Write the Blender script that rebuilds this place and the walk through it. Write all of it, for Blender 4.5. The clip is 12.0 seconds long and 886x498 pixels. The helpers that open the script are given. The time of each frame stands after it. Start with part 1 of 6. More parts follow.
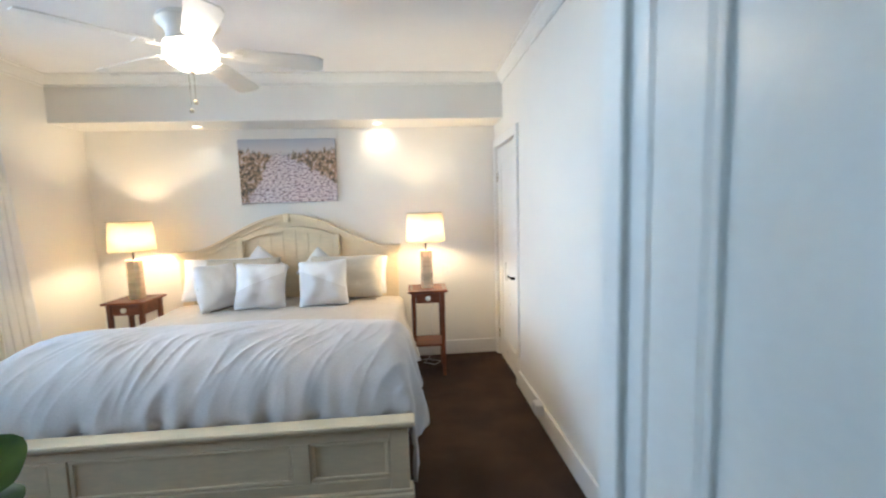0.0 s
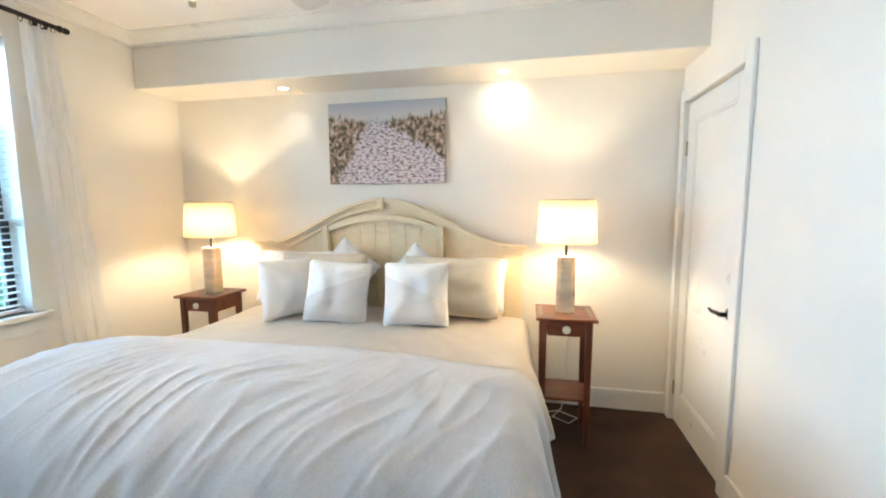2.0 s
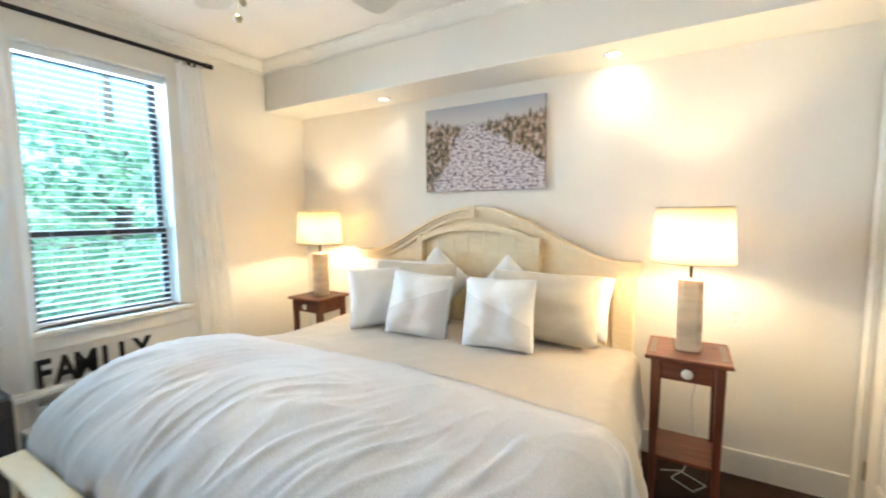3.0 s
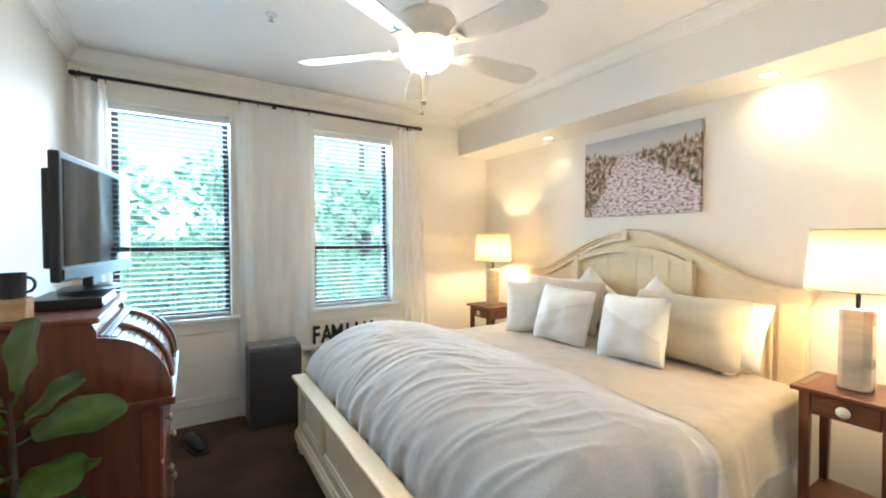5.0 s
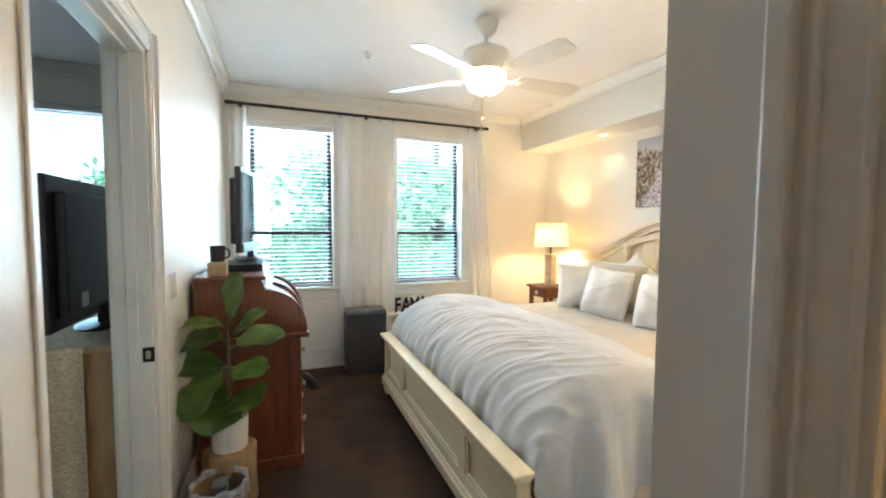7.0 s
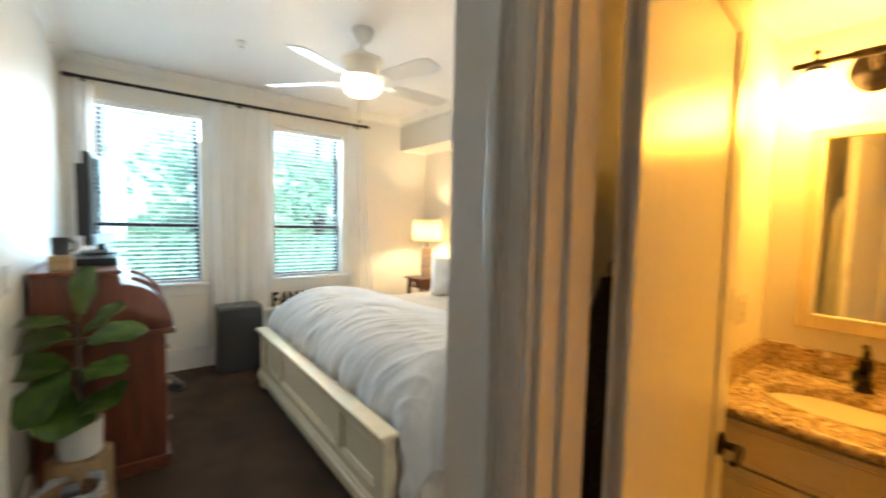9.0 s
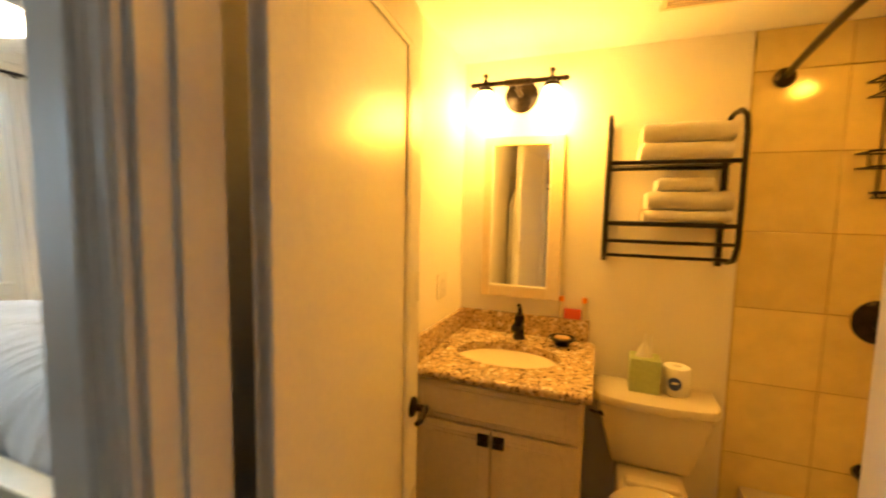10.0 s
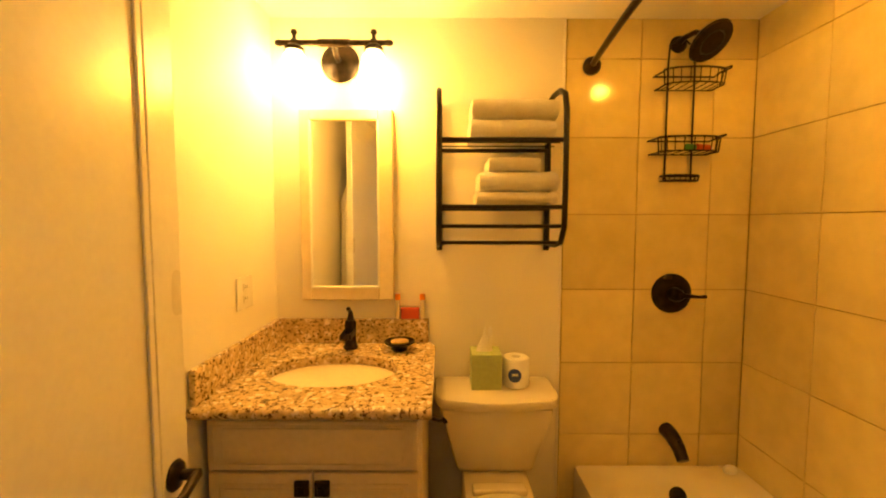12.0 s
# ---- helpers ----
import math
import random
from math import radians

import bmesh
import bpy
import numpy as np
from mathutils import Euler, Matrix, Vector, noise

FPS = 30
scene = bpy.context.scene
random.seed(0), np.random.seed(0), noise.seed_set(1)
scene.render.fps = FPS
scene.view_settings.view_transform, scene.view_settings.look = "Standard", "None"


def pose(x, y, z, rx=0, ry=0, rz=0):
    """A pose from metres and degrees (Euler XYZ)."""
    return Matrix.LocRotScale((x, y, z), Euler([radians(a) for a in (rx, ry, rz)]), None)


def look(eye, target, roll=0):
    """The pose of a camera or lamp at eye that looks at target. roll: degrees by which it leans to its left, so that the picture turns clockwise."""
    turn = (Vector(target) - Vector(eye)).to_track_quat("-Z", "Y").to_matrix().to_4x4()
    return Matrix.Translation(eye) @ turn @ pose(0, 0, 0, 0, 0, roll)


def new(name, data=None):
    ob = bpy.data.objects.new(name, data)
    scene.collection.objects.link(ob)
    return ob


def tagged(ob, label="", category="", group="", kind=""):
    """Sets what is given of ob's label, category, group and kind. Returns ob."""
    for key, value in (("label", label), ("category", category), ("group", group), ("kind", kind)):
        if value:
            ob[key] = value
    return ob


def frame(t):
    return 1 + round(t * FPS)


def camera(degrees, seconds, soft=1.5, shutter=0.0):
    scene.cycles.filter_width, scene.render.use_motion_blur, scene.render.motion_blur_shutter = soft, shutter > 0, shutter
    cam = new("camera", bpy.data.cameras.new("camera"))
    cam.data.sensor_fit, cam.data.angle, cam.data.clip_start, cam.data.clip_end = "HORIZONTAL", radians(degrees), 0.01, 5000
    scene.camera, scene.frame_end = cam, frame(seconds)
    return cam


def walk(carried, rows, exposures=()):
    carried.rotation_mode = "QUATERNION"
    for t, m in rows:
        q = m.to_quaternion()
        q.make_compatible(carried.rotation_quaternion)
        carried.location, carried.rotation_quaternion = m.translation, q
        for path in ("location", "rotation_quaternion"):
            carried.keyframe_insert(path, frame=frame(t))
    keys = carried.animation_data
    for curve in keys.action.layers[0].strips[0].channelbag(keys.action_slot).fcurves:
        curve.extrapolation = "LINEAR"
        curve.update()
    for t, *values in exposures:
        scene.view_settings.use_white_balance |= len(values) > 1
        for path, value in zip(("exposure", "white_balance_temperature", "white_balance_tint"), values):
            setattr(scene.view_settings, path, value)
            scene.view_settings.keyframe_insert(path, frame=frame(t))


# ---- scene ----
cam = camera(94.6, 12.0, 2.0, 0.4)
PATH = [
    (0, (0.208, 0.254, 1.48), (0.367, 2.238, 1.277), -1.7),
    (0.5, (0.111, 0.515, 1.448), (0.055, 2.498, 1.199), -1.3),
    (1, (0.056, 0.784, 1.425), (-0.148, 2.758, 1.176), -0.9),
    (1.5, (0.075, 1.085, 1.413), (-0.253, 3.044, 1.175), -0.6),
    (2, (0.124, 1.361, 1.401), (-0.284, 3.307, 1.194), -0.2),
    (2.5, (0.187, 1.56, 1.407), (-0.448, 3.446, 1.211), -0.3),
    (3, (0.303, 1.665, 1.423), (-0.705, 3.383, 1.243), -0.4),
    (3.5, (0.437, 1.647, 1.44), (-0.928, 3.098, 1.269), -0.7),
    (3.7, (0.505, 1.613, 1.439), (-0.971, 2.954, 1.281), -0.9),
    (5.5, (1.009, 1.458, 1.389), (-0.704, 2.489, 1.344), 0.3),
    (6, (1.164, 1.394, 1.393), (-0.603, 2.33, 1.326), 0.4),
    (6.5, (1.303, 1.349, 1.392), (-0.552, 2.088, 1.282), 0.4),
    (8.5, (1.611, 1.213, 1.401), (-0.234, 1.972, 1.262), 0.7),
    (9, (1.648, 1.255, 1.394), (0.066, 2.471, 1.267), 1.4),
    (9.5, (1.728, 1.302, 1.416), (0.565, 2.921, 1.257), 1.2),
    (10, (1.784, 1.399, 1.422), (1.067, 3.258, 1.247), 1.2),
    (10.5, (1.777, 1.499, 1.361), (1.459, 3.469, 1.23), 1.5),
    (11, (1.803, 1.592, 1.363), (1.663, 3.582, 1.222), 0.8),
    (11.5, (1.81, 1.657, 1.344), (1.774, 3.653, 1.214), 0.4),
    (12, (1.815, 1.704, 1.341), (1.816, 3.699, 1.208), 0.1),
]
walk(cam, [(t, look(eye, target, roll)) for t, eye, target, roll in PATH],
     [(0, 1.92, 5600, 13), (0.5, 1.95, 5600, 13), (1.5, 2.02, 5750, 12), (2.5, 2.15, 5950, 11), (3.5, 2.15, 6050, 11), (5.5, 2.1, 6400, 12), (6.5, 2.2, 6600, 12), (8.5, 2.3, 6800, 11), (9.0, 2.2, 6800, 11), (10, 2.1, 6600, 10), (12, 2.12, 6650, 9)])

# ---- world and light ----
W = bpy.data.worlds.new("world")
scene.world = W
W.use_nodes = True
_sky = W.node_tree.nodes.new("ShaderNodeTexSky")
_sky.sky_type, _sky.sun_disc = "NISHITA", False
_sky.sun_elevation, _sky.sun_rotation = radians(52), radians(35)
W.node_tree.links.new(_sky.outputs[0], W.node_tree.nodes["Background"].inputs[0])
W.node_tree.nodes["Background"].inputs[1].default_value = 0.15


def lamp(name, kind, m, power, color, **kw):
    data = bpy.data.lights.new(name, kind)
    data.energy, data.color = power, color
    for key, value in kw.items():
        if key == "size":
            data.size, data.spread = value, radians(118)
        elif key == "size_y":
            data.shape, data.size_y = "RECTANGLE", value
        elif key == "radius":
            data.shadow_soft_size = value
        elif key == "angle":
            data.angle = radians(value)
        elif key == "cone":
            data.spot_size, data.spot_blend = radians(value[0]), value[1]
    ob = new(name, data)
    ob.matrix_world = m
    return ob


WARM, DAY = (1.0, 0.74, 0.42), (0.66, 0.83, 1.0)
lamp("sun", "SUN", look((0, 0, 0), (-0.35, 0.5, -0.8)), 5.0, (1.0, 0.95, 0.86), angle=0.5)
lamp("window_daylight", "AREA", look((-2.86, 1.415, 1.57), (0, 1.415, 1.3)), 9.5, DAY, size=0.74, size_y=1.45)
lamp("window_daylight", "AREA", look((-2.86, 2.78, 1.57), (0, 2.78, 1.3)), 9.5, DAY, size=0.74, size_y=1.45)
lamp("living_daylight", "AREA", look((-2.86, -0.35, 1.57), (0, -0.35, 1.3)), 4.0, DAY, size=1.2, size_y=1.45)
lamp("bedside_bulb", "POINT", pose(0.345, 3.87, 1.255), 7.5, WARM, radius=0.04)
lamp("bedside_bulb", "POINT", pose(-2.165, 3.95, 1.255), 7.5, WARM, radius=0.04)
lamp("fan_bulb", "POINT", pose(-0.84, 2.47, 2.255), 7.5, (1.0, 0.80, 0.55), radius=0.07)
lamp("soffit_spot", "SPOT", look((-0.05, 4.06, 2.245), (-0.05, 4.27, 2.08)), 2.2, (1.0, 0.85, 0.62), radius=0.03, cone=(105, 1.0))
lamp("soffit_spot", "SPOT", look((-1.62, 4.10, 2.245), (-1.62, 4.22, 1.90)), 1.6, (1.0, 0.85, 0.62), radius=0.03, cone=(80, 1.0))
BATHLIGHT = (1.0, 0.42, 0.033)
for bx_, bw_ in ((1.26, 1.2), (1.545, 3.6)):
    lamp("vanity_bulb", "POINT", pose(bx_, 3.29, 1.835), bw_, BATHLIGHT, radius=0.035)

lamp("shower_downlight", "SPOT", look((2.80, 2.575, 2.165), (2.79, 2.58, 1.0)), 4.8, BATHLIGHT, radius=0.04, cone=(176, 0.2))

# ---- materials ----
MATS = {}


def mat(name, color, rough=0.6, metal=0.0, grain=40.0, vary=0.12, bump=0.15, depth=0.002, stain=3.0, stain_amount=0.08,
        stretch=(1, 1, 1), spec=0.5, sheen=0.0, coat=0.0, second=None, random_tone=0.0):
    """A surface with fine grain, broad blotches and relief, in object space."""
    m = bpy.data.materials.new(name)
    m.use_nodes = True
    nt = m.node_tree
    n, l = nt.nodes, nt.links
    b = n["Principled BSDF"]
    b.inputs["Metallic"].default_value, b.inputs["Specular IOR Level"].default_value = metal, spec
    b.inputs["Sheen Weight"].default_value, b.inputs["Coat Weight"].default_value = sheen, coat
    geo = n.new("ShaderNodeNewGeometry")
    mp = n.new("ShaderNodeMapping")
    mp.inputs["Scale"].default_value = stretch
    l.new(geo.outputs["Position"], mp.inputs[0])
    fine, broad = n.new("ShaderNodeTexNoise"), n.new("ShaderNodeTexNoise")
    fine.inputs["Scale"].default_value, broad.inputs["Scale"].default_value = grain, stain
    fine.inputs["Detail"].default_value = 5
    l.new(mp.outputs[0], fine.inputs["Vector"])
    l.new(mp.outputs[0], broad.inputs["Vector"])
    ramp = n.new("ShaderNodeValToRGB")
    lo, hi = [c * (1 - vary) for c in color], [min(1, c * (1 + vary)) for c in color]
    if second:
        lo = second
    ramp.color_ramp.elements[0].position, ramp.color_ramp.elements[1].position = 0.32, 0.68
    ramp.color_ramp.elements[0].color, ramp.color_ramp.elements[1].color = (*lo, 1), (*hi, 1)
    l.new(fine.outputs[0], ramp.inputs[0])
    mul = n.new("ShaderNodeMix")
    mul.data_type, mul.blend_type = "RGBA", "MULTIPLY"
    mul.inputs[0].default_value = 1.0
    tone = n.new("ShaderNodeMapRange")
    tone.inputs[1].default_value, tone.inputs[2].default_value = 0.3, 0.7
    tone.inputs[3].default_value, tone.inputs[4].default_value = 1 - stain_amount, 1.0
    l.new(broad.outputs[0], tone.inputs[0])
    l.new(ramp.outputs[0], mul.inputs[6])
    if random_tone:
        info, rt, mm = n.new("ShaderNodeObjectInfo"), n.new("ShaderNodeMapRange"), n.new("ShaderNodeMath")
        rt.inputs[3].default_value, rt.inputs[4].default_value = 1 - random_tone, 1.0
        l.new(info.outputs["Random"], rt.inputs[0])
        mm.operation = "MULTIPLY"
        l.new(rt.outputs[0], mm.inputs[0])
        l.new(tone.outputs[0], mm.inputs[1])
        l.new(mm.outputs[0], mul.inputs[7])
    else:
        l.new(tone.outputs[0], mul.inputs[7])
    l.new(mul.outputs[2], b.inputs["Base Color"])
    rr = n.new("ShaderNodeMapRange")
    rr.inputs[3].default_value, rr.inputs[4].default_value = max(0.02, rough - 0.07), min(1, rough + 0.07)
    l.new(broad.outputs[0], rr.inputs[0])
    l.new(rr.outputs[0], b.inputs["Roughness"])
    if bump:
        bp = n.new("ShaderNodeBump")
        bp.inputs["Strength"].default_value, bp.inputs["Distance"].default_value = bump, depth
        l.new(fine.outputs[0], bp.inputs["Height"])
        l.new(bp.outputs[0], b.inputs["Normal"])
    MATS[name] = m
    return m


WALL = mat("wall_paint", (0.80, 0.765, 0.69), 0.5, grain=160, vary=0.015, bump=0.12, depth=0.001, stain=1.2, stain_amount=0.04)
CEIL = mat("ceiling_paint", (0.82, 0.80, 0.77), 0.8, grain=120, vary=0.015, bump=0.2, depth=0.001, stain_amount=0.03)
TRIM = mat("trim_paint", (0.80, 0.78, 0.72), 0.3, grain=60, vary=0.02, bump=0.05, depth=0.001, stain_amount=0.05)
CARPET = mat("carpet", (0.072, 0.038, 0.020), 0.95, grain=150, vary=0.55, bump=1.0, depth=0.008, stain=3.2, stain_amount=0.55, spec=0.1, sheen=0.06)
CREAM = mat("cream_furniture_paint", (0.85, 0.70, 0.46), 0.42, grain=50, vary=0.04, bump=0.08, depth=0.001, stain=4, stain_amount=0.1, stretch=(0.3, 1, 1))
CHERRY = mat("cherry_wood", (0.17, 0.046, 0.018), 0.42, grain=28, vary=0.3, bump=0.1, depth=0.001, stain=5, stain_amount=0.25, stretch=(1, 1, 0.12), coat=0.25)
CHERRYX = mat("cherry_wood_top", (0.19, 0.052, 0.02), 0.48, grain=28, vary=0.3, bump=0.1, depth=0.001, stain=5, stain_amount=0.2, stretch=(0.12, 1, 1), coat=0.25)
LINEN = mat("grey_linen", (0.57, 0.555, 0.54), 0.9, grain=220, vary=0.1, bump=0.35, depth=0.002, stain=6, stain_amount=0.06, spec=0.15, sheen=0.3)
BEIGE = mat("beige_linen", (0.59, 0.53, 0.42), 0.9, grain=200, vary=0.14, bump=0.35, depth=0.002, stain=5, stain_amount=0.08, spec=0.15, sheen=0.25, stretch=(1, 1, 4))
WHITE = mat("white_cotton", (0.83, 0.815, 0.79), 0.9, grain=240, vary=0.04, bump=0.3, depth=0.002, stain=8, stain_amount=0.04, spec=0.15, sheen=0.25)
SKIRT = mat("cream_bed_skirt", (0.74, 0.69, 0.58), 0.9, grain=200, vary=0.05, bump=0.25, depth=0.002, spec=0.1)
BLACK = mat("black_iron", (0.018, 0.016, 0.015), 0.38, metal=0.6, grain=90, vary=0.3, bump=0.15, depth=0.001)
BRONZE = mat("oil_rubbed_bronze", (0.03, 0.021, 0.016), 0.3, metal=0.8, grain=40, vary=0.4, bump=0.08, depth=0.001, stain_amount=0.3)
SASH = mat("dark_window_frame", (0.028, 0.028, 0.03), 0.4, grain=60, vary=0.15, bump=0.05, depth=0.001)
PLASTIC = mat("black_plastic", (0.014, 0.014, 0.016), 0.35, grain=200, vary=0.2, bump=0.05, depth=0.0005)
SLAT = mat("white_blind_slat", (0.80, 0.82, 0.82), 0.45, grain=30, vary=0.02, bump=0)
WHITEGLOSS = mat("white_enamel", (0.80, 0.78, 0.74), 0.15, grain=10, vary=0.02, bump=0, stain_amount=0.02)
BRASS = mat("antique_brass", (0.42, 0.36, 0.24), 0.35, metal=0.9, grain=60, vary=0.1)


def glass(name, color=(1, 1, 1), rough=0.0):
    m = bpy.data.materials.new(name)
    m.use_nodes = True
    n, l = m.node_tree.nodes, m.node_tree.links
    n.remove(n["Principled BSDF"])
    tr, gl, mx, fr = n.new("ShaderNodeBsdfTransparent"), n.new("ShaderNodeBsdfGlossy"), n.new("ShaderNodeMixShader"), n.new("ShaderNodeFresnel")
    tr.inputs[0].default_value, gl.inputs["Roughness"].default_value = (*color, 1), rough
    l.new(fr.outputs[0], mx.inputs[0])
    l.new(tr.outputs[0], mx.inputs[1])
    l.new(gl.outputs[0], mx.inputs[2])
    l.new(mx.outputs[0], n["Material Output"].inputs[0])
    return m


def cloth_through(name, color, see=0.0, through_amount=0.5, glow=None):
    """Thin stuff that light shines through: curtains, lamp shades, leaves."""
    m = bpy.data.materials.new(name)
    m.use_nodes = True
    n, l = m.node_tree.nodes, m.node_tree.links
    b = n["Principled BSDF"]
    b.inputs["Base Color"].default_value, b.inputs["Roughness"].default_value = (*color, 1), 0.85
    b.inputs["Specular IOR Level"].default_value = 0.2
    tl, mx = n.new("ShaderNodeBsdfTranslucent"), n.new("ShaderNodeMixShader")
    tl.inputs[0].default_value = (*color, 1)
    mx.inputs[0].default_value = through_amount
    tx, bp = n.new("ShaderNodeTexNoise"), n.new("ShaderNodeBump")
    tx.inputs["Scale"].default_value = 300
    bp.inputs["Strength"].default_value, bp.inputs["Distance"].default_value = 0.2, 0.001
    geo = n.new("ShaderNodeNewGeometry")
    l.new(geo.outputs["Position"], tx.inputs["Vector"])
    l.new(tx.outputs[0], bp.inputs["Height"])
    l.new(bp.outputs[0], b.inputs["Normal"])
    l.new(b.outputs[0], mx.inputs[1])
    l.new(tl.outputs[0], mx.inputs[2])
    last = mx
    if see:
        tp, m2 = n.new("ShaderNodeBsdfTransparent"), n.new("ShaderNodeMixShader")
        m2.inputs[0].default_value = see
        l.new(mx.outputs[0], m2.inputs[1])
        l.new(tp.outputs[0], m2.inputs[2])
        last = m2
    if glow:
        em, ad = n.new("ShaderNodeEmission"), n.new("ShaderNodeAddShader")
        em.inputs[0].default_value, em.inputs[1].default_value = (*glow[0], 1), glow[1]
        l.new(last.outputs[0], ad.inputs[0])
        l.new(em.outputs[0], ad.inputs[1])
        last = ad
    l.new(last.outputs[0], n["Material Output"].inputs[0])
    return m


GLASS = glass("window_glass", (0.76, 0.93, 0.98))
SHEER = cloth_through("sheer_white_curtain", (0.93, 0.93, 0.92), 0.16, 0.6)
SHADE = cloth_through("ivory_lamp_shade", (0.82, 0.74, 0.58), 0.0, 0.6)


def mirror_mat():
    m = bpy.data.materials.new("mirror_silver")
    m.use_nodes = True
    b = m.node_tree.nodes["Principled BSDF"]
    b.inputs["Metallic"].default_value, b.inputs["Roughness"].default_value = 1, 0.015
    b.inputs["Base Color"].default_value = (0.86, 0.87, 0.86, 1)
    return m


MIRROR = mirror_mat()

# ---- building helpers ----
PLACE = {}


def thing(name, m, label, category, group="", kind=""):
    ob = new(name)
    ob.empty_display_size = 0.1
    ob.matrix_basis = m
    PLACE[ob] = m
    return tagged(ob, label, category, group, kind)


def part(name, bm, material, parent=None, label="", smooth=None):
    """Links a bmesh, built in world coordinates, as one mesh object under a thing or a part."""
    if parent is not None:
        bm.transform(PLACE[parent].inverted())
    bm.normal_update()
    me = bpy.data.meshes.new(name)
    bm.to_mesh(me)
    bm.free()
    me.materials.append(material)
    if smooth is not None:
        me.shade_smooth()
        me.set_sharp_from_angle(angle=radians(smooth))
    ob = new(name, me)
    if parent is not None:
        ob.parent = parent
        PLACE[ob] = PLACE[parent]
    else:
        PLACE[ob] = Matrix.Identity(4)
    return tagged(ob, label)


def structure(name, bm, material, label, category, smooth=None):
    return tagged(part(name, bm, material, None, label, smooth), kind="structure", category=category)


def boxes(*dims, bevel=0.0, m=None):
    """Boxes given by x0, x1, y0, y1, z0, z1 in one bmesh, edges rounded."""
    out = bmesh.new()
    for x0, x1, y0, y1, z0, z1 in dims:
        bm = bmesh.new()
        bmesh.ops.create_cube(bm, size=1)
        for v in bm.verts:
            v.co = Vector(((x0 + x1) / 2 + v.co.x * (x1 - x0), (y0 + y1) / 2 + v.co.y * (y1 - y0), (z0 + z1) / 2 + v.co.z * (z1 - z0)))
        if bevel:
            bmesh.ops.bevel(bm, geom=bm.edges[:], offset=min(bevel, 0.45 * min(abs(x1 - x0), abs(y1 - y0), abs(z1 - z0))), segments=2, affect="EDGES", profile=0.5)
        join(out, bm)
    if m is not None:
        out.transform(m)
    return out


def join(out, bm):
    """Adds bm to out and frees it."""
    me = bpy.data.meshes.new("tmp")
    bm.to_mesh(me)
    bm.free()
    out.from_mesh(me)
    bpy.data.meshes.remove(me)
    return out


def lathe(profile, steps=32, m=None, close=False, squash=1.0):
    """A turned shape round z from (radius, height) pairs."""
    bm = bmesh.new()
    rings = []
    for r, z in profile:
        if r < 1e-5:
            rings.append([bm.verts.new((0, 0, z))])
        else:
            rings.append([bm.verts.new((r * math.cos(2 * math.pi * i / steps), squash * r * math.sin(2 * math.pi * i / steps), z)) for i in range(steps)])
    for a, b in zip(rings, rings[1:]):
        for i in range(steps):
            j = (i + 1) % steps
            quad = [a[i % len(a)], a[j % len(a)], b[j % len(b)], b[i % len(b)]]
            quad = list(dict.fromkeys(quad))
            if len(quad) > 2:
                bm.faces.new(quad)
    bmesh.ops.recalc_face_normals(bm, faces=bm.faces[:])
    if m is not None:
        bm.transform(m)
    return bm


def tube(points, r, steps=8, closed=False, out=None):
    """A round bar along points; r is a number or one per point."""
    bm = out or bmesh.new()
    pts = [Vector(p) for p in points]
    n = len(pts)
    rings, side = [], None
    for i, p in enumerate(pts):
        a = pts[(i - 1) % n] if closed or i else p
        b = pts[(i + 1) % n] if closed or i < n - 1 else p
        d = (b - a).normalized()
        if side is None:
            side = d.orthogonal().normalized()
        side = (side - d * side.dot(d)).normalized()
        up = d.cross(side)
        rad = r[i] if isinstance(r, (list, tuple)) else r
        rings.append([bm.verts.new(p + rad * (math.cos(2 * math.pi * k / steps) * side + math.sin(2 * math.pi * k / steps) * up)) for k in range(steps)])
    pairs = list(zip(rings, rings[1:])) + ([(rings[-1], rings[0])] if closed else [])
    for a, b in pairs:
        for k in range(steps):
            bm.faces.new((a[k], a[(k + 1) % steps], b[(k + 1) % steps], b[k]))
    if not closed:
        bm.faces.new(rings[0][::-1])
        bm.faces.new(rings[-1])
    return bm


def prism(outline, axis, a, b, bevel=0.0):
    """An outline of (u, v) pairs pushed along axis from a to b. For x the pairs are (y, z), for y (x, z), for z (x, y)."""
    bm = bmesh.new()
    def at(u, v, w):
        return {"x": (w, u, v), "y": (u, w, v), "z": (u, v, w)}[axis]
    lo, hi = [bm.verts.new(at(u, v, a)) for u, v in outline], [bm.verts.new(at(u, v, b)) for u, v in outline]
    n = len(outline)
    bm.faces.new(lo)
    bm.faces.new(hi)
    for i in range(n):
        bm.faces.new((lo[i], lo[(i + 1) % n], hi[(i + 1) % n], hi[i]))
    bmesh.ops.recalc_face_normals(bm, faces=bm.faces[:])
    if bevel:
        bmesh.ops.bevel(bm, geom=bm.edges[:], offset=bevel, segments=2, affect="EDGES", profile=0.5)
    return bm


def sheet(nu, nv, f):
    """A grid of nu x nv cells whose corners are f(u, v), u and v from 0 to 1."""
    bm = bmesh.new()
    g = [[bm.verts.new(f(i / nu, j / nv)) for j in range(nv + 1)] for i in range(nu + 1)]
    for i in range(nu):
        for j in range(nv):
            bm.faces.new((g[i][j], g[i + 1][j], g[i + 1][j + 1], g[i][j + 1]))
    bmesh.ops.recalc_face_normals(bm, faces=bm.faces[:])
    return bm


def thicken(ob, t, offset=-1):
    md = ob.modifiers.new("thickness", "SOLIDIFY")
    md.thickness, md.offset = t, offset
    return ob


def smoothstep(a, b, x):
    t = max(0.0, min(1.0, (x - a) / (b - a)))
    return t * t * (3 - 2 * t)


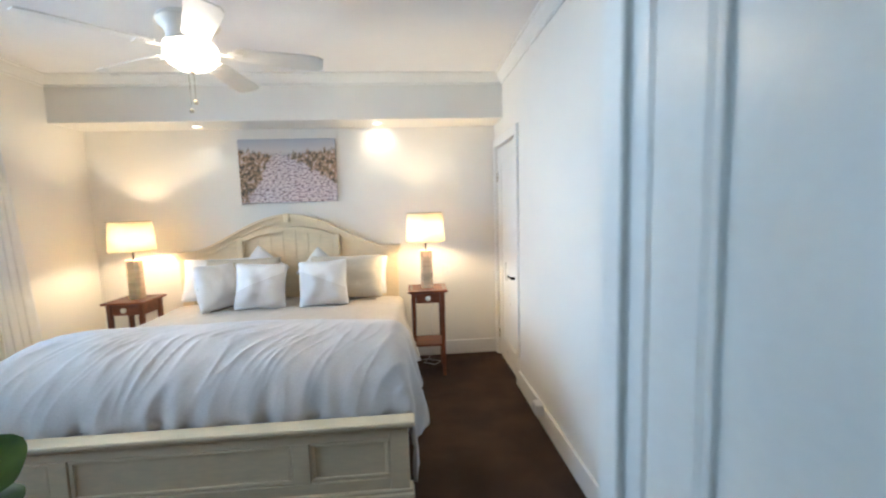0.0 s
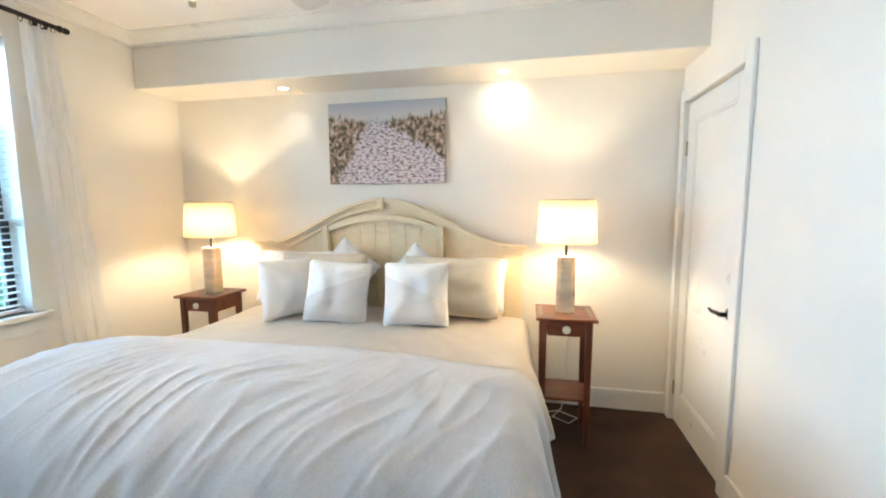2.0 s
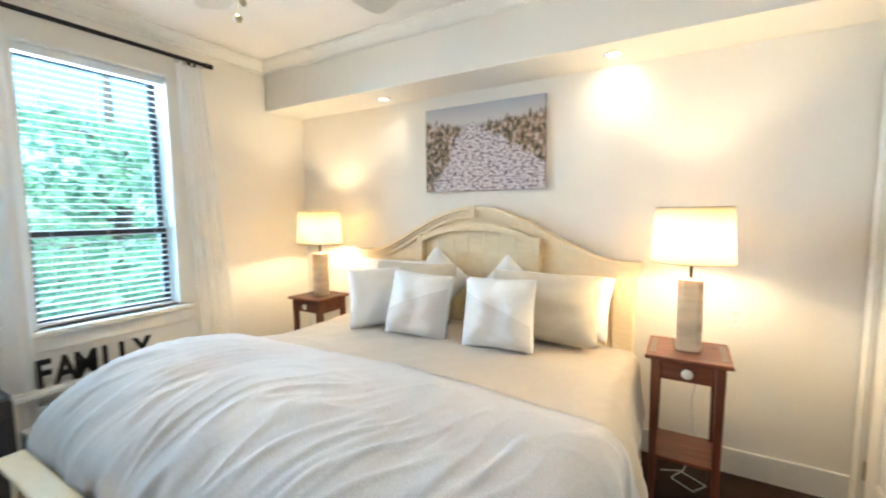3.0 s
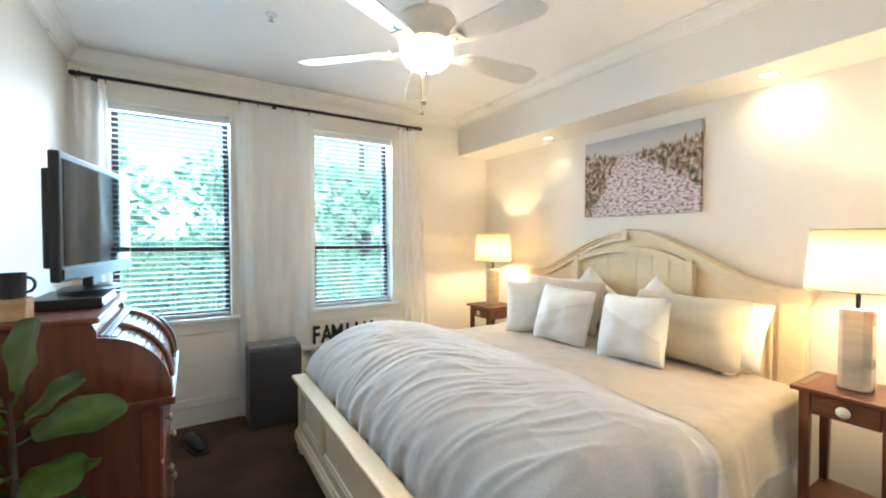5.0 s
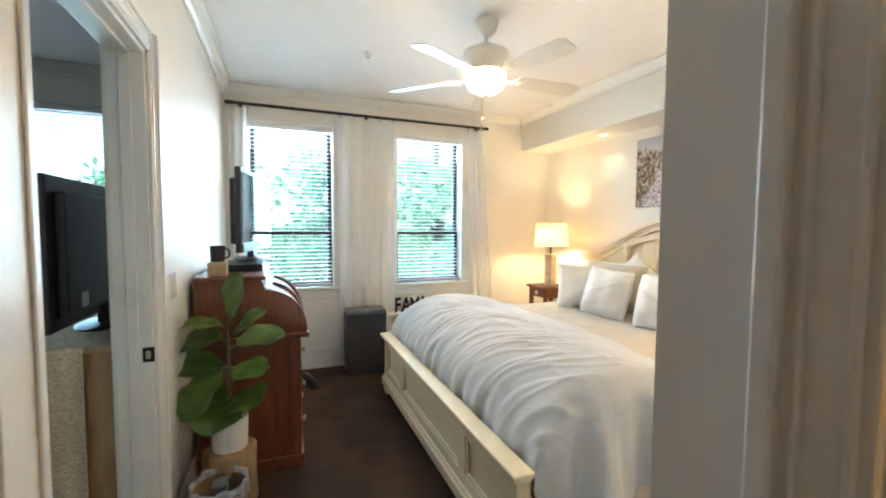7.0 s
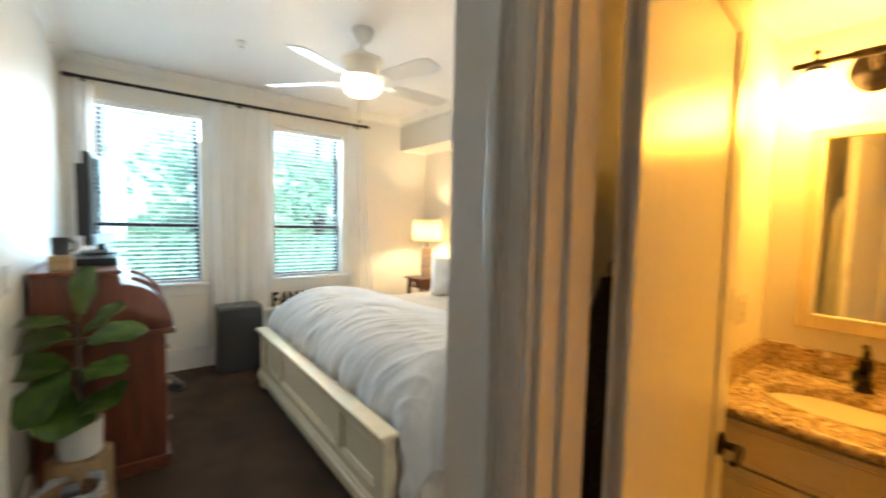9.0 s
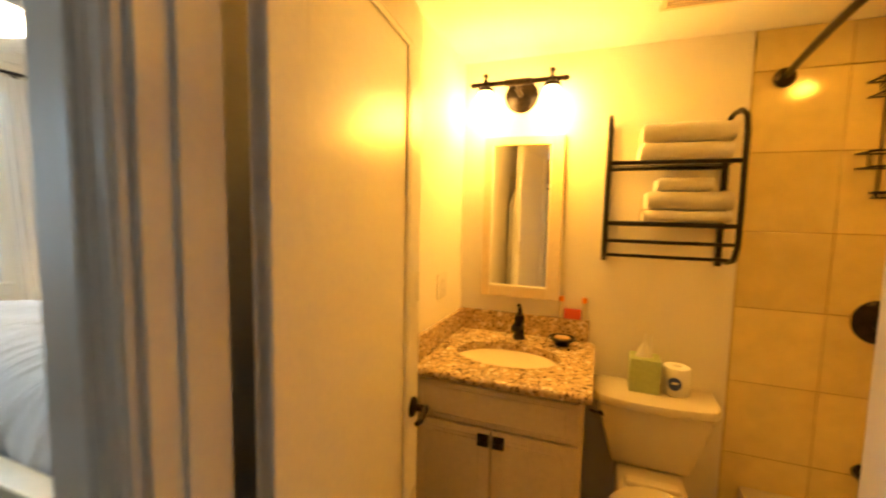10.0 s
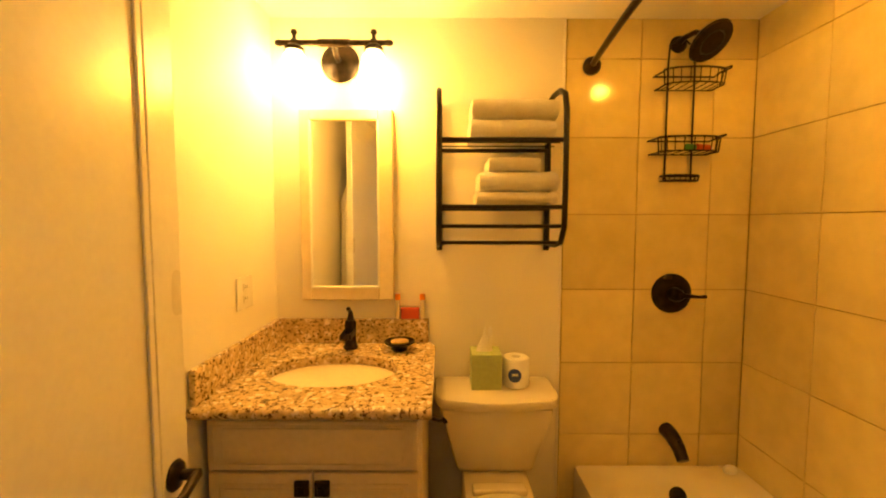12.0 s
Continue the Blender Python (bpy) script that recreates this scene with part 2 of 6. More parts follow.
def wall_x(name, y0, y1, x0, x1, z1, holes, label, material=None, z0=0.0):
    """A wall along x between y0 and y1, with holes (x0, x1, z0, z1) through it."""
    dims, edge = [], x0
    for a, b, lo, hi in sorted(holes):
        dims.append((edge, a, y0, y1, z0, z1))
        if lo > z0:
            dims.append((a, b, y0, y1, z0, lo))
        if hi < z1:
            dims.append((a, b, y0, y1, hi, z1))
        edge = b
    dims.append((edge, x1, y0, y1, z0, z1))
    return structure(name, boxes(*[d for d in dims if d[1] - d[0] > 1e-4]), material or WALL, label, "wall")


def wall_y(name, x0, x1, y0, y1, z1, holes, label, material=None, z0=0.0):
    """A wall along y between x0 and x1, with holes (y0, y1, z0, z1) through it."""
    dims, edge = [], y0
    for a, b, lo, hi in sorted(holes):
        dims.append((x0, x1, edge, a, z0, z1))
        if lo > z0:
            dims.append((x0, x1, a, b, z0, lo))
        if hi < z1:
            dims.append((x0, x1, a, b, hi, z1))
        edge = b
    dims.append((x0, x1, edge, y1, z0, z1))
    return structure(name, boxes(*[d for d in dims if d[3] - d[2] > 1e-4]), material or WALL, label, "wall")

# ---- the rooms ----
WEST, NORTH, EAST, SOUTH = -2.68, 4.27, 1.062, 0.85
TOP = 2.62
BTOP, BN, BW, BE, BS = 2.18, 3.45, 1.10, 3.12, 1.84
HN = 1.72
WIN = ((1.03, 1.80), (2.40, 3.16))
WZ0, WZ1 = 0.80, 2.34

structure("floor", boxes((-2.9, 1.10, 0.72, 4.4, -0.08, 0), (0.62, 3.3, 0.05, 0.72, -0.08, 0), (1.10, 3.3, 0.72, 1.80, -0.08, 0), (-2.9, 0.62, -3.0, 0.72, -0.08, 0)), CARPET,
          "dark brown cut-pile carpet, slightly mottled", "floor")
wall_y("wall_west", WEST - 0.22, WEST, -3.0, NORTH + 0.15, TOP, [(a, b, WZ0, WZ1) for a, b in WIN] + [(-0.95, 0.25, WZ0, WZ1)], "warm white painted wall with the windows")
wall_x("wall_north", NORTH, NORTH + 0.13, WEST, EAST + 0.08, TOP, [], "warm white painted wall behind the bed")
wall_y("wall_east", EAST, EAST + 0.034, HN, NORTH, TOP, [(3.47, 4.19, 0, 2.03)], "warm white painted wall beside the bed")
wall_x("wall_south", SOUTH - 0.12, SOUTH, WEST, 3.3, TOP, [(-0.42, 0.51, 0, 2.03), (0.62, 1.90, 0, 2.03)], "white painted wall with two doorways")
wall_x("wall_bath_south", HN, BS, EAST + 0.034, 3.3, TOP, [(1.265, 2.015, 0, 2.03)], "white painted wall with the bathroom doorway")
wall_x("wall_bath_north", BN, BN + 0.02, BW - 0.004, 2.325, TOP, [], "warm white painted bathroom wall")
wall_y("wall_bath_west", EAST + 0.0345, BW, BS, BN, TOP, [], "warm white painted bathroom wall")
wall_y("wall_hall_east", 3.3, 3.4, 0.05, HN, TOP, [], "white painted wall")
wall_x("wall_living_south", -3.1, -3.0, WEST, 3.3, TOP, [], "white painted wall of the living room")
wall_y("wall_living_east", 0.575, 0.62, -3.0, SOUTH - 0.12, TOP, [], "white painted wall of the living room")
wall_x("wall_closet_south", 0.05, 0.13, 0.62, 3.3, TOP, [], "white painted closet wall")
wall_y("wall_closet_east", 2.1, 2.2, 0.13, SOUTH - 0.12, TOP, [], "white painted closet wall")
structure("ceiling", boxes((-2.9, 3.4, 0.05, 4.4, TOP, TOP + 0.1), (-2.9, 0.64, -3.1, 0.05, TOP, TOP + 0.1)), CEIL, "smooth white painted ceiling", "ceiling")
structure("ceiling_bath", boxes((EAST + 0.0345, 3.3, BS, BN + 0.02, BTOP, BTOP + 0.08)), CEIL, "smooth white bathroom ceiling", "ceiling")
structure("soffit", boxes((WEST, EAST, 3.90, NORTH, 2.25, TOP), bevel=0.004), WALL, "white boxed soffit above the bed", "soffit")


def crown(name, pts, inward):
    """Crown moulding along a straight run between two points, with its stepped profile."""
    (x0, y0), (x1, y1) = pts
    prof = [(0, 0), (0, -0.085), (0.012, -0.085), (0.014, -0.07), (0.03, -0.055), (0.05, -0.03), (0.06, -0.014), (0.075, -0.012), (0.075, 0)]
    bm = bmesh.new()
    rows = [[bm.verts.new((x + inward[0] * d, y + inward[1] * d, TOP + h)) for d, h in prof] for x, y in ((x0, y0), (x1, y1))]
    n = len(prof)
    for i in range(n):
        bm.faces.new((rows[0][i], rows[0][(i + 1) % n], rows[1][(i + 1) % n], rows[1][i]))
    bm.faces.new(rows[0])
    bm.faces.new(rows[1])
    bmesh.ops.recalc_face_normals(bm, faces=bm.faces[:])
    structure(name, bm, TRIM, "white crown moulding under the ceiling", "trim")


crown("trim", ((WEST, 3.899), (EAST, 3.899)), (0, -1))
crown("trim", ((WEST, SOUTH + 0.001), (3.3, SOUTH + 0.001)), (0, 1))
crown("trim", ((WEST + 0.001, SOUTH), (WEST + 0.001, 3.9)), (1, 0))
crown("trim", ((EAST - 0.001, HN), (EAST - 0.001, 3.9)), (-1, 0))
crown("trim", ((WEST + 0.001, -3.0), (WEST + 0.001, SOUTH - 0.12)), (1, 0))
crown("trim", ((WEST, SOUTH - 0.121), (0.66, SOUTH - 0.121)), (0, -1))


def base_run(x0, x1, y0, y1):
    """Baseboard: a tall flat board with softened edges."""
    bm = boxes((x0, x1, y0, y1, 0, 0.14), bevel=0.003)
    structure("baseboard", bm, TRIM, "tall white painted baseboard", "baseboard")


base_run(WEST, EAST, NORTH - 0.016, NORTH)
base_run(EAST - 0.016, EAST, HN, 3.40)
base_run(WEST, WEST + 0.016, SOUTH + 0.016, NORTH - 0.016)
structure("baseboard", boxes((WEST, WEST + 0.022, SOUTH + 0.016, 2.1, 0.143, 0.2), bevel=0.004), TRIM, "white stepped upper baseboard", "baseboard")
base_run(WEST, -0.505, SOUTH, SOUTH + 0.016)
base_run(EAST, 1.178, HN - 0.016, HN)


def casing(name, x0, x1, z1, y, out, label):
    """Door casing round an opening in a wall along x; out is the way that it stands proud."""
    w = 0.085
    for a, b, lo, hi in ((x0 - w, x0, 0, z1 + w), (x1, x1 + w, 0, z1 + w), (x0, x1, z1, z1 + w)):
        bm = boxes((a, b, min(y, y + out * 0.014), max(y, y + out * 0.014), lo, hi), bevel=0.003)
        if hi - lo > b - a:
            edge = a if a < x0 else b
            s = 1 if a < x0 else -1
            for c, d, t in ((0.0, 0.022, 0.026), (0.03, 0.038, 0.019), (0.066, 0.074, 0.019)):
                p, q = sorted((edge + s * c, edge + s * d))
                join(bm, boxes((p, q, min(y, y + out * t), max(y, y + out * t), lo, hi), bevel=0.003))
        else:
            for c, d, t in ((0.0, 0.022, 0.026), (0.03, 0.038, 0.019), (0.066, 0.074, 0.019)):
                join(bm, boxes((a, b, min(y, y + out * t), max(y, y + out * t), hi - d, hi - c), bevel=0.003))
        structure(name, bm, TRIM, label, "trim")


def jamb(x0, x1, y0, y1, z1):
    bm = boxes((x0, x0 + 0.014, y0, y1, 0, z1), (x1 - 0.014, x1, y0, y1, 0, z1), (x0 + 0.014, x1 - 0.014, y0, y1, z1 - 0.014, z1), bevel=0.002)
    ym = (y0 + y1) / 2
    join(bm, boxes((x0 + 0.014, x0 + 0.026, ym - 0.018, ym + 0.018, 0, z1 - 0.014), (x1 - 0.026, x1 - 0.014, ym - 0.018, ym + 0.018, 0, z1 - 0.014),
                   (x0 + 0.026, x1 - 0.026, ym - 0.018, ym + 0.018, z1 - 0.026, z1 - 0.014), bevel=0.002))
    structure("trim", bm, TRIM, "white painted door jamb with its stop", "trim")


casing("trim", -0.42, 0.51, 2.03, SOUTH, 1, "white moulded door casing")
casing("trim", -0.42, 0.51, 2.03, SOUTH - 0.12, -1, "white moulded door casing")
jamb(-0.42, 0.51, SOUTH - 0.12, SOUTH, 2.03)
CJ0, CJ1, CJN = 0.55, 0.72, 0.944
structure("trim", boxes((CJ0, 0.619, SOUTH + 0.0005, 0.8755, 0, 2.11), (CJ0, CJ1, 0.876, CJN - 0.014, 0, 2.11), (CJ0 + 0.012, CJ1 - 0.012, CJN - 0.0135, CJN, 0, 2.11),
                        (CJ0 + 0.03, CJ0 + 0.05, CJN + 0.0005, CJN + 0.007, 0, 2.11), (CJ1 - 0.05, CJ1 - 0.016, CJN + 0.0005, CJN + 0.009, 0, 2.11), bevel=0.003), TRIM, "white painted closet jamb with moulded edge", "trim")
structure("trim", boxes((CJ1 + 0.0005, 1.90, SOUTH + 0.0005, CJN - 0.002, 2.03, 2.11), bevel=0.003), TRIM, "white closet opening head casing", "trim")
structure("trim", boxes((1.9005, 1.985, SOUTH + 0.0005, CJN - 0.002, 0, 2.11), bevel=0.003), TRIM, "white painted closet jamb", "trim")
casing("trim", 1.265, 2.015, 2.03, HN, -1, "white moulded bathroom door casing")
jamb(1.265, 2.015, HN, BS, 2.03)
# ---- windows, blinds, curtains ----
def window(name, y0, y1, z0, z1):
    """A double-hung window: dark sashes in a white surround with sill and apron."""
    w = thing(name, pose(WEST, (y0 + y1) / 2, z0), "double-hung window with dark sashes and white surround", "window", kind="structure")
    part("window_frame", boxes((WEST - 0.20, WEST + 0.012, y0 - 0.002, y0 + 0.02, z0, z1), (WEST - 0.20, WEST + 0.012, y1 - 0.02, y1 + 0.002, z0, z1),
                               (WEST - 0.20, WEST + 0.012, y0 + 0.02, y1 - 0.02, z1 - 0.02, z1 + 0.002), bevel=0.003), TRIM, w)
    part("window_sill", boxes((WEST - 0.20, WEST + 0.055, y0 - 0.06, y1 + 0.06, z0 - 0.03, z0), bevel=0.006), TRIM, w)
    part("apron", boxes((WEST, WEST + 0.018, y0 - 0.04, y1 + 0.04, z0 - 0.12, z0 - 0.032), bevel=0.004), TRIM, w)
    zm = z0 + 0.36 * (z1 - z0) - 0.04
    a, b = y0 + 0.02, y1 - 0.02
    for nm, lo, hi, dx in (("lower_sash", z0, zm + 0.02, 0.0), ("upper_sash", zm - 0.02, z1 - 0.02, 0.03)):
        x = WEST - 0.13 - dx
        s = part(nm, boxes((x, x + 0.03, a, a + 0.04, lo, hi), (x, x + 0.03, b - 0.04, b, lo, hi), (x, x + 0.03, a + 0.04, b - 0.04, lo, lo + 0.04), (x, x + 0.03, a + 0.04, b - 0.04, hi - 0.04, hi), bevel=0.003), SASH, w, "dark painted sash")
        g = part("pane", boxes((x + 0.012, x + 0.016, a + 0.038, b - 0.038, lo + 0.038, hi - 0.038)), GLASS, s, "clear glass pane")
        g.visible_shadow = False
    return w


def blind(y0, y1, z0, z1):
    """A white venetian blind, slats open."""
    t = thing("venetian_blind", pose(WEST - 0.06, (y0 + y1) / 2, z1), "white venetian blind lowered with its slats open", "blind", "window blinds")
    part("headrail", boxes((WEST - 0.085, WEST - 0.03, y0 + 0.022, y1 - 0.022, z1 - 0.065, z1 - 0.021), bevel=0.004), SLAT, t)
    part("bottom_rail", boxes((WEST - 0.075, WEST - 0.04, y0 + 0.03, y1 - 0.03, z0 + 0.004, z0 + 0.024), bevel=0.004), SLAT, t)
    for y in (y0 + 0.12, (y0 + y1) / 2, y1 - 0.12):
        part("ladder_cord", tube([(WEST - 0.036, y, z0 + 0.02), (WEST - 0.036, y, z1 - 0.06)], 0.0014, 5), SLAT, t)
    me = None
    z = z0 + 0.045
    while z < z1 - 0.075:
        if me is None:
            bm = sheet(4, 1, lambda u, v: ((u - 0.5) * 0.040, (v - 0.5) * (y1 - y0 - 0.06), 0.0045 * (1 - (2 * u - 1) ** 2) - 0.004 * (u - 0.5)))
            me = bpy.data.meshes.new("slat")
            bm.to_mesh(me)
            bm.free()
            me.materials.append(SLAT)
        ob = new("slat", me)
        ob.parent = t
        ob.location = (0, 0, z - z1)
        z += 0.0375
    return t


def curtain(y0, y1, top, floor_z, label, flare=0.0, folds=5, lean=0.0, x0=None):
    """A hanging panel gathered on rings, folds widening to the hem."""
    x0 = WEST + 0.085 if x0 is None else x0
    yc, half = (y0 + y1) / 2, (y1 - y0) / 2
    ph = random.uniform(0, 6)

    def f(u, v):
        z = floor_z + (top - floor_z) * v
        s = 2 * u - 1
        wide = 1 + flare * (1 - v)
        amp = 0.009 + 0.013 * (1 - v)
        return Vector((x0 + amp * math.sin(folds * 2 * math.pi * u + ph + 0.6 * math.sin(3 * v)) + 0.008 * noise.noise((u * 5, v * 3, ph)),
                       yc + half * s * wide + lean * (1 - v) + 0.01 * math.sin(4 * v + 6 * u), z))

    t = thing("curtain", pose(x0, yc, top), label, "curtain", "sheer curtains")
    ob = part("panel", sheet(folds * 12, 24, f), SHEER, t, smooth=80)
    for k in range(max(3, folds)):
        y = yc - half * 0.92 + 1.84 * half * k / (max(3, folds) - 1)
        part("ring", tube([(x0 + 0.016 * math.cos(a), y, top + 0.016 + 0.018 * math.sin(a)) for a in [i * math.pi / 5 for i in range(10)]], 0.002, 5, closed=True), BLACK, t, "small black clip ring")
    return t


for k, (y0, y1) in enumerate(WIN):
    window("window_%d" % (k + 1), y0, y1, WZ0, WZ1)
    blind(y0, y1, WZ0, WZ1)
window("window_3", -0.95, 0.25, WZ0, WZ1)
blind(-0.95, 0.25, WZ0, WZ1)

RODZ, RODX = 2.445, WEST + 0.085
rod = thing("curtain_rod", pose(RODX, 2.1, RODZ), "long black iron curtain rod above both windows", "curtain rod")
part("bar", tube([(RODX, 0.93, RODZ), (RODX, 3.36, RODZ)], 0.013, 12), BLACK, rod, smooth=50)
for y, s in ((0.93, -1), (3.36, 1)):
    part("finial", lathe([(0, 0), (0.017, 0.0), (0.02, 0.012), (0.012, 0.02), (0.019, 0.035), (0.015, 0.055), (0, 0.062)], 14, pose(RODX, y, RODZ, -90 * s)), BLACK, rod, smooth=40)
for y in (0.99, 2.1, 3.30):
    part("bracket", join(boxes((WEST, WEST + 0.008, y - 0.012, y + 0.012, RODZ - 0.06, RODZ + 0.02), (WEST, RODX, y - 0.006, y + 0.006, RODZ - 0.035, RODZ - 0.02), bevel=0.002),
                         tube([(RODX + 0.018 * math.cos(a), y, RODZ + 0.018 * math.sin(a)) for a in [math.pi + i * math.pi / 8 for i in range(9)]], 0.005, 6)), BLACK, rod)
curtain(0.90, 1.06, RODZ - 0.035, 0.02, "white sheer curtain gathered at the end of the rod", folds=3)
curtain(1.82, 2.38, RODZ - 0.035, 0.02, "white sheer curtain hanging between the windows", folds=5, flare=-0.02)
curtain(3.17, 3.34, RODZ - 0.035, 0.02, "white sheer curtain flaring out beside the bed", folds=4, flare=0.9, lean=0.13)

# ---- outside ----
GRASS = mat("lawn", (0.07, 0.11, 0.035), 0.9, grain=30, vary=0.4, bump=0.6, depth=0.03, stain=0.6, stain_amount=0.4)
BARK = mat("bark", (0.12, 0.085, 0.06), 0.9, grain=30, vary=0.4, bump=0.8, depth=0.02, stretch=(1, 1, 0.2))
LEAFA = cloth_through("pale_tree_leaves", (0.30, 0.47, 0.29), 0.0, 0.5)
LEAFB = cloth_through("deep_tree_leaves", (0.22, 0.37, 0.24), 0.0, 0.5)
structure("ground", boxes((-600, -2.9, -600, 600, -1.3, -1.2)), GRASS, "green lawn outside the windows", "ground")


def leaves(rng, centres, count, size):
    verts, faces = [], []
    for _ in range(count):
        c, r = rng.choice(centres)
        d = Vector((rng.gauss(0, 1), rng.gauss(0, 1), rng.gauss(0, 1))).normalized() * r * rng.random() ** 0.4
        p = Vector(c) + d
        a = Vector((rng.gauss(0, 1), rng.gauss(0, 1), rng.gauss(0, 0.7))).normalized()
        b = a.orthogonal().normalized()
        b.rotate(Matrix.Rotation(rng.uniform(0, 6.28), 3, a))
        s = size * rng.uniform(0.6, 1.4)
        n = len(verts)
        verts += [p - a * s, p + b * s * 0.42, p + a * s, p - b * s * 0.42]
        faces.append((n, n + 1, n + 2, n + 3))
    return verts, faces


def tree(x, y, h, spread, material, seed, label):
    rng = random.Random(seed)
    z0 = -1.2
    t = thing("tree", pose(x, y, z0), label, "tree", "trees outside the windows")
    top = Vector((x, y, z0 + h * 0.8))
    bm = tube([Vector((x, y, z0)).lerp(top, k / 6) + Vector((rng.uniform(-0.1, 0.1), rng.uniform(-0.1, 0.1), 0)) * (k > 0) for k in range(7)], [0.16 * (1 - 0.75 * k / 6) for k in range(7)], 9)
    centres = []
    for k in range(16):
        f = rng.uniform(0.18, 1.0)
        base = Vector((x, y, z0 + h * 0.75 * f))
        ang = rng.uniform(0, 6.28)
        tip = base + Vector((math.cos(ang), math.sin(ang), rng.uniform(0.1, 0.6))) * spread * rng.uniform(0.45, 1.0) * (1.1 - 0.4 * f)
        mid = base.lerp(tip, 0.5) + Vector((0, 0, 0.12))
        tube([base, mid, tip], [0.05, 0.03, 0.012], 6, out=bm)
        centres += [(tip, rng.uniform(0.3, 0.6) * spread / 1.6), (mid, rng.uniform(0.25, 0.5) * spread / 1.6)]
    part("trunk", bm, BARK, t, "rough brown trunk with limbs", smooth=60)
    v, f = leaves(rng, centres, 3600, 0.075)
    me = bpy.data.meshes.new("crown")
    me.from_pydata([PLACE[t].inverted() @ Vector(p) for p in v], [], f)
    me.materials.append(material)
    c = new("crown", me)
    c.parent = t


tree(-6.0, 0.2, 5.0, 1.4, LEAFA, 3, "leafy pale green tree outside the window")
tree(-6.8, 2.4, 4.6, 1.6, LEAFB, 4, "leafy dark green tree outside the window")
tree(-5.6, 4.0, 5.3, 1.4, LEAFA, 5, "leafy pale green tree outside the window")
tree(-7.4, 5.6, 4.6, 1.9, LEAFB, 6, "leafy dark green tree outside the window")
tree(-7.8, -1.6, 4.0, 1.8, LEAFB, 7, "leafy dark green tree outside the window")
tree(-9.5, 3.4, 4.6, 2.2, LEAFA, 8, "leafy pale green tree outside the window")
tree(-10.0, 8.6, 5.6, 2.4, LEAFB, 9, "leafy dark green tree outside the window")
_rng = random.Random(11)
_v, _f = leaves(_rng, [((-4.9 + _rng.uniform(-0.4, 0.4), -2.5 + 0.3 * k, -0.45 + _rng.uniform(-0.4, 0.75)), 0.5) for k in range(34)], 9000, 0.06)
_me = bpy.data.meshes.new("hedge")
_me.from_pydata(_v, [], _f)
_me.materials.append(LEAFA)
tagged(new("hedge", _me), "dense green hedge growing along the house", "hedge", kind="stuff")
# ---- the bed ----
BX, BF, BH = -0.87, 2.10, 4.24
bed = thing("bed", pose(BX, (BF + BH) / 2, 0), "king-size cream painted wooden panel bed", "bed")


def panel_frame(x0, x1, z0, z1, y, out, w=0.018):
    """A raised moulding round a sunk panel, on a face that looks along y."""
    a, b = sorted((y, y + out * 0.012))
    return boxes((x0, x1, a, b, z0, z0 + w), (x0, x1, a, b, z1 - w, z1), (x0, x0 + w, a, b, z0 + w, z1 - w), (x1 - w, x1, a, b, z0 + w, z1 - w), bevel=0.004)


F0, F1 = BX - 1.055, BX + 1.055
foot = part("footboard", boxes((F0 + 0.03, F1 - 0.03, BF + 0.022, BF + 0.06, 0.10, 0.45), bevel=0.003), CREAM, bed)
for a, b in ((F0 + 0.02, F0 + 0.11), (F1 - 0.11, F1 - 0.02)):
    part("post", boxes((a, b, BF + 0.002, BF + 0.07, 0.0, 0.455), bevel=0.004), CREAM, foot)
for a, b in ((0.40, 0.4515), (0.1455, 0.20)):
    part("rail", boxes((F0 + 0.11, F1 - 0.11, BF + 0.006, BF + 0.06, a, b), bevel=0.003), CREAM, foot)
for d in (-0.57, 0.49):
    part("stile", boxes((BX + d, BX + d + 0.08, BF + 0.006, BF + 0.05, 0.20, 0.40), bevel=0.003), CREAM, foot)
part("cap", boxes((F0 - 0.012, F1 + 0.012, BF - 0.03, BF + 0.062, 0.468, 0.492), (F0, F1, BF - 0.016, BF + 0.058, 0.452, 0.467), bevel=0.007), CREAM, foot)
part("plinth", boxes((F0, F1, BF - 0.018, BF + 0.065, 0.065, 0.125), (F0 + 0.004, F1 - 0.004, BF - 0.006, BF + 0.06, 0.126, 0.145), bevel=0.006), CREAM, foot)
for a, b in ((F0 + 0.11, BX - 0.57), (BX - 0.49, BX + 0.49), (BX + 0.57, F1 - 0.11)):
    part("panel_moulding", panel_frame(a + 0.004, b - 0.004, 0.204, 0.396, BF + 0.022, -1), CREAM, foot)
for x in (F0 + 0.012, F1 - 0.112):
    part("foot", boxes((x, x + 0.10, BF - 0.004, BF + 0.076, 0, 0.064), bevel=0.008), CREAM, bed)
for x in (F0 + 0.06, F1 - 0.085):
    part("side_rail", boxes((x, x + 0.025, BF + 0.07, BH - 0.06, 0.16, 0.36), bevel=0.004), CREAM, bed)

HX = -0.922
HALF = 1.035


def head_top(d):
    d = abs(d)
    return 1.135 + 0.325 * (0.5 + 0.5 * math.cos(math.pi * min(1, d / 0.92))) ** 0.86


def arch_band(y0, y1, lo, hi, half, name, steps=64):
    """A band that follows the headboard's top, from lo to hi under it."""
    pts = [(-half + 2 * half * k / steps) for k in range(steps + 1)]
    up = [(HX + d, head_top(d) - hi) for d in pts]
    down = [(HX + d, head_top(d) - lo) for d in reversed(pts)]
    return part(name, prism(up + down, "y", y0, y1), CREAM, head, smooth=40)


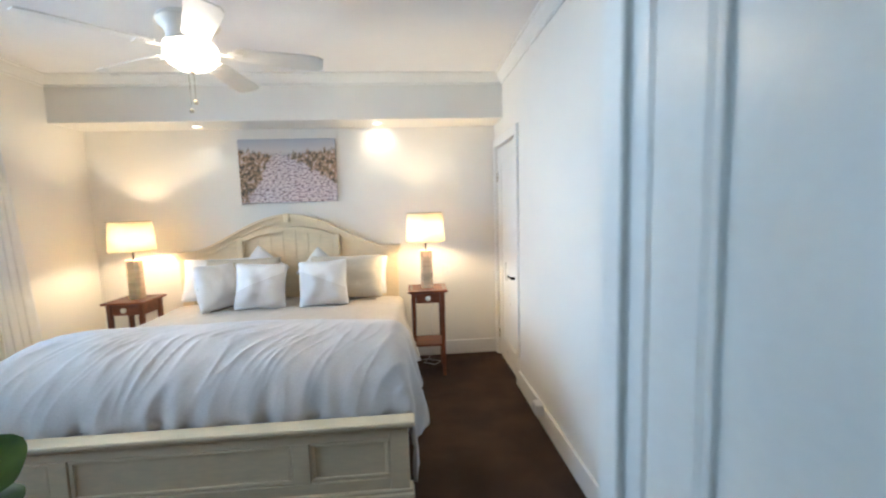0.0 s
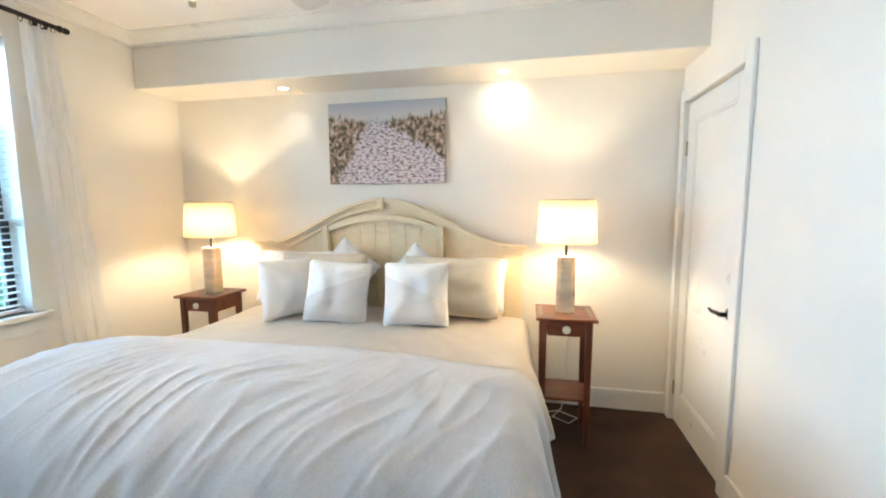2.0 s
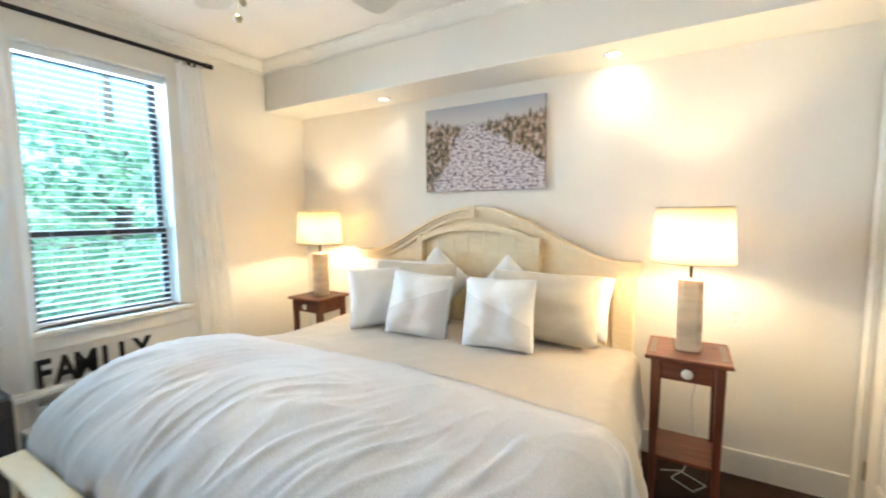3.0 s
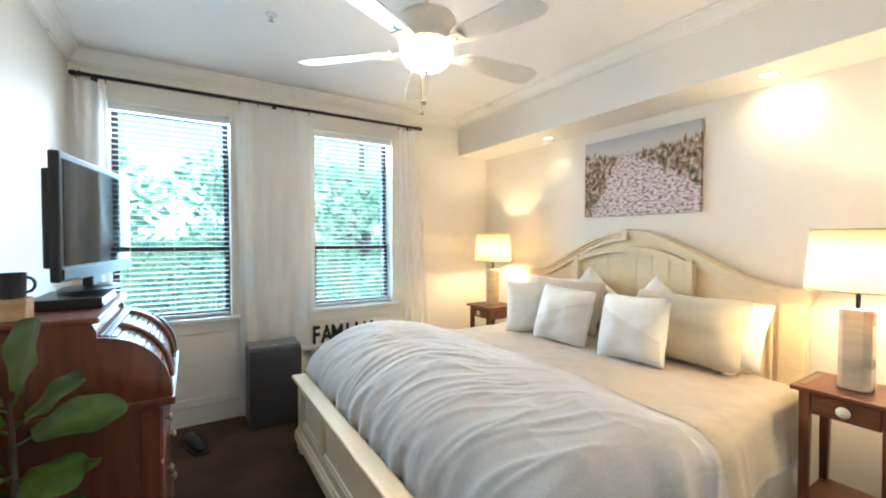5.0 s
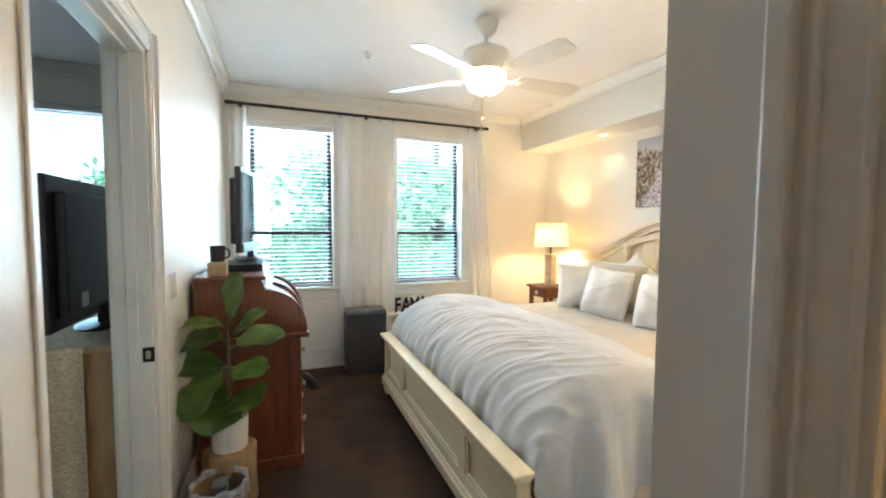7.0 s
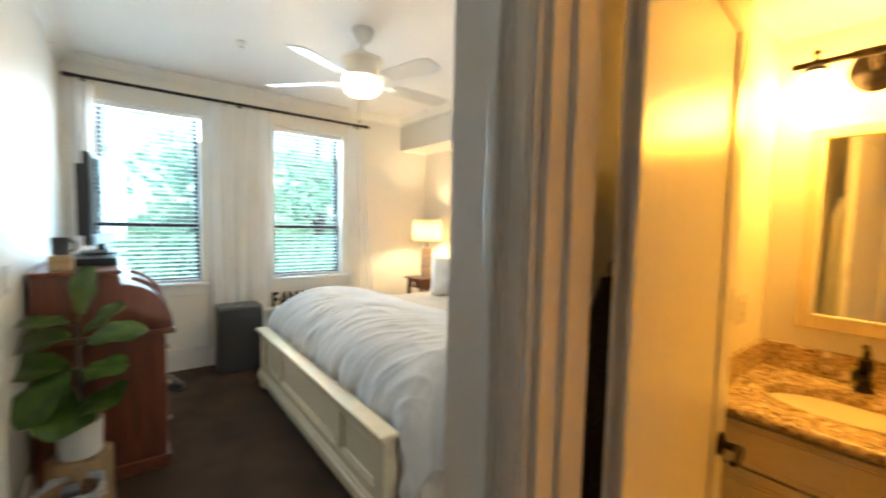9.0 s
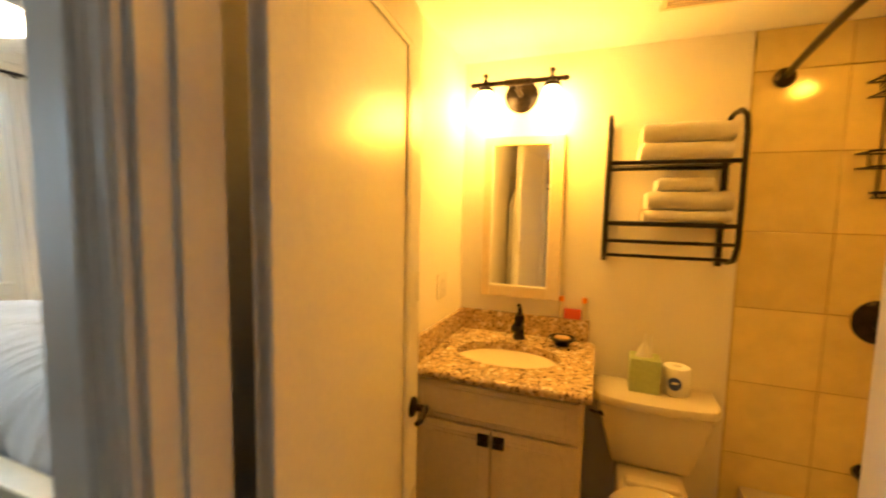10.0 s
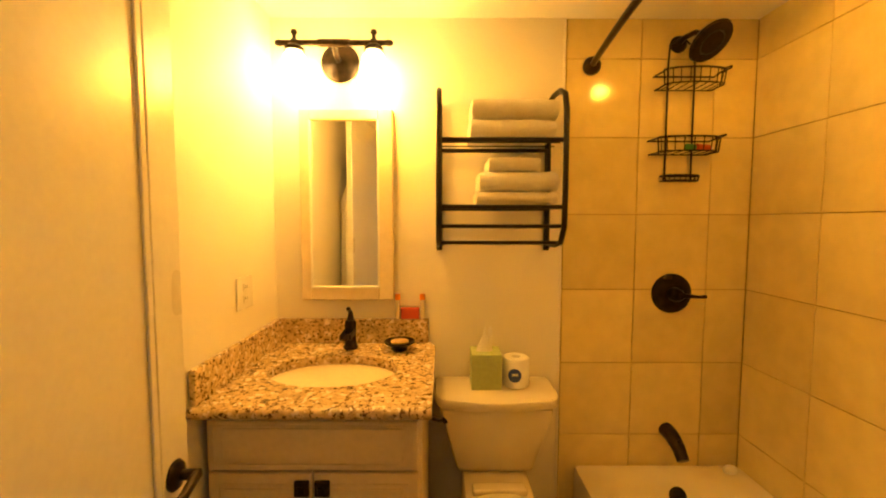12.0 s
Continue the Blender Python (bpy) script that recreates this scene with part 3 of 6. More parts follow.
head = part("headboard", prism([(HX - HALF + 0.03, 0.0)] + [(HX + d, head_top(d) - 0.05) for d in [(-HALF + 0.03) + 2 * (HALF - 0.03) * k / 60 for k in range(61)]] + [(HX + HALF - 0.03, 0.0)], "y", 4.21, 4.245), CREAM, bed, smooth=30)
arch_band(4.145, 4.247, 0.025, 0.0, HALF, "cornice")
arch_band(4.165, 4.247, 0.045, 0.026, HALF - 0.012, "cornice")
arch_band(4.180, 4.247, 0.075, 0.046, HALF - 0.02, "frieze")
for d in (-1, 1):
    x = HX + d * (HALF - 0.09)
    part("post", boxes((x - 0.055, x + 0.055, 4.185, 4.247, 0.0, 1.06), bevel=0.004), CREAM, head)
    part("panel_moulding", panel_frame(*sorted((HX + d * 0.86, HX + d * 0.52)), 0.5, 1.03, 4.21, -1), CREAM, head)


def inner_top(d):
    return 1.13 + 0.20 * math.sqrt(max(0.0, 1 - (d / 0.50) ** 2))


arch = [-0.45 + 0.90 * k / 40 for k in range(41)]
part("inner_arch", prism([(HX + d, inner_top(d) + 0.012) for d in arch] + [(HX + d * 0.94, inner_top(d * 0.94) - 0.03) for d in reversed(arch)], "y", 4.158, 4.212), CREAM, head, smooth=40)
part("keystone", prism([(HX - 0.018, 1.385), (HX + 0.018, 1.385), (HX + 0.026, 1.466), (HX - 0.026, 1.466)], "y", 4.135, 4.2, bevel=0.006), CREAM, head)
for k in range(7):
    x = HX - 0.345 + 0.115 * k
    part("plank", boxes((x - 0.0567, x + 0.0567, 4.203, 4.213, 0.5, inner_top(abs(x - HX) + 0.05) - 0.02), bevel=0.002), CREAM, head)
for d in (-1, 1):
    part("pilaster", boxes((HX + d * 0.438 - 0.024, HX + d * 0.438 + 0.024, 4.150, 4.212, 0.5, 1.262), bevel=0.005), CREAM, head)
part("box_spring", boxes((BX - 0.95, BX + 0.95, BF + 0.10, 4.2, 0.17, 0.36), bevel=0.02), SKIRT, bed)
mattress = thing("mattress", pose(BX, 3.2, 0.361), "thick white mattress on the bed", "mattress")
part("body", boxes((BX - 0.96, BX + 0.96, BF + 0.24, 4.19, 0.361, 0.61), bevel=0.05), WHITE, mattress, smooth=60)


def skirt(y0, y1, x):
    def f(u, v):
        y = y0 + (y1 - y0) * u
        return Vector((x + 0.012 * math.sin(y * 42 + 2 * math.sin(y * 7)) * (1 - 0.6 * v) + 0.012 * (1 - v), y, 0.015 + 0.50 * v))
    ob = part("bed_skirt", sheet(150, 6, f), SKIRT, None, smooth=80)
    return tagged(ob, "cream gathered bed skirt below the duvet", "bed skirt")


skirt(BF + 0.12, 4.16, BX + 1.00)
skirt(BF + 0.12, 4.16, BX - 1.00)

# ---- bedding ----
DW = 1.03


def fold_noise(p, s, k):
    return noise.noise((p[0] * s, p[1] * s, k))


def crease(a, b, k):
    """Thin sharp wrinkles from ridged noise."""
    return max(0.0, 1 - 3.4 * abs(noise.noise((a, b, k)))) ** 2


def duvet_point(u, v):
    """u across the bed, v from foot to head; the cloth runs over the side and hangs."""
    span = 2 * DW + 0.72
    s = -span / 2 + span * u
    y = BF + 0.066 + (4.02 - BF - 0.066) * v
    side = (abs(s) - (DW - 0.10))
    if side > 0:
        side *= 1 - 0.28 * smoothstep(2.3, 2.95, y)
    r = 0.10
    if side <= 0:
        x, drop = abs(s), 0.0
    elif side < r * math.pi / 2:
        a = side / r
        x, drop = DW - 0.10 + (r + 0.02) * math.sin(a), r * (1 - math.cos(a))
    else:
        x, drop = DW - 0.08 + r + 0.05 * smoothstep(0.1, 0.5, side), r + (side - r * math.pi / 2)
    puff = 0.05 * (1 - (abs(s) / DW) ** 2) if abs(s) < DW else 0
    e = y - (BF + 0.066)
    flat = 1 - smoothstep(0.0, 0.3, side)
    z = 0.655 + puff - drop + 0.085 * smoothstep(3.35, 2.7, y) * (1 - smoothstep(0.0, 0.4, side))
    z += 0.025 * smoothstep(-0.3, -0.95, s) * smoothstep(3.4, 2.9, y)
    z -= 0.34 * (1 - math.sqrt(max(0, 1 - max(0, 1 - e / 0.4) ** 2))) * (1 - 0.6 * smoothstep(0.0, 0.2, side))
    z += 0.02 * smoothstep(3.03, 2.98, y + 0.05 * math.sin(s * 3)) * flat
    z += 0.014 * noise.noise((s * 1.6, e * 1.7, 3.0)) + 0.006 * noise.noise((s * 5.0 + e, e * 3.1, 8.0))
    foot_zone = smoothstep(0.85, 0.12, e) * (0.45 + 0.9 * smoothstep(-0.25, 0.3, noise.noise((s * 2.1, e * 1.2, 40.0))))
    bend = 0.8 * noise.noise((s * 1.7, e * 2.0, 21.0))
    z += (0.011 * foot_zone + 0.002) * crease(s * 7.0 - 4.2 * e + 2 * bend, e * 1.6 + 0.7 * s, 12.0) * flat
    z += (0.009 * foot_zone + 0.0016) * crease(s * 13.0 - 6.0 * e + 3 * bend, e * 2.6, 17.0) * flat
    z += 0.003 * crease(s * 3.1, e * 3.4 + s, 30.0) * flat
    sx = 1 if s >= 0 else -1
    if sx < 0 and side > -0.1:
        x += 0.045 * smoothstep(-0.1, 0.1, side) * smoothstep(1.2, 0.3, e)
    if side > 0.02:
        k = smoothstep(0.02, 0.42, side)
        wave = math.sin(y * 13 + 2.6 * math.sin(y * 2.3) + 1.5 * sx + 1.2 * side) + 0.45 * math.sin(y * 29 + 2 * math.sin(y * 5))
        tuck = smoothstep(3.15, 3.6, y)
        x += (0.034 * k * wave + 0.03 * k * crease(y * 4.5 + 1.2 * side, side * 1.2, 5.0)) * (1 - 0.75 * tuck) - 0.04 * tuck * smoothstep(0.0, 0.16, side)
        z += 0.025 * k * math.sin(y * 4.1) + 0.01 * k * math.sin(y * 11)
    if e < 0.25:
        x = min(x, DW + 0.04 + 0.3 * e + (0.05 if sx < 0 else 0))
        gather = math.sin(s * 30 + 3 * math.sin(s * 4)) + 0.5 * math.sin(s * 53 + 1)
        return Vector((BX + sx * x, y + 0.008 * gather * (1 - e / 0.25), z + 0.005 * gather * (1 - e / 0.25)))
    return Vector((BX + sx * x, y, z))


duvet = thing("duvet", pose(BX, 3.0, 0.66), "rumpled pale grey linen duvet hanging over the bed", "duvet")
thicken(part("cover", sheet(300, 230, duvet_point), LINEN, duvet, smooth=180), 0.018)


def upper_point(u, v):
    """The turned-back strip of the cover near the pillows."""
    p = duvet_point(0.5 + (u - 0.5) * 0.985, 0.505 + 0.47 * v)
    return p + Vector((0, 0, 0.004 + 0.006 * smoothstep(0.0, 0.2, v)))


BEDTOP = mat("warm_linen", (0.50, 0.43, 0.33), 0.9, grain=220, vary=0.1, bump=0.35, depth=0.002, stain=6, stain_amount=0.06, spec=0.15, sheen=0.3)
part("turned_back_strip", sheet(150, 60, upper_point), BEDTOP, duvet, "warm beige linen side of the cover", smooth=180)


def pillow(name, w, h, d, m, material, label, category, group, flap=None):
    n = 20

    def f(sign):
        def g(u, v):
            a, b = 2 * u - 1, 2 * v - 1
            edge = (1 - abs(a) ** 2.6) * (1 - abs(b) ** 2.6)
            soft = 1 - 0.05 * (abs(a) * abs(b)) ** 4
            px, pz = a * w / 2 * soft * (1 - 0.085 * (1 - b * b) * abs(a) ** 3), b * h / 2 * soft * (1 - 0.085 * (1 - a * a) * abs(b) ** 3)
            th = d / 2 * max(0, edge) ** 0.58 * (1 + 0.28 * noise.noise((a * 2 + w * 9, b * 2, sign + d * 20))) + 0.006 * noise.noise((a * 6, b * 6, w * 30))
            return Vector((px, -sign * max(th, 0.0), pz))
        return g

    t = thing(name, m, label, category, group)
    bm = sheet(n, n, f(1))
    join(bm, sheet(n, n, f(-1)))
    bmesh.ops.remove_doubles(bm, verts=bm.verts[:], dist=0.0015)
    bmesh.ops.recalc_face_normals(bm, faces=bm.faces[:])
    bm.transform(m)
    part("cover", bm, material, t, smooth=180)
    if flap:
        g = f(1)
        fl = sheet(16, 16, lambda u, v: g(0.03 + 0.94 * u, (0.06 + (0.30 + 0.42 * u) * v) if flap > 0 else (0.06 + (0.72 - 0.42 * u) * v)) + Vector((0, -0.004, 0)))
        fl.transform(m)
        part("contrast_panel", fl, FLAPM, t, "faintly greyer diagonal panel", smooth=180)
    return t


FLAPM = mat("grey_cushion_panel", (0.73, 0.70, 0.67), 0.9, grain=240, vary=0.05, bump=0.3, depth=0.002, spec=0.15)
for x, y, z, w, h, rx, rz in ((-1.50, 4.03, 0.90, 0.64, 0.40, -22, 6), (-0.31, 4.04, 0.885, 0.62, 0.38, -24, -5)):
    pillow("bed_pillow", w, h, 0.17, pose(x, y, z, rx, 0, rz), WHITE, "plump white cotton bed pillow against the headboard", "pillow", "pillows on the bed")
for x, y, z, w, h, rx, rz in ((-1.24, 3.88, 0.905, 0.64, 0.40, -20, 5), (-0.36, 3.86, 0.90, 0.66, 0.40, -20, -2)):
    pillow("sham_pillow", w, h, 0.20, pose(x, y, z, rx, 0, rz), BEIGE, "beige striped linen pillow leaning on white ones", "pillow", "pillows on the bed")
pillow("throw_pillow", 0.38, 0.39, 0.19, pose(-1.36, 3.66, 0.89, -12, 3, 62), WHITE, "square white throw pillow turned sideways", "pillow", "throw pillows")
pillow("throw_pillow", 0.40, 0.39, 0.19, pose(-1.00, 3.61, 0.89, -16, 4, 10), WHITE, "square white throw pillow with pale grey panel", "pillow", "throw pillows", flap=1)
pillow("throw_pillow", 0.40, 0.39, 0.19, pose(-0.51, 3.62, 0.893, -15, -1, 6), WHITE, "square white throw pillow with diagonal grey panel", "pillow", "throw pillows", flap=-1)
pillow("throw_pillow", 0.36, 0.36, 0.14, pose(-1.14, 4.05, 0.95, -14, 38, 0), WHITE, "white cushion standing on its corner", "pillow", "throw pillows")
pillow("throw_pillow", 0.32, 0.32, 0.13, pose(-0.62, 4.04, 0.945, -14, 40, 0), WHITE, "white cushion standing on its corner", "pillow", "throw pillows")

# ---- bedside tables and lamps ----
IVORY = mat("ivory_knob", (0.75, 0.68, 0.52), 0.3, grain=60, vary=0.05, bump=0)


def nightstand(x, y, label):
    t = thing("nightstand", pose(x, y, 0), label, "nightstand", "nightstands")
    w = 0.146
    h = 0.77
    part("tabletop", boxes((x - 0.17, x + 0.17, y - 0.17, y + 0.17, h - 0.02, h), bevel=0.005), CHERRYX, t)
    for a in (-0.142, 0.142):
        part("inlay", boxes((x + a - 0.012, x + a + 0.012, y - 0.12, y + 0.12, h, h + 0.0015)), INLAY, t, "dark inlaid strip")
    for sx in (-1, 1):
        for sy in (-1, 1):
            px, py = x + sx * (w - 0.02), y + sy * (w - 0.02)
            leg = bmesh.new()
            bmesh.ops.create_cube(leg, size=1)
            for v in leg.verts:
                k = 0.019 if v.co.z > 0 else 0.013
                v.co = Vector((px + sx * 0.0 + (1 if v.co.x > 0 else -1) * k, py + (1 if v.co.y > 0 else -1) * k, (h - 0.021) if v.co.z > 0 else 0))
            bmesh.ops.bevel(leg, geom=leg.edges[:], offset=0.003, segments=1, affect="EDGES")
            part("leg", leg, CHERRY, t)
    a = w - 0.04
    for d in ((x - a, x + a, y + w - 0.03, y + w - 0.012), ):
        part("apron", boxes((*d, h - 0.12, h - 0.021), bevel=0.002), CHERRYX, t)
    for sx in (-1, 1):
        part("apron", boxes((*sorted((x + sx * (w - 0.03), x + sx * (w - 0.012))), y - a, y + a, h - 0.12, h - 0.021), bevel=0.002), CHERRYX, t)
    dr = part("drawer", boxes((x - a + 0.002, x + a - 0.002, y - w + 0.008, y + w - 0.06, h - 0.113, h - 0.028), bevel=0.004), CHERRYX, t)
    part("knob", lathe([(0, 0), (0.007, 0), (0.007, 0.008), (0.021, 0.012), (0.023, 0.018), (0.018, 0.024), (0, 0.027)], 20, pose(x, y - w + 0.009, h - 0.07, 90)), IVORY, dr, "round ivory knob", smooth=50)
    part("shelf", boxes((x - w + 0.008, x + w - 0.008, y - w + 0.008, y + w - 0.008, 0.27, 0.286), bevel=0.003), CHERRYX, t)
    return t


INLAY = mat("dark_inlay", (0.10, 0.06, 0.04), 0.35, grain=60, vary=0.2, bump=0.05)
ALAB = mat("alabaster", (0.72, 0.56, 0.38), 0.3, grain=9, vary=0.2, bump=0.02, stain=5, stain_amount=0.25, stretch=(0.6, 0.6, 1.7))
ALAB.node_tree.nodes["Principled BSDF"].inputs["Subsurface Weight"].default_value = 0.15


def table_lamp(x, y, z, label):
    t = thing("table_lamp", pose(x, y, z), label, "lamp", "bedside lamps")
    k = 0.052
    part("base", prism([(x - k, y - 0.6 * k), (x - 0.6 * k, y - k), (x + 0.6 * k, y - k), (x + k, y - 0.6 * k), (x + k, y + 0.6 * k), (x + 0.6 * k, y + k), (x - 0.6 * k, y + k), (x - k, y + 0.6 * k)], "z", z + 0.001, z + 0.335, bevel=0.003), ALAB, t, "banded alabaster block base")
    part("neck", tube([(x, y, z + 0.334), (x, y, z + 0.44)], 0.008, 10), BRONZE, t)
    part("socket", lathe([(0, 0), (0.016, 0), (0.018, 0.02), (0.016, 0.045), (0, 0.05)], 14, pose(x, y, z + 0.42)), BRASS, t)
    part("bulb", lathe([(0, 0), (0.012, 0.0), (0.014, 0.015), (0.028, 0.045), (0.03, 0.06), (0.02, 0.083), (0, 0.09)], 14, pose(x, y, z + 0.44)), BULB, t, "lit warm bulb", smooth=60)
    sh = part("shade", lathe([(0.172, 0.0), (0.155, 0.25)], 48, pose(x, y, z + 0.415)), SHADE, t, "ivory drum shade glowing from within", smooth=80)
    thicken(sh, 0.002)
    ring = tube([(x + 0.1725 * math.cos(a), y + 0.1725 * math.sin(a), z + 0.415) for a in [i * math.pi / 24 for i in range(48)]], 0.0025, 5, closed=True)
    part("shade_ring", ring, BRASS, t)
    ring = tube([(x + 0.1555 * math.cos(a), y + 0.1555 * math.sin(a), z + 0.665) for a in [i * math.pi / 24 for i in range(48)]], 0.0025, 5, closed=True)
    for i in range(3):
        a = i * 2.094
        tube([(x, y, z + 0.62), (x + 0.155 * math.cos(a), y + 0.155 * math.sin(a), z + 0.66)], 0.0018, 4, out=ring)
    part("shade_ring", ring, BRASS, t)
    return t


def glow(name, color, strength):
    m = bpy.data.materials.new(name)
    m.use_nodes = True
    b = m.node_tree.nodes["Principled BSDF"]
    b.inputs["Base Color"].default_value = (0.8, 0.78, 0.7, 1)
    b.inputs["Emission Color"].default_value, b.inputs["Emission Strength"].default_value = (*color, 1), strength
    return m


BULB = cloth_through("lit_bulb_glass", (0.9, 0.85, 0.75), 0.85, 0.5, ((1.0, 0.8, 0.5), 3.0))
nightstand(0.345, 3.87, "slim cherry wood nightstand with drawer and low shelf")
nightstand(-2.19, 3.95, "slim cherry wood nightstand tucked beside the bed")
table_lamp(0.345, 3.87, 0.772, "lit table lamp with alabaster base and ivory shade")
table_lamp(-2.165, 3.95, 0.772, "lit table lamp with alabaster base near the window")
cordt = thing("lamp_cord", pose(0.3, 4.0, 0), "thin white lamp cord hanging to the floor", "cord")
part("cable", tube([(0.40, 4.05, 0.76), (0.41, 4.1, 0.6), (0.38, 4.12, 0.42), (0.40, 4.13, 0.2), (0.36, 4.12, 0.03), (0.30, 4.05, 0.006), (0.40, 3.98, 0.006), (0.46, 4.06, 0.006), (0.34, 4.14, 0.006), (0.25, 4.1, 0.006)], 0.0035, 6), WHITEGLOSS, cordt, smooth=80)


def plate(name, x, y, z, face, label, holes, w=0.072, h=0.116):
    """A cover plate with its switch or sockets; face is the wall's outward side: N, S, E or W."""
    turn = {"S": 0, "E": 90, "N": 180, "W": -90}[face]
    m = pose(x, y, z, 0, 0, turn)
    t = thing(name, m, label, "outlet" if holes else "switch")
    part("cover", boxes((-w / 2, w / 2, -0.006, 0, -h / 2, h / 2), bevel=0.003, m=m), WHITEGLOSS, t)
    if holes:
        for dz in (-0.021, 0.021):
            s = part("socket", boxes((-0.017, 0.017, -0.0085, -0.005, dz - 0.014, dz + 0.014), bevel=0.003, m=m), WHITEGLOSS, t)
            part("slot", boxes((-0.008, -0.0055, -0.0092, -0.008, dz - 0.004, dz + 0.006), (0.0055, 0.008, -0.0092, -0.008, dz - 0.004, dz + 0.006), m=m), PLASTIC, s)
    else:
        part("toggle", boxes((-0.012, 0.012, -0.011, -0.005, -0.03, 0.03), bevel=0.003, m=m), WHITEGLOSS, t)
    return t


plate("wall_outlet", 0.56, NORTH, 0.86, "S", "white wall outlet behind the bedside lamp", True)
plate("light_switch", -0.72, SOUTH, 1.12, "N", "white light switch beside the doorway", False, w=0.105)
plate("wall_outlet", EAST, 3.42, 0.32, "W", "white wall outlet by the closet door", True)
charger = thing("plug_adapter", pose(EAST - 0.03, 2.80, 0.12), "chunky white plug-in adapter on the baseboard outlet", "adapter")
part("body", boxes((EAST - 0.075, EAST - 0.0165, 2.755, 2.845, 0.09, 0.17), bevel=0.01), WHITEGLOSS, charger)

# ---- picture ----
def canvas_mat():
    m = bpy.data.materials.new("beach_path_print")
    m.use_nodes = True
    n, l = m.node_tree.nodes, m.node_tree.links
    b = n["Principled BSDF"]
    b.inputs["Roughness"].default_value = 0.6
    geo, sep = n.new("ShaderNodeNewGeometry"), n.new("ShaderNodeSeparateXYZ")
    l.new(geo.outputs["Position"], sep.inputs[0])

    def math_(op, a, c=None):
        q = n.new("ShaderNodeMath")
        q.operation = op
        for i, s in enumerate((a, c)):
            if s is None:
                continue
            if isinstance(s, (int, float)):
                q.inputs[i].default_value = s
            else:
                l.new(s, q.inputs[i])
        return q.outputs[0]

    def noise_(scale, detail=4, stretch=(1, 1, 1)):
        t, mp = n.new("ShaderNodeTexNoise"), n.new("ShaderNodeMapping")
        mp.inputs["Scale"].default_value = stretch
        t.inputs["Scale"].default_value, t.inputs["Detail"].default_value = scale, detail
        l.new(geo.outputs["Position"], mp.inputs[0])
        l.new(mp.outputs[0], t.inputs["Vector"])
        return t.outputs[0]

    def ramp_(src, *stops):
        r = n.new("ShaderNodeValToRGB")
        e = r.color_ramp.elements
        while len(e) < len(stops):
            e.new(0.5)
        for el, (p, c) in zip(e, stops):
            el.position, el.color = p, (*c, 1)
        l.new(src, r.inputs[0])
        return r.outputs[0]

    def mix_(f, a, c):
        q = n.new("ShaderNodeMix")
        q.data_type = "RGBA"
        l.new(f, q.inputs[0])
        l.new(a, q.inputs[6])
        l.new(c, q.inputs[7])
        return q.outputs[2]

    u = math_("DIVIDE", math_("SUBTRACT", sep.outputs[0], PIC[0]), PIC[1] - PIC[0])
    v = math_("DIVIDE", math_("SUBTRACT", sep.outputs[2], PIC[2]), PIC[3] - PIC[2])
    sky = ramp_(v, (0.74, (0.42, 0.40, 0.40)), (0.80, (0.56, 0.53, 0.50)), (1.0, (0.40, 0.41, 0.46)))
    sand = ramp_(noise_(34, 3, (1, 1, 1.9)), (0.38, (0.17, 0.12, 0.13)), (0.46, (0.42, 0.35, 0.36)), (0.56, (0.66, 0.58, 0.58)))
    grass = ramp_(noise_(26, 9, (1.3, 1, 1.1)), (0.36, (0.05, 0.04, 0.03)), (0.45, (0.14, 0.11, 0.06)), (0.53, (0.30, 0.19, 0.11)), (0.60, (0.46, 0.34, 0.27)), (0.68, (0.58, 0.52, 0.49)))
    wob = math_("MULTIPLY", math_("SUBTRACT", noise_(16, 5), 0.5), 0.30)
    centre = math_("ADD", 0.44, math_("MULTIPLY", math_("SUBTRACT", 0.72, v), 0.30))
    dist = math_("ABSOLUTE", math_("SUBTRACT", math_("ADD", u, wob), centre))
    width = math_("ADD", 0.07, math_("MULTIPLY", math_("SUBTRACT", 0.73, v), 0.72))
    path = ramp_(math_("SUBTRACT", dist, width), (0.0, (1, 1, 1)), (0.04, (0, 0, 0)))
    ground = mix_(path, grass, sand)
    hor = math_("ADD", math_("ADD", v, math_("MULTIPLY", math_("SUBTRACT", noise_(20, 5, (2.5, 1, 0.5)), 0.5), 0.32)), math_("MULTIPLY", math_("ABSOLUTE", math_("SUBTRACT", u, 0.42)), -0.14))
    out = mix_(ramp_(hor, (0.72, (0, 0, 0)), (0.78, (1, 1, 1))), ground, sky)
    l.new(out, b.inputs["Base Color"])
    return m


PIC = (-1.345, -0.462, 1.57, 2.155)
pic = thing("wall_picture", pose(-0.9, NORTH - 0.02, 1.57), "stretched canvas print of a sandy beach path through dune grass", "picture")
part("canvas", boxes((PIC[0], PIC[1], NORTH - 0.034, NORTH - 0.002, PIC[2], PIC[3]), bevel=0.003), canvas_mat(), pic)

# ---- ceiling fan ----
FX, FY = -0.84, 2.47
FT = TOP + 0.06
FANW = mat("white_fan_enamel", (0.74, 0.72, 0.66), 0.35, grain=40, vary=0.03, bump=0.03, stain_amount=0.06)
fan = thing("ceiling_fan", pose(FX, FY, TOP), "white five-blade ceiling fan with lit glass bowl", "ceiling fan")
part("canopy", lathe([(0, 0), (0.07, 0), (0.072, -0.02), (0.06, -0.055), (0.034, -0.085), (0.018, -0.092), (0, -0.092)], 32, pose(FX, FY, TOP - 0.001)), FANW, fan, smooth=40)
part("downrod", tube([(FX, FY, TOP - 0.06), (FX, FY, FT - 0.21)], 0.0125, 12), FANW, fan, smooth=50)
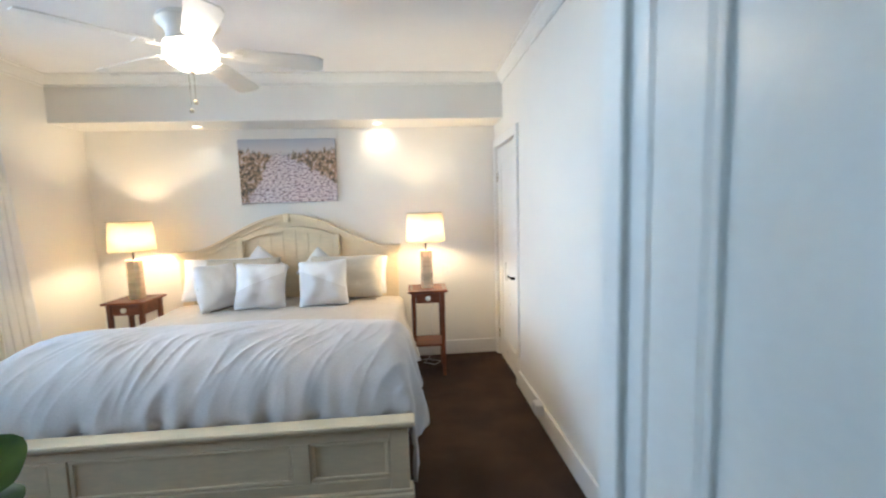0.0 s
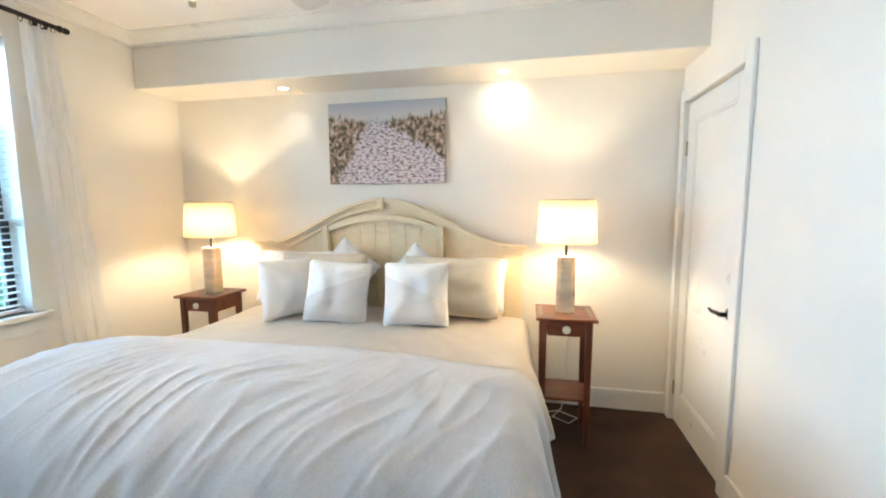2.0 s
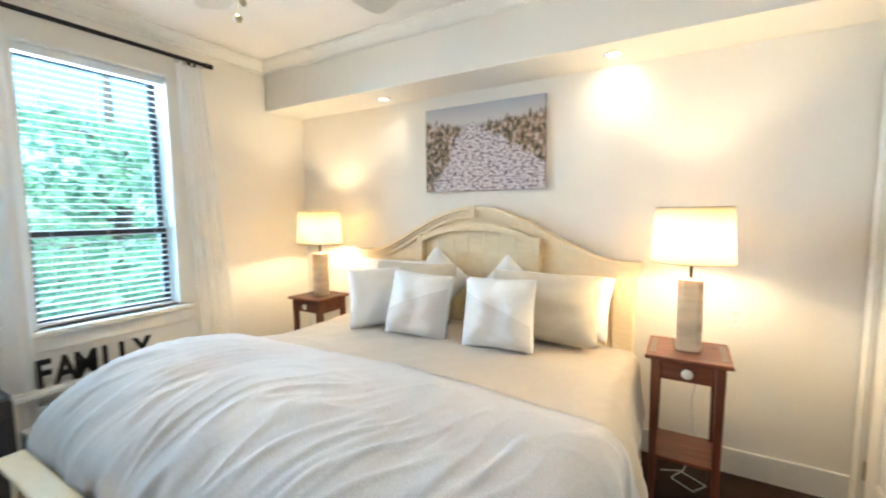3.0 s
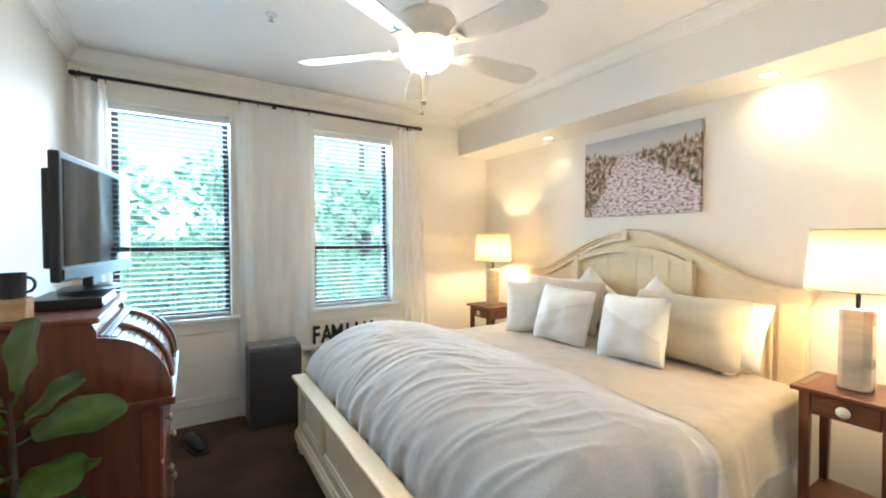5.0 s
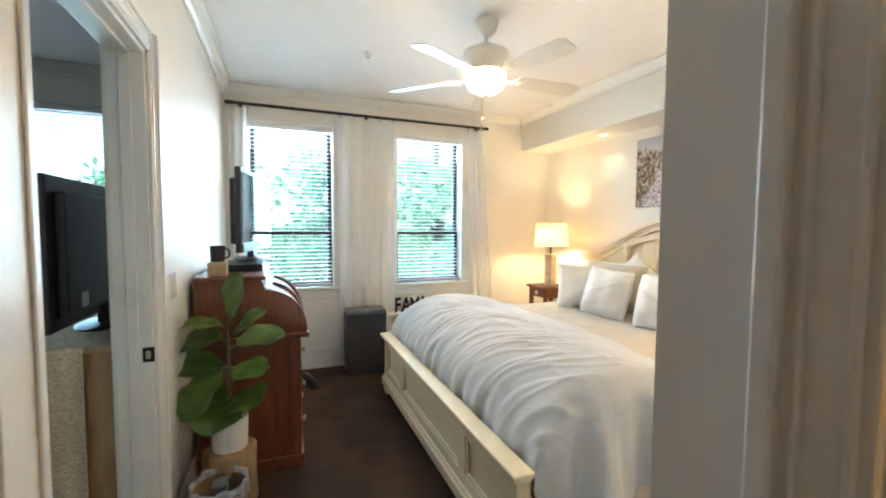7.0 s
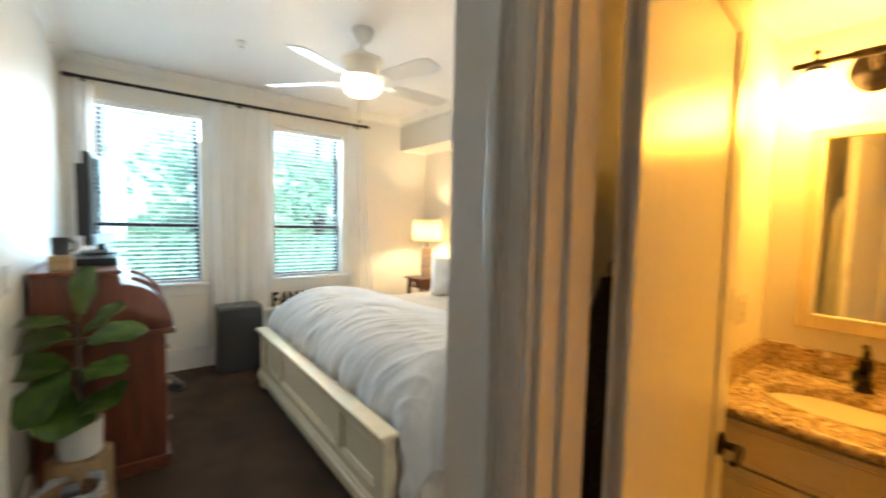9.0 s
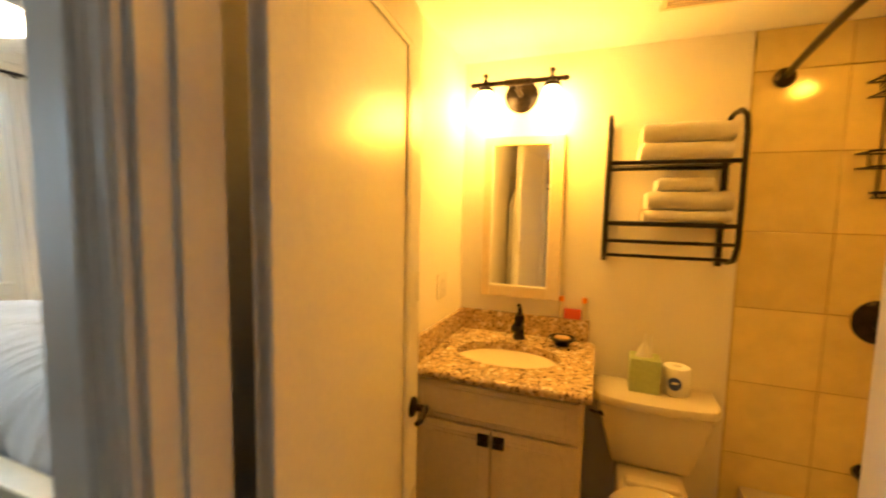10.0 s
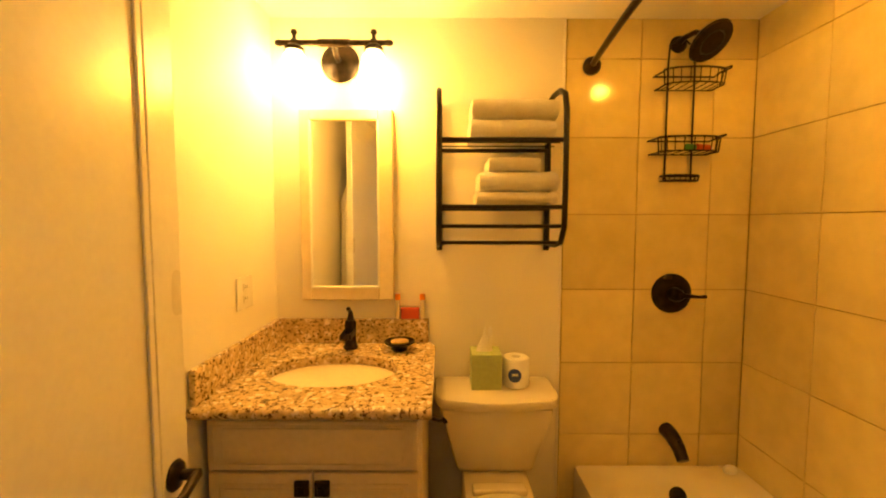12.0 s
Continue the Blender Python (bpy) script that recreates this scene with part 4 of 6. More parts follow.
part("motor_housing", lathe([(0, 0.02), (0.03, 0.02), (0.035, 0.0), (0.085, -0.012), (0.135, -0.035), (0.142, -0.055), (0.12, -0.075), (0.105, -0.10), (0.10, -0.14), (0.07, -0.15), (0, -0.15)], 40, pose(FX, FY, FT - 0.210)), FANW, fan, smooth=35)
BOWL = cloth_through("lit_frosted_bowl", (0.9, 0.86, 0.78), 0.25, 0.7, ((1.0, 0.88, 0.66), 1.1))
part("light_bowl", lathe([(0.112, 0.0), (0.122, -0.012), (0.12, -0.05), (0.10, -0.085), (0.06, -0.107), (0.0, -0.113)], 36, pose(FX, FY, FT - 0.370)), BOWL, fan, "ribbed frosted glass light bowl, lit", smooth=60)
part("bowl_rim", lathe([(0.07, 0.012), (0.117, 0.006), (0.12, 0), (0.113, -0.006), (0.07, -0.002)], 36, pose(FX, FY, FT - 0.367)), FANW, fan, smooth=40)
part("finial", lathe([(0, 0), (0.012, 0.0), (0.015, -0.008), (0.006, -0.018), (0, -0.026)], 14, pose(FX, FY, FT - 0.483)), BRASS, fan)
for dx, lz in ((0.012, 0.16), (-0.012, 0.20)):
    ch = part("pull_chain", tube([(FX + dx, FY - 0.02, FT - 0.475), (FX + dx, FY - 0.02, FT - 0.475 - lz)], 0.0016, 5), BRASS, fan)
    part("pull_knob", lathe([(0, 0.012), (0.009, 0.008), (0.012, 0), (0.009, -0.009), (0, -0.012)], 12, pose(FX + dx, FY - 0.02, FT - 0.485 - lz)), BRASS, ch, smooth=60)
for k in range(5):
    m = pose(FX, FY, FT - 0.392, 0, 0, 13 + 72 * k) @ pose(0, 0, 0, 0, 2, 0)
    arm = boxes((0.08, 0.20, -0.012, 0.012, -0.010, 0.0), (0.17, 0.24, -0.045, 0.045, -0.006, 0.0), bevel=0.004, m=m)
    ir = part("blade_arm", arm, FANW, fan)
    out = [(0.20, -0.045), (0.24, -0.058), (0.56, -0.072), (0.60, -0.066), (0.63, -0.045), (0.63, 0.045), (0.60, 0.066), (0.56, 0.072), (0.24, 0.058), (0.20, 0.045)]
    bl = prism(out, "z", 0.0, 0.006, bevel=0.002)
    bl.transform(m @ pose(0, 0, 0.001, -12, 0, 0))
    part("blade", bl, FANW, fan)

sp = thing("sprinkler_head", pose(-1.55, 1.9, TOP), "small white ceiling sprinkler head", "sprinkler")
part("escutcheon", lathe([(0, 0), (0.03, 0), (0.026, -0.008), (0.008, -0.012), (0.008, -0.03), (0, -0.03)], 20, pose(-1.55, 1.9, TOP - 0.0005)), WHITEGLOSS, sp, smooth=40)
part("deflector", lathe([(0, 0), (0.014, 0), (0.014, -0.002), (0, -0.002)], 12, pose(-1.55, 1.9, TOP - 0.036)), BRASS, sp)
for x in (-0.05, -1.62):
    dl = thing("recessed_spotlight", pose(x, 4.10, 2.25), "small recessed spotlight in the soffit, lit", "spotlight", "soffit spotlights")
    part("ring", lathe([(0.036, 0.0), (0.05, 0.0), (0.05, -0.004), (0.038, -0.006), (0.036, 0.0)], 28, pose(x, 4.06 if x > -1 else 4.10, 2.2495)), WHITEGLOSS, dl, smooth=40)
    part("lens", lathe([(0, 0), (0.034, 0), (0.034, -0.001), (0, -0.001)], 20, pose(x, 4.06 if x > -1 else 4.10, 2.2493)), glow("lit_spot_lens", (1.0, 0.85, 0.6), 1.5), dl)


# ---- doors ----
def lever(m, parent):
    """A lever handle on a round rose; m has the door's face in its xz plane and looks along -y."""
    h = part("handle", join(lathe([(0, 0), (0.03, 0), (0.032, 0.004), (0.026, 0.012), (0.011, 0.016), (0.011, 0.05), (0, 0.05)], 24, m @ pose(0, 0, 0, 90)),
                            tube([m @ Vector(p) for p in ((0, -0.045, 0), (-0.03, -0.05, 0.002), (-0.07, -0.052, -0.003), (-0.105, -0.05, 0.004))], [0.011, 0.010, 0.009, 0.007], 10)), BRONZE, parent, "dark bronze lever handle", smooth=50)
    return h


def panel_door(name, w, h, m, label):
    """A one-panel door leaf from its hinge edge along +x, 35 mm thick, its face along -y."""
    t = thing(name, m, label, "door", kind="structure")
    body = part("leaf", boxes((0, w, 0.008, 0.027, 0.008, h), (0, 0.10, 0, 0.035, 0.008, h), (w - 0.10, w, 0, 0.035, 0.008, h), (0.10, w - 0.10, 0, 0.035, h - 0.12, h), (0.10, w - 0.10, 0, 0.035, 0.008, 0.21), bevel=0.003, m=m), TRIM, t)
    for z0, z1 in ((0.21, h - 0.12),):
        for y, s in ((0.0075, -1), (0.0275, 1)):
            bm = boxes((0.10, 0.118, *sorted((y, y + s * 0.006)), z0, z1), (w - 0.118, w - 0.10, *sorted((y, y + s * 0.006)), z0, z1), (0.118, w - 0.118, *sorted((y, y + s * 0.006)), z0, z0 + 0.018), (0.118, w - 0.118, *sorted((y, y + s * 0.006)), z1 - 0.018, z1), bevel=0.003, m=m)
            part("panel_moulding", bm, TRIM, body)
    return t


def hinge(m, parent):
    part("hinge", join(tube([m @ Vector((0, 0, -0.045)), m @ Vector((0, 0, 0.045))], 0.006, 8), boxes((-0.02, 0.0, -0.003, 0.0, -0.045, 0.045), m=m)), BRASS, parent, "brass butt hinge")


# closet door in the east wall, closed; hinges towards the bed wall
cm = pose(EAST + 0.012, 4.185, 0, 0, 0, -90)
cd = panel_door("door_1", 0.71, 2.02, cm, "closed white one-panel closet door")
lever(cm @ pose(0.672, 0, 0.88), cd)
for z in (0.22, 1.75):
    hinge(cm @ pose(0.0, -0.004, z), cd)
structure("trim", boxes((EAST - 0.018, EAST, 3.395, 3.47, 0, 2.105), (EAST - 0.018, EAST, 4.19, 4.252, 0, 2.105), (EAST - 0.018, EAST, 3.47, 4.19, 2.03, 2.105), bevel=0.004), TRIM, "white closet door casing", "trim")
# living room door, standing open into the living room
lm = pose(0.496, SOUTH - 0.125, 0, 0, 0, -93)
ld = panel_door("door_2", 0.90, 2.02, lm, "white one-panel door standing open")
lever(lm @ pose(0.84, 0.0, 0.92), ld)
sk = thing("strike_plate", pose(-0.405, SOUTH - 0.04, 0.92), "black metal strike plate on the door jamb", "strike plate")
part("plate", boxes((-0.406, -0.402, SOUTH - 0.034, SOUTH + 0.004, 0.872, 0.928), bevel=0.0015), BLACK, sk)
part("slot", boxes((-0.4025, -0.4005, SOUTH - 0.024, SOUTH - 0.008, 0.885, 0.915)), BRASS, sk)

# ---- roll-top desk ----
DX0, DX1, DY0, DY1 = -1.80, -1.03, 0.875, 1.40
desk = thing("rolltop_desk", pose((DX0 + DX1) / 2, (DY0 + DY1) / 2, 0), "reddish-brown wooden roll-top desk with the top closed", "desk")
prof = [(DY0, 0.78), (DY0, 1.09), (1.20, 1.09), (1.215, 1.06)]
for k in range(13):
    a = math.pi / 2 * (1 - k / 12)
    prof.append((1.215 + 0.225 * math.cos(a), 0.80 + 0.235 * math.sin(a)))
prof.append((1.44, 0.78))
for x in (DX0, DX1 - 0.025):
    part("side_panel", prism(prof, "x", x, x + 0.025, bevel=0.003), CHERRY, desk, smooth=30)
part("desk_top", boxes((DX0 - 0.015, DX1 + 0.015, DY0 - 0.004, 1.225, 1.09, 1.112), bevel=0.006), CHERRYX, desk)
roll = part("roll_top", prism([(1.19, 1.075)] + [(1.205 + 0.212 * math.cos(a), 0.80 + 0.235 * math.sin(a)) for a in [math.pi / 2 * (1 - k / 16) for k in range(17)]] + [(1.20, 0.80)], "x", DX0 + 0.025, DX1 - 0.025), CHERRYX, desk, smooth=20)
for k in range(15):
    a = math.pi / 2 * (1 - (k + 0.5) / 15)
    part("slat", boxes((DX0 + 0.027, DX1 - 0.027, -0.010, 0.010, -0.003, 0.004), bevel=0.003, m=pose(0, 1.205 + 0.214 * math.cos(a), 0.80 + 0.237 * math.sin(a), -(90 - math.degrees(a)))), CHERRYX, roll)
for x in (DX0 + 0.20, DX1 - 0.22):
    rib = tube([(x, 1.205 + 0.224 * math.cos(a), 0.80 + 0.247 * math.sin(a)) for a in [math.pi / 2 * (1 - k / 14) for k in range(2, 15)]], 0.012, 8)
    part("rib", rib, CHERRYX, roll, smooth=60)
part("writing_board", boxes((DX0 - 0.01, DX1 + 0.01, DY0, 1.45, 0.75, 0.779), bevel=0.006), CHERRYX, desk)
for x in (DX0, DX1 - 0.025):
    part("side_panel", boxes((x, x + 0.025, DY0, DY1, 0.0, 0.749), bevel=0.003), CHERRY, desk)
    ox = (0.0255, 0.0315) if x == DX1 - 0.025 else (-0.006, -0.0005)
    for ya, yb in ((DY0, DY0 + 0.06), (DY1 - 0.06, DY1)):
        part("side_frame", boxes((x + ox[0], x + ox[1], ya, yb, 0.07, 0.74), bevel=0.002), CHERRY, desk)
part("base", boxes((DX0 - 0.012, DX1 + 0.012, DY0, DY1 + 0.015, 0.0, 0.07), bevel=0.005), CHERRYX, desk)
part("back_panel", boxes((DX0 + 0.025, DX1 - 0.025, DY0, DY0 + 0.012, 0.07, 1.09)), CHERRYX, desk)
for k in range(3):
    z0 = 0.085 + 0.22 * k
    d = part("drawer", boxes((DX0 + 0.03, DX1 - 0.03, DY1 - 0.3, DY1 + 0.006, z0, z0 + 0.205), bevel=0.006), CHERRYX, desk)
    for x in (DX0 + 0.2, DX1 - 0.2):
        part("pull", lathe([(0, 0), (0.006, 0), (0.008, 0.012), (0.018, 0.018), (0.016, 0.028), (0, 0.03)], 16, pose(x, DY1 + 0.006, z0 + 0.1, -90)), BRASS, d, smooth=50)
for x in (DX0 + 0.25, DX1 - 0.25):
    part("pull", lathe([(0, 0), (0.005, 0), (0.006, 0.01), (0.012, 0.016), (0, 0.024)], 14, pose(x, 1.418, 0.815, -80)), BRASS, desk, smooth=50)

# ---- television and what stands with it ----
SCREEN = mat("glossy_dark_screen", (0.012, 0.014, 0.016), 0.03, grain=20, vary=0.05, bump=0, spec=0.8)


def television(name, m, w, h, d, label):
    """A flat screen from its lower left corner; the screen looks along -y."""
    t = thing(name, m, label, "television")
    part("cabinet", boxes((0, w, 0, 0.035, 0, h), (0.05, w - 0.05, 0.035, d, 0.05, h - 0.06), bevel=0.008, m=m), PLASTIC, t)
    part("screen", boxes((0.028, w - 0.028, -0.002, 0.002, 0.06, h - 0.028), m=m), SCREEN, t, "dark glossy screen")
    part("bottom_bezel", boxes((0.01, w - 0.01, -0.006, 0.002, 0.008, 0.05), bevel=0.003, m=m), PLASTIC, t)
    part("stand_neck", boxes((w / 2 - 0.05, w / 2 + 0.05, 0.02, 0.06, -0.05, 0.03), bevel=0.006, m=m), PLASTIC, t)
    part("stand_base", lathe([(0, 0), (0.17, 0), (0.175, 0.006), (0.15, 0.014), (0, 0.02)], 36, m @ pose(w / 2, 0.04, -0.062), squash=0.62), PLASTIC, t, smooth=40)
    return t


tvm = pose(-1.15, 1.10, 1.23, 0, 0, 170)
television("television", tvm, 0.78, 0.49, 0.075, "black flat-screen television on the roll-top desk")
box_ = thing("media_player", pose(-1.45, 1.06, 1.113), "flat black media player under the television", "media player")
part("case", boxes((-1.63, -1.27, 0.97, 1.20, 1.1135, 1.155), bevel=0.004), PLASTIC, box_)
part("front_trim", boxes((-1.62, -1.28, 1.2005, 1.203, 1.12, 1.128)), BRASS, box_)
WOODBOX = mat("pale_bamboo", (0.50, 0.33, 0.17), 0.5, grain=30, vary=0.15, bump=0.1, stretch=(0.2, 1, 1))
hb_ = thing("wooden_block_holder", pose(-1.09, 0.985, 1.113), "small pale wooden box on the desk", "wooden box")
part("box", boxes((-1.135, -1.05, 0.94, 1.03, 1.1135, 1.19), bevel=0.004), WOODBOX, hb_)
part("rim", boxes((-1.137, -1.048, 0.938, 1.032, 1.172, 1.179), bevel=0.001), WOODBOX, hb_)
mug = thing("black_cup", pose(-1.095, 0.985, 1.191), "black cup on the small wooden box", "cup")
part("body", lathe([(0, 0), (0.032, 0), (0.036, 0.004), (0.038, 0.085), (0.036, 0.085), (0.033, 0.01), (0, 0.008)], 24, pose(-1.095, 0.985, 1.1912)), PLASTIC, mug, smooth=40)
part("cup_handle", tube([(-1.095, 0.985 + 0.036 + 0.022 * math.sin(a), 1.235 + 0.026 * math.cos(a)) for a in [i * math.pi / 8 for i in range(9)]], 0.005, 6), PLASTIC, mug, smooth=60)

# ---- grey bin by the curtain ----
GREYP = mat("charcoal_plastic", (0.045, 0.045, 0.05), 0.5, grain=120, vary=0.1, bump=0.1, stain_amount=0.1)
GREYT = mat("grey_plastic_top", (0.11, 0.115, 0.125), 0.4, grain=120, vary=0.08, bump=0.05)
pur = thing("air_purifier", pose(-2.445, 2.04, 0), "charcoal grey floor-standing air purifier by the curtain", "air purifier")
part("body", boxes((-2.565, -2.325, 1.86, 2.225, 0.012, 0.575), bevel=0.01), GREYP, pur)
part("top_panel", boxes((-2.56, -2.33, 1.865, 2.22, 0.575, 0.602), bevel=0.008), GREYT, pur, "lighter grey control top")
part("front_grille", boxes((-2.3255, -2.320, 1.88, 2.205, 0.06, 0.5), bevel=0.002), GREYP, pur)
part("button", boxes((-2.37, -2.355, 2.02, 2.06, 0.6015, 0.604), bevel=0.001), WHITEGLOSS, pur)
for y in (1.89, 2.165):
    part("foot", boxes((-2.55, -2.34, y, y + 0.03, 0, 0.013)), GREYP, pur)

# ---- letters spelling FAMILY on a white shelf under the window ----
sh_ = thing("wall_shelf", pose(-2.60, 2.8, 0.50), "narrow white painted bench under the window", "bench")
part("shelf_top", boxes((WEST + 0.02, WEST + 0.17, 2.24, 3.20, 0.486, 0.512), bevel=0.004), TRIM, sh_)
for y in (2.26, 3.16):
    part("leg", boxes((WEST + 0.03, WEST + 0.15, y, y + 0.025, 0, 0.485), bevel=0.003), TRIM, sh_)
part("stretcher", boxes((WEST + 0.03, WEST + 0.05, 2.286, 3.158, 0.36, 0.40), bevel=0.003), TRIM, sh_)
word = thing("letter_sign", pose(WEST + 0.1, 2.75, 0.512), "black metal letters spelling FAMILY under the window", "sign")
for k, ch in enumerate("FAMILY"):
    cu = bpy.data.curves.new("letter", "FONT")
    cu.body, cu.size, cu.extrude, cu.align_x = ch, 0.175, 0.008, "CENTER"
    cu.offset = 0.004
    ob = new("letter_tmp", cu)
    dg = bpy.context.evaluated_depsgraph_get()
    me = bpy.data.meshes.new_from_object(ob.evaluated_get(dg))
    bpy.data.objects.remove(ob)
    me.name = "letter"
    me.materials.append(BLACK)
    lt = new("letter", me)
    lt.parent = word
    lt.matrix_basis = pose(0, -0.35 + 0.09 * k + (0.01 if k > 3 else 0), 0.002, 90, 0, 90) @ Matrix.Diagonal((0.82, 1.2, 1, 1))
crate = thing("storage_crate", pose(-2.58, 2.32, 0), "black and white storage crate on the floor", "crate")
part("box", boxes((-2.63, -2.50, 2.30, 2.55, 0.0, 0.30), bevel=0.006), PLASTIC, crate)
part("lid", boxes((-2.635, -2.495, 2.295, 2.555, 0.301, 0.325), bevel=0.004), WHITEGLOSS, crate)

# ---- plant on its stump, waste bin ----
STUMP = mat("stump_wood", (0.42, 0.27, 0.13), 0.7, grain=22, vary=0.25, bump=0.4, depth=0.004, stain=6, stain_amount=0.3, stretch=(1, 1, 0.25))
POT = mat("white_ceramic", (0.76, 0.74, 0.70), 0.35, grain=40, vary=0.03, bump=0.05)
SOIL = mat("dark_soil", (0.03, 0.022, 0.016), 0.95, grain=90, vary=0.5, bump=0.9, depth=0.008)
PX, PY = -0.78, 1.06


def leaf_mat(name, color, color2):
    m = mat(name, color, 0.32, grain=12, vary=0.2, bump=0.15, depth=0.003, stain=9, stain_amount=0.2, second=color2, random_tone=0.35)
    return m


FIG = leaf_mat("fiddle_leaf", (0.10, 0.185, 0.022), (0.042, 0.10, 0.016))
stump = thing("stump_table", pose(PX, PY, 0), "natural tree-stump side table", "stump table")
bm = lathe([(0, 0), (0.118, 0), (0.122, 0.02), (0.115, 0.15), (0.118, 0.29), (0.110, 0.30), (0, 0.30)], 30, pose(PX, PY, 0))
for v in bm.verts:
    a = math.atan2(v.co.y - PY, v.co.x - PX)
    k = 1 + 0.05 * math.sin(3 * a + 1) + 0.03 * math.sin(7 * a)
    v.co.x, v.co.y = PX + (v.co.x - PX) * k, PY + (v.co.y - PY) * k
part("trunk", bm, STUMP, stump, smooth=50)
plant = thing("potted_plant", pose(PX, PY, 0.301), "fiddle-leaf fig in a white ceramic pot", "plant")
pot = part("pot", lathe([(0, 0), (0.072, 0), (0.078, 0.006), (0.083, 0.155), (0.078, 0.158), (0.074, 0.13), (0, 0.128)], 32, pose(PX, PY, 0.3012)), POT, plant, "white ceramic pot", smooth=40)
part("soil", lathe([(0, 0.012), (0.04, 0.008), (0.0745, 0.0)], 24, pose(PX, PY, 0.428)), SOIL, plant)
part("stem", tube([(PX, PY, 0.42), (PX + 0.01, PY + 0.005, 0.58), (PX - 0.005, PY, 0.72), (PX + 0.004, PY, 0.84), (PX + 0.005, PY - 0.003, 0.925)], [0.011, 0.010, 0.009, 0.007, 0.004], 8), BARK, plant, smooth=60)


def fig_leaf(m, length, width, droop):
    """A broad, waisted leaf with a folded midrib, from its stalk along +x."""
    def f(u, v):
        s = 2 * v - 1
        w = width / 2 * (math.sin(math.pi * min(1, u * 0.93 + 0.06)) ** 0.65) * (0.62 + 0.55 * u) * (1 - 0.10 * math.exp(-((u - 0.42) / 0.12) ** 2))
        z = 0.16 * abs(s) * w - droop * u * u * length + 0.006 * math.sin(u * 13 + 2 * s) * abs(s) ** 2
        return Vector((length * u, s * w, z))
    bm = sheet(22, 10, f)
    bm.transform(m)
    return bm


for z, az, tilt, ln, wd, roll in ((0.92, 62, 80, 0.21, 0.15, 62), (0.90, 242, 2, 0.25, 0.16, -6), (0.85, 66, 42, 0.18, 0.11, 34), (0.84, 238, -8, 0.28, 0.17, -24),
                                  (0.80, 108, 12, 0.22, 0.15, 20), (0.70, 246, 2, 0.33, 0.19, -20), (0.72, 300, -42, 0.25, 0.17, -14), (0.70, 52, 4, 0.16, 0.13, 22),
                                  (0.55, 36, 12, 0.19, 0.17, 24), (0.52, 226, 2, 0.32, 0.20, -12), (0.56, -12, -12, 0.21, 0.17, 0), (0.62, 152, 4, 0.22, 0.16, 0)):
    m = pose(PX + 0.012 * math.cos(radians(az)), PY + 0.012 * math.sin(radians(az)), z, 0, -tilt, az) @ pose(0.03, 0, 0, roll, 0, 0)
    part("leaf", fig_leaf(m, ln * 1.04, wd * 1.42, 0.11 if tilt < 60 else 0.06), FIG, plant, smooth=180)
    part("leaf_stalk", tube([(PX, PY, z - 0.012), tuple(m.translation)], 0.004, 5), FIG, plant)

WICKER = mat("woven_wicker", (0.34, 0.20, 0.10), 0.7, grain=60, vary=0.35, bump=0.8, depth=0.004, stretch=(1, 1, 3))
LINER = cloth_through("clear_bin_liner", (0.75, 0.78, 0.8), 0.45, 0.4)
GX, GY = -0.56, 1.04
gb = thing("waste_basket", pose(GX, GY, 0), "small woven waste basket with a clear plastic liner", "waste basket")
bm = lathe([(0, 0), (0.088, 0), (0.092, 0.01), (0.108, 0.24), (0.104, 0.24), (0.088, 0.012), (0, 0.012)], 36, pose(GX, GY, 0.001))
part("basket", bm, WICKER, gb, smooth=40)
for k in range(11):
    r = 0.0935 + 0.0145 * k / 10
    part("weave", tube([(GX + (r + 0.003 * (i % 2)) * math.cos(i * math.pi / 18), GY + (r + 0.003 * (i % 2)) * math.sin(i * math.pi / 18), 0.022 + 0.021 * k) for i in range(36)], 0.006, 5, closed=True), WICKER, gb, smooth=80)


def liner(u, v):
    a = 2 * math.pi * u
    r = 0.10 + 0.016 * v + 0.006 * math.sin(13 * a + 2) * v
    z = 0.15 + 0.125 * min(1, v * 1.4) - (0.07 * (v - 0.7) / 0.3 if v > 0.7 else 0) + 0.01 * math.sin(7 * a) * v
    return Vector((GX + r * math.cos(a), GY + r * math.sin(a), z))


part("liner", sheet(72, 10, liner), LINER, gb, "clear crumpled plastic liner", smooth=180)
part("rubbish", boxes((GX - 0.04, GX + 0.03, GY - 0.03, GY + 0.03, 0.2, 0.262), bevel=0.01, m=None), GREYT, gb, "crumpled silver packet")
shoe_ = thing("dark_shoe", pose(-2.26, 1.52, 0), "dark shoe lying beside the desk", "shoe")
_sm = pose(-2.26, 1.52, 0, 0, 0, 20)
bm = boxes((-0.13, 0.13, -0.045, 0.045, 0.018, 0.085), bevel=0.03)
for v in bm.verts:
    v.co.z = 0.018 + (v.co.z - 0.018) * (1.0 if v.co.x < 0 else 1 - 3.2 * v.co.x)
    v.co.y *= 1 - 0.5 * max(0, abs(v.co.x) - 0.07) / 0.06
bm.transform(_sm)
part("upper", bm, PLASTIC, shoe_, smooth=60)
part("sole", boxes((-0.13, 0.13, -0.04, 0.04, 0.0, 0.018), bevel=0.008, m=_sm), PLASTIC, shoe_)
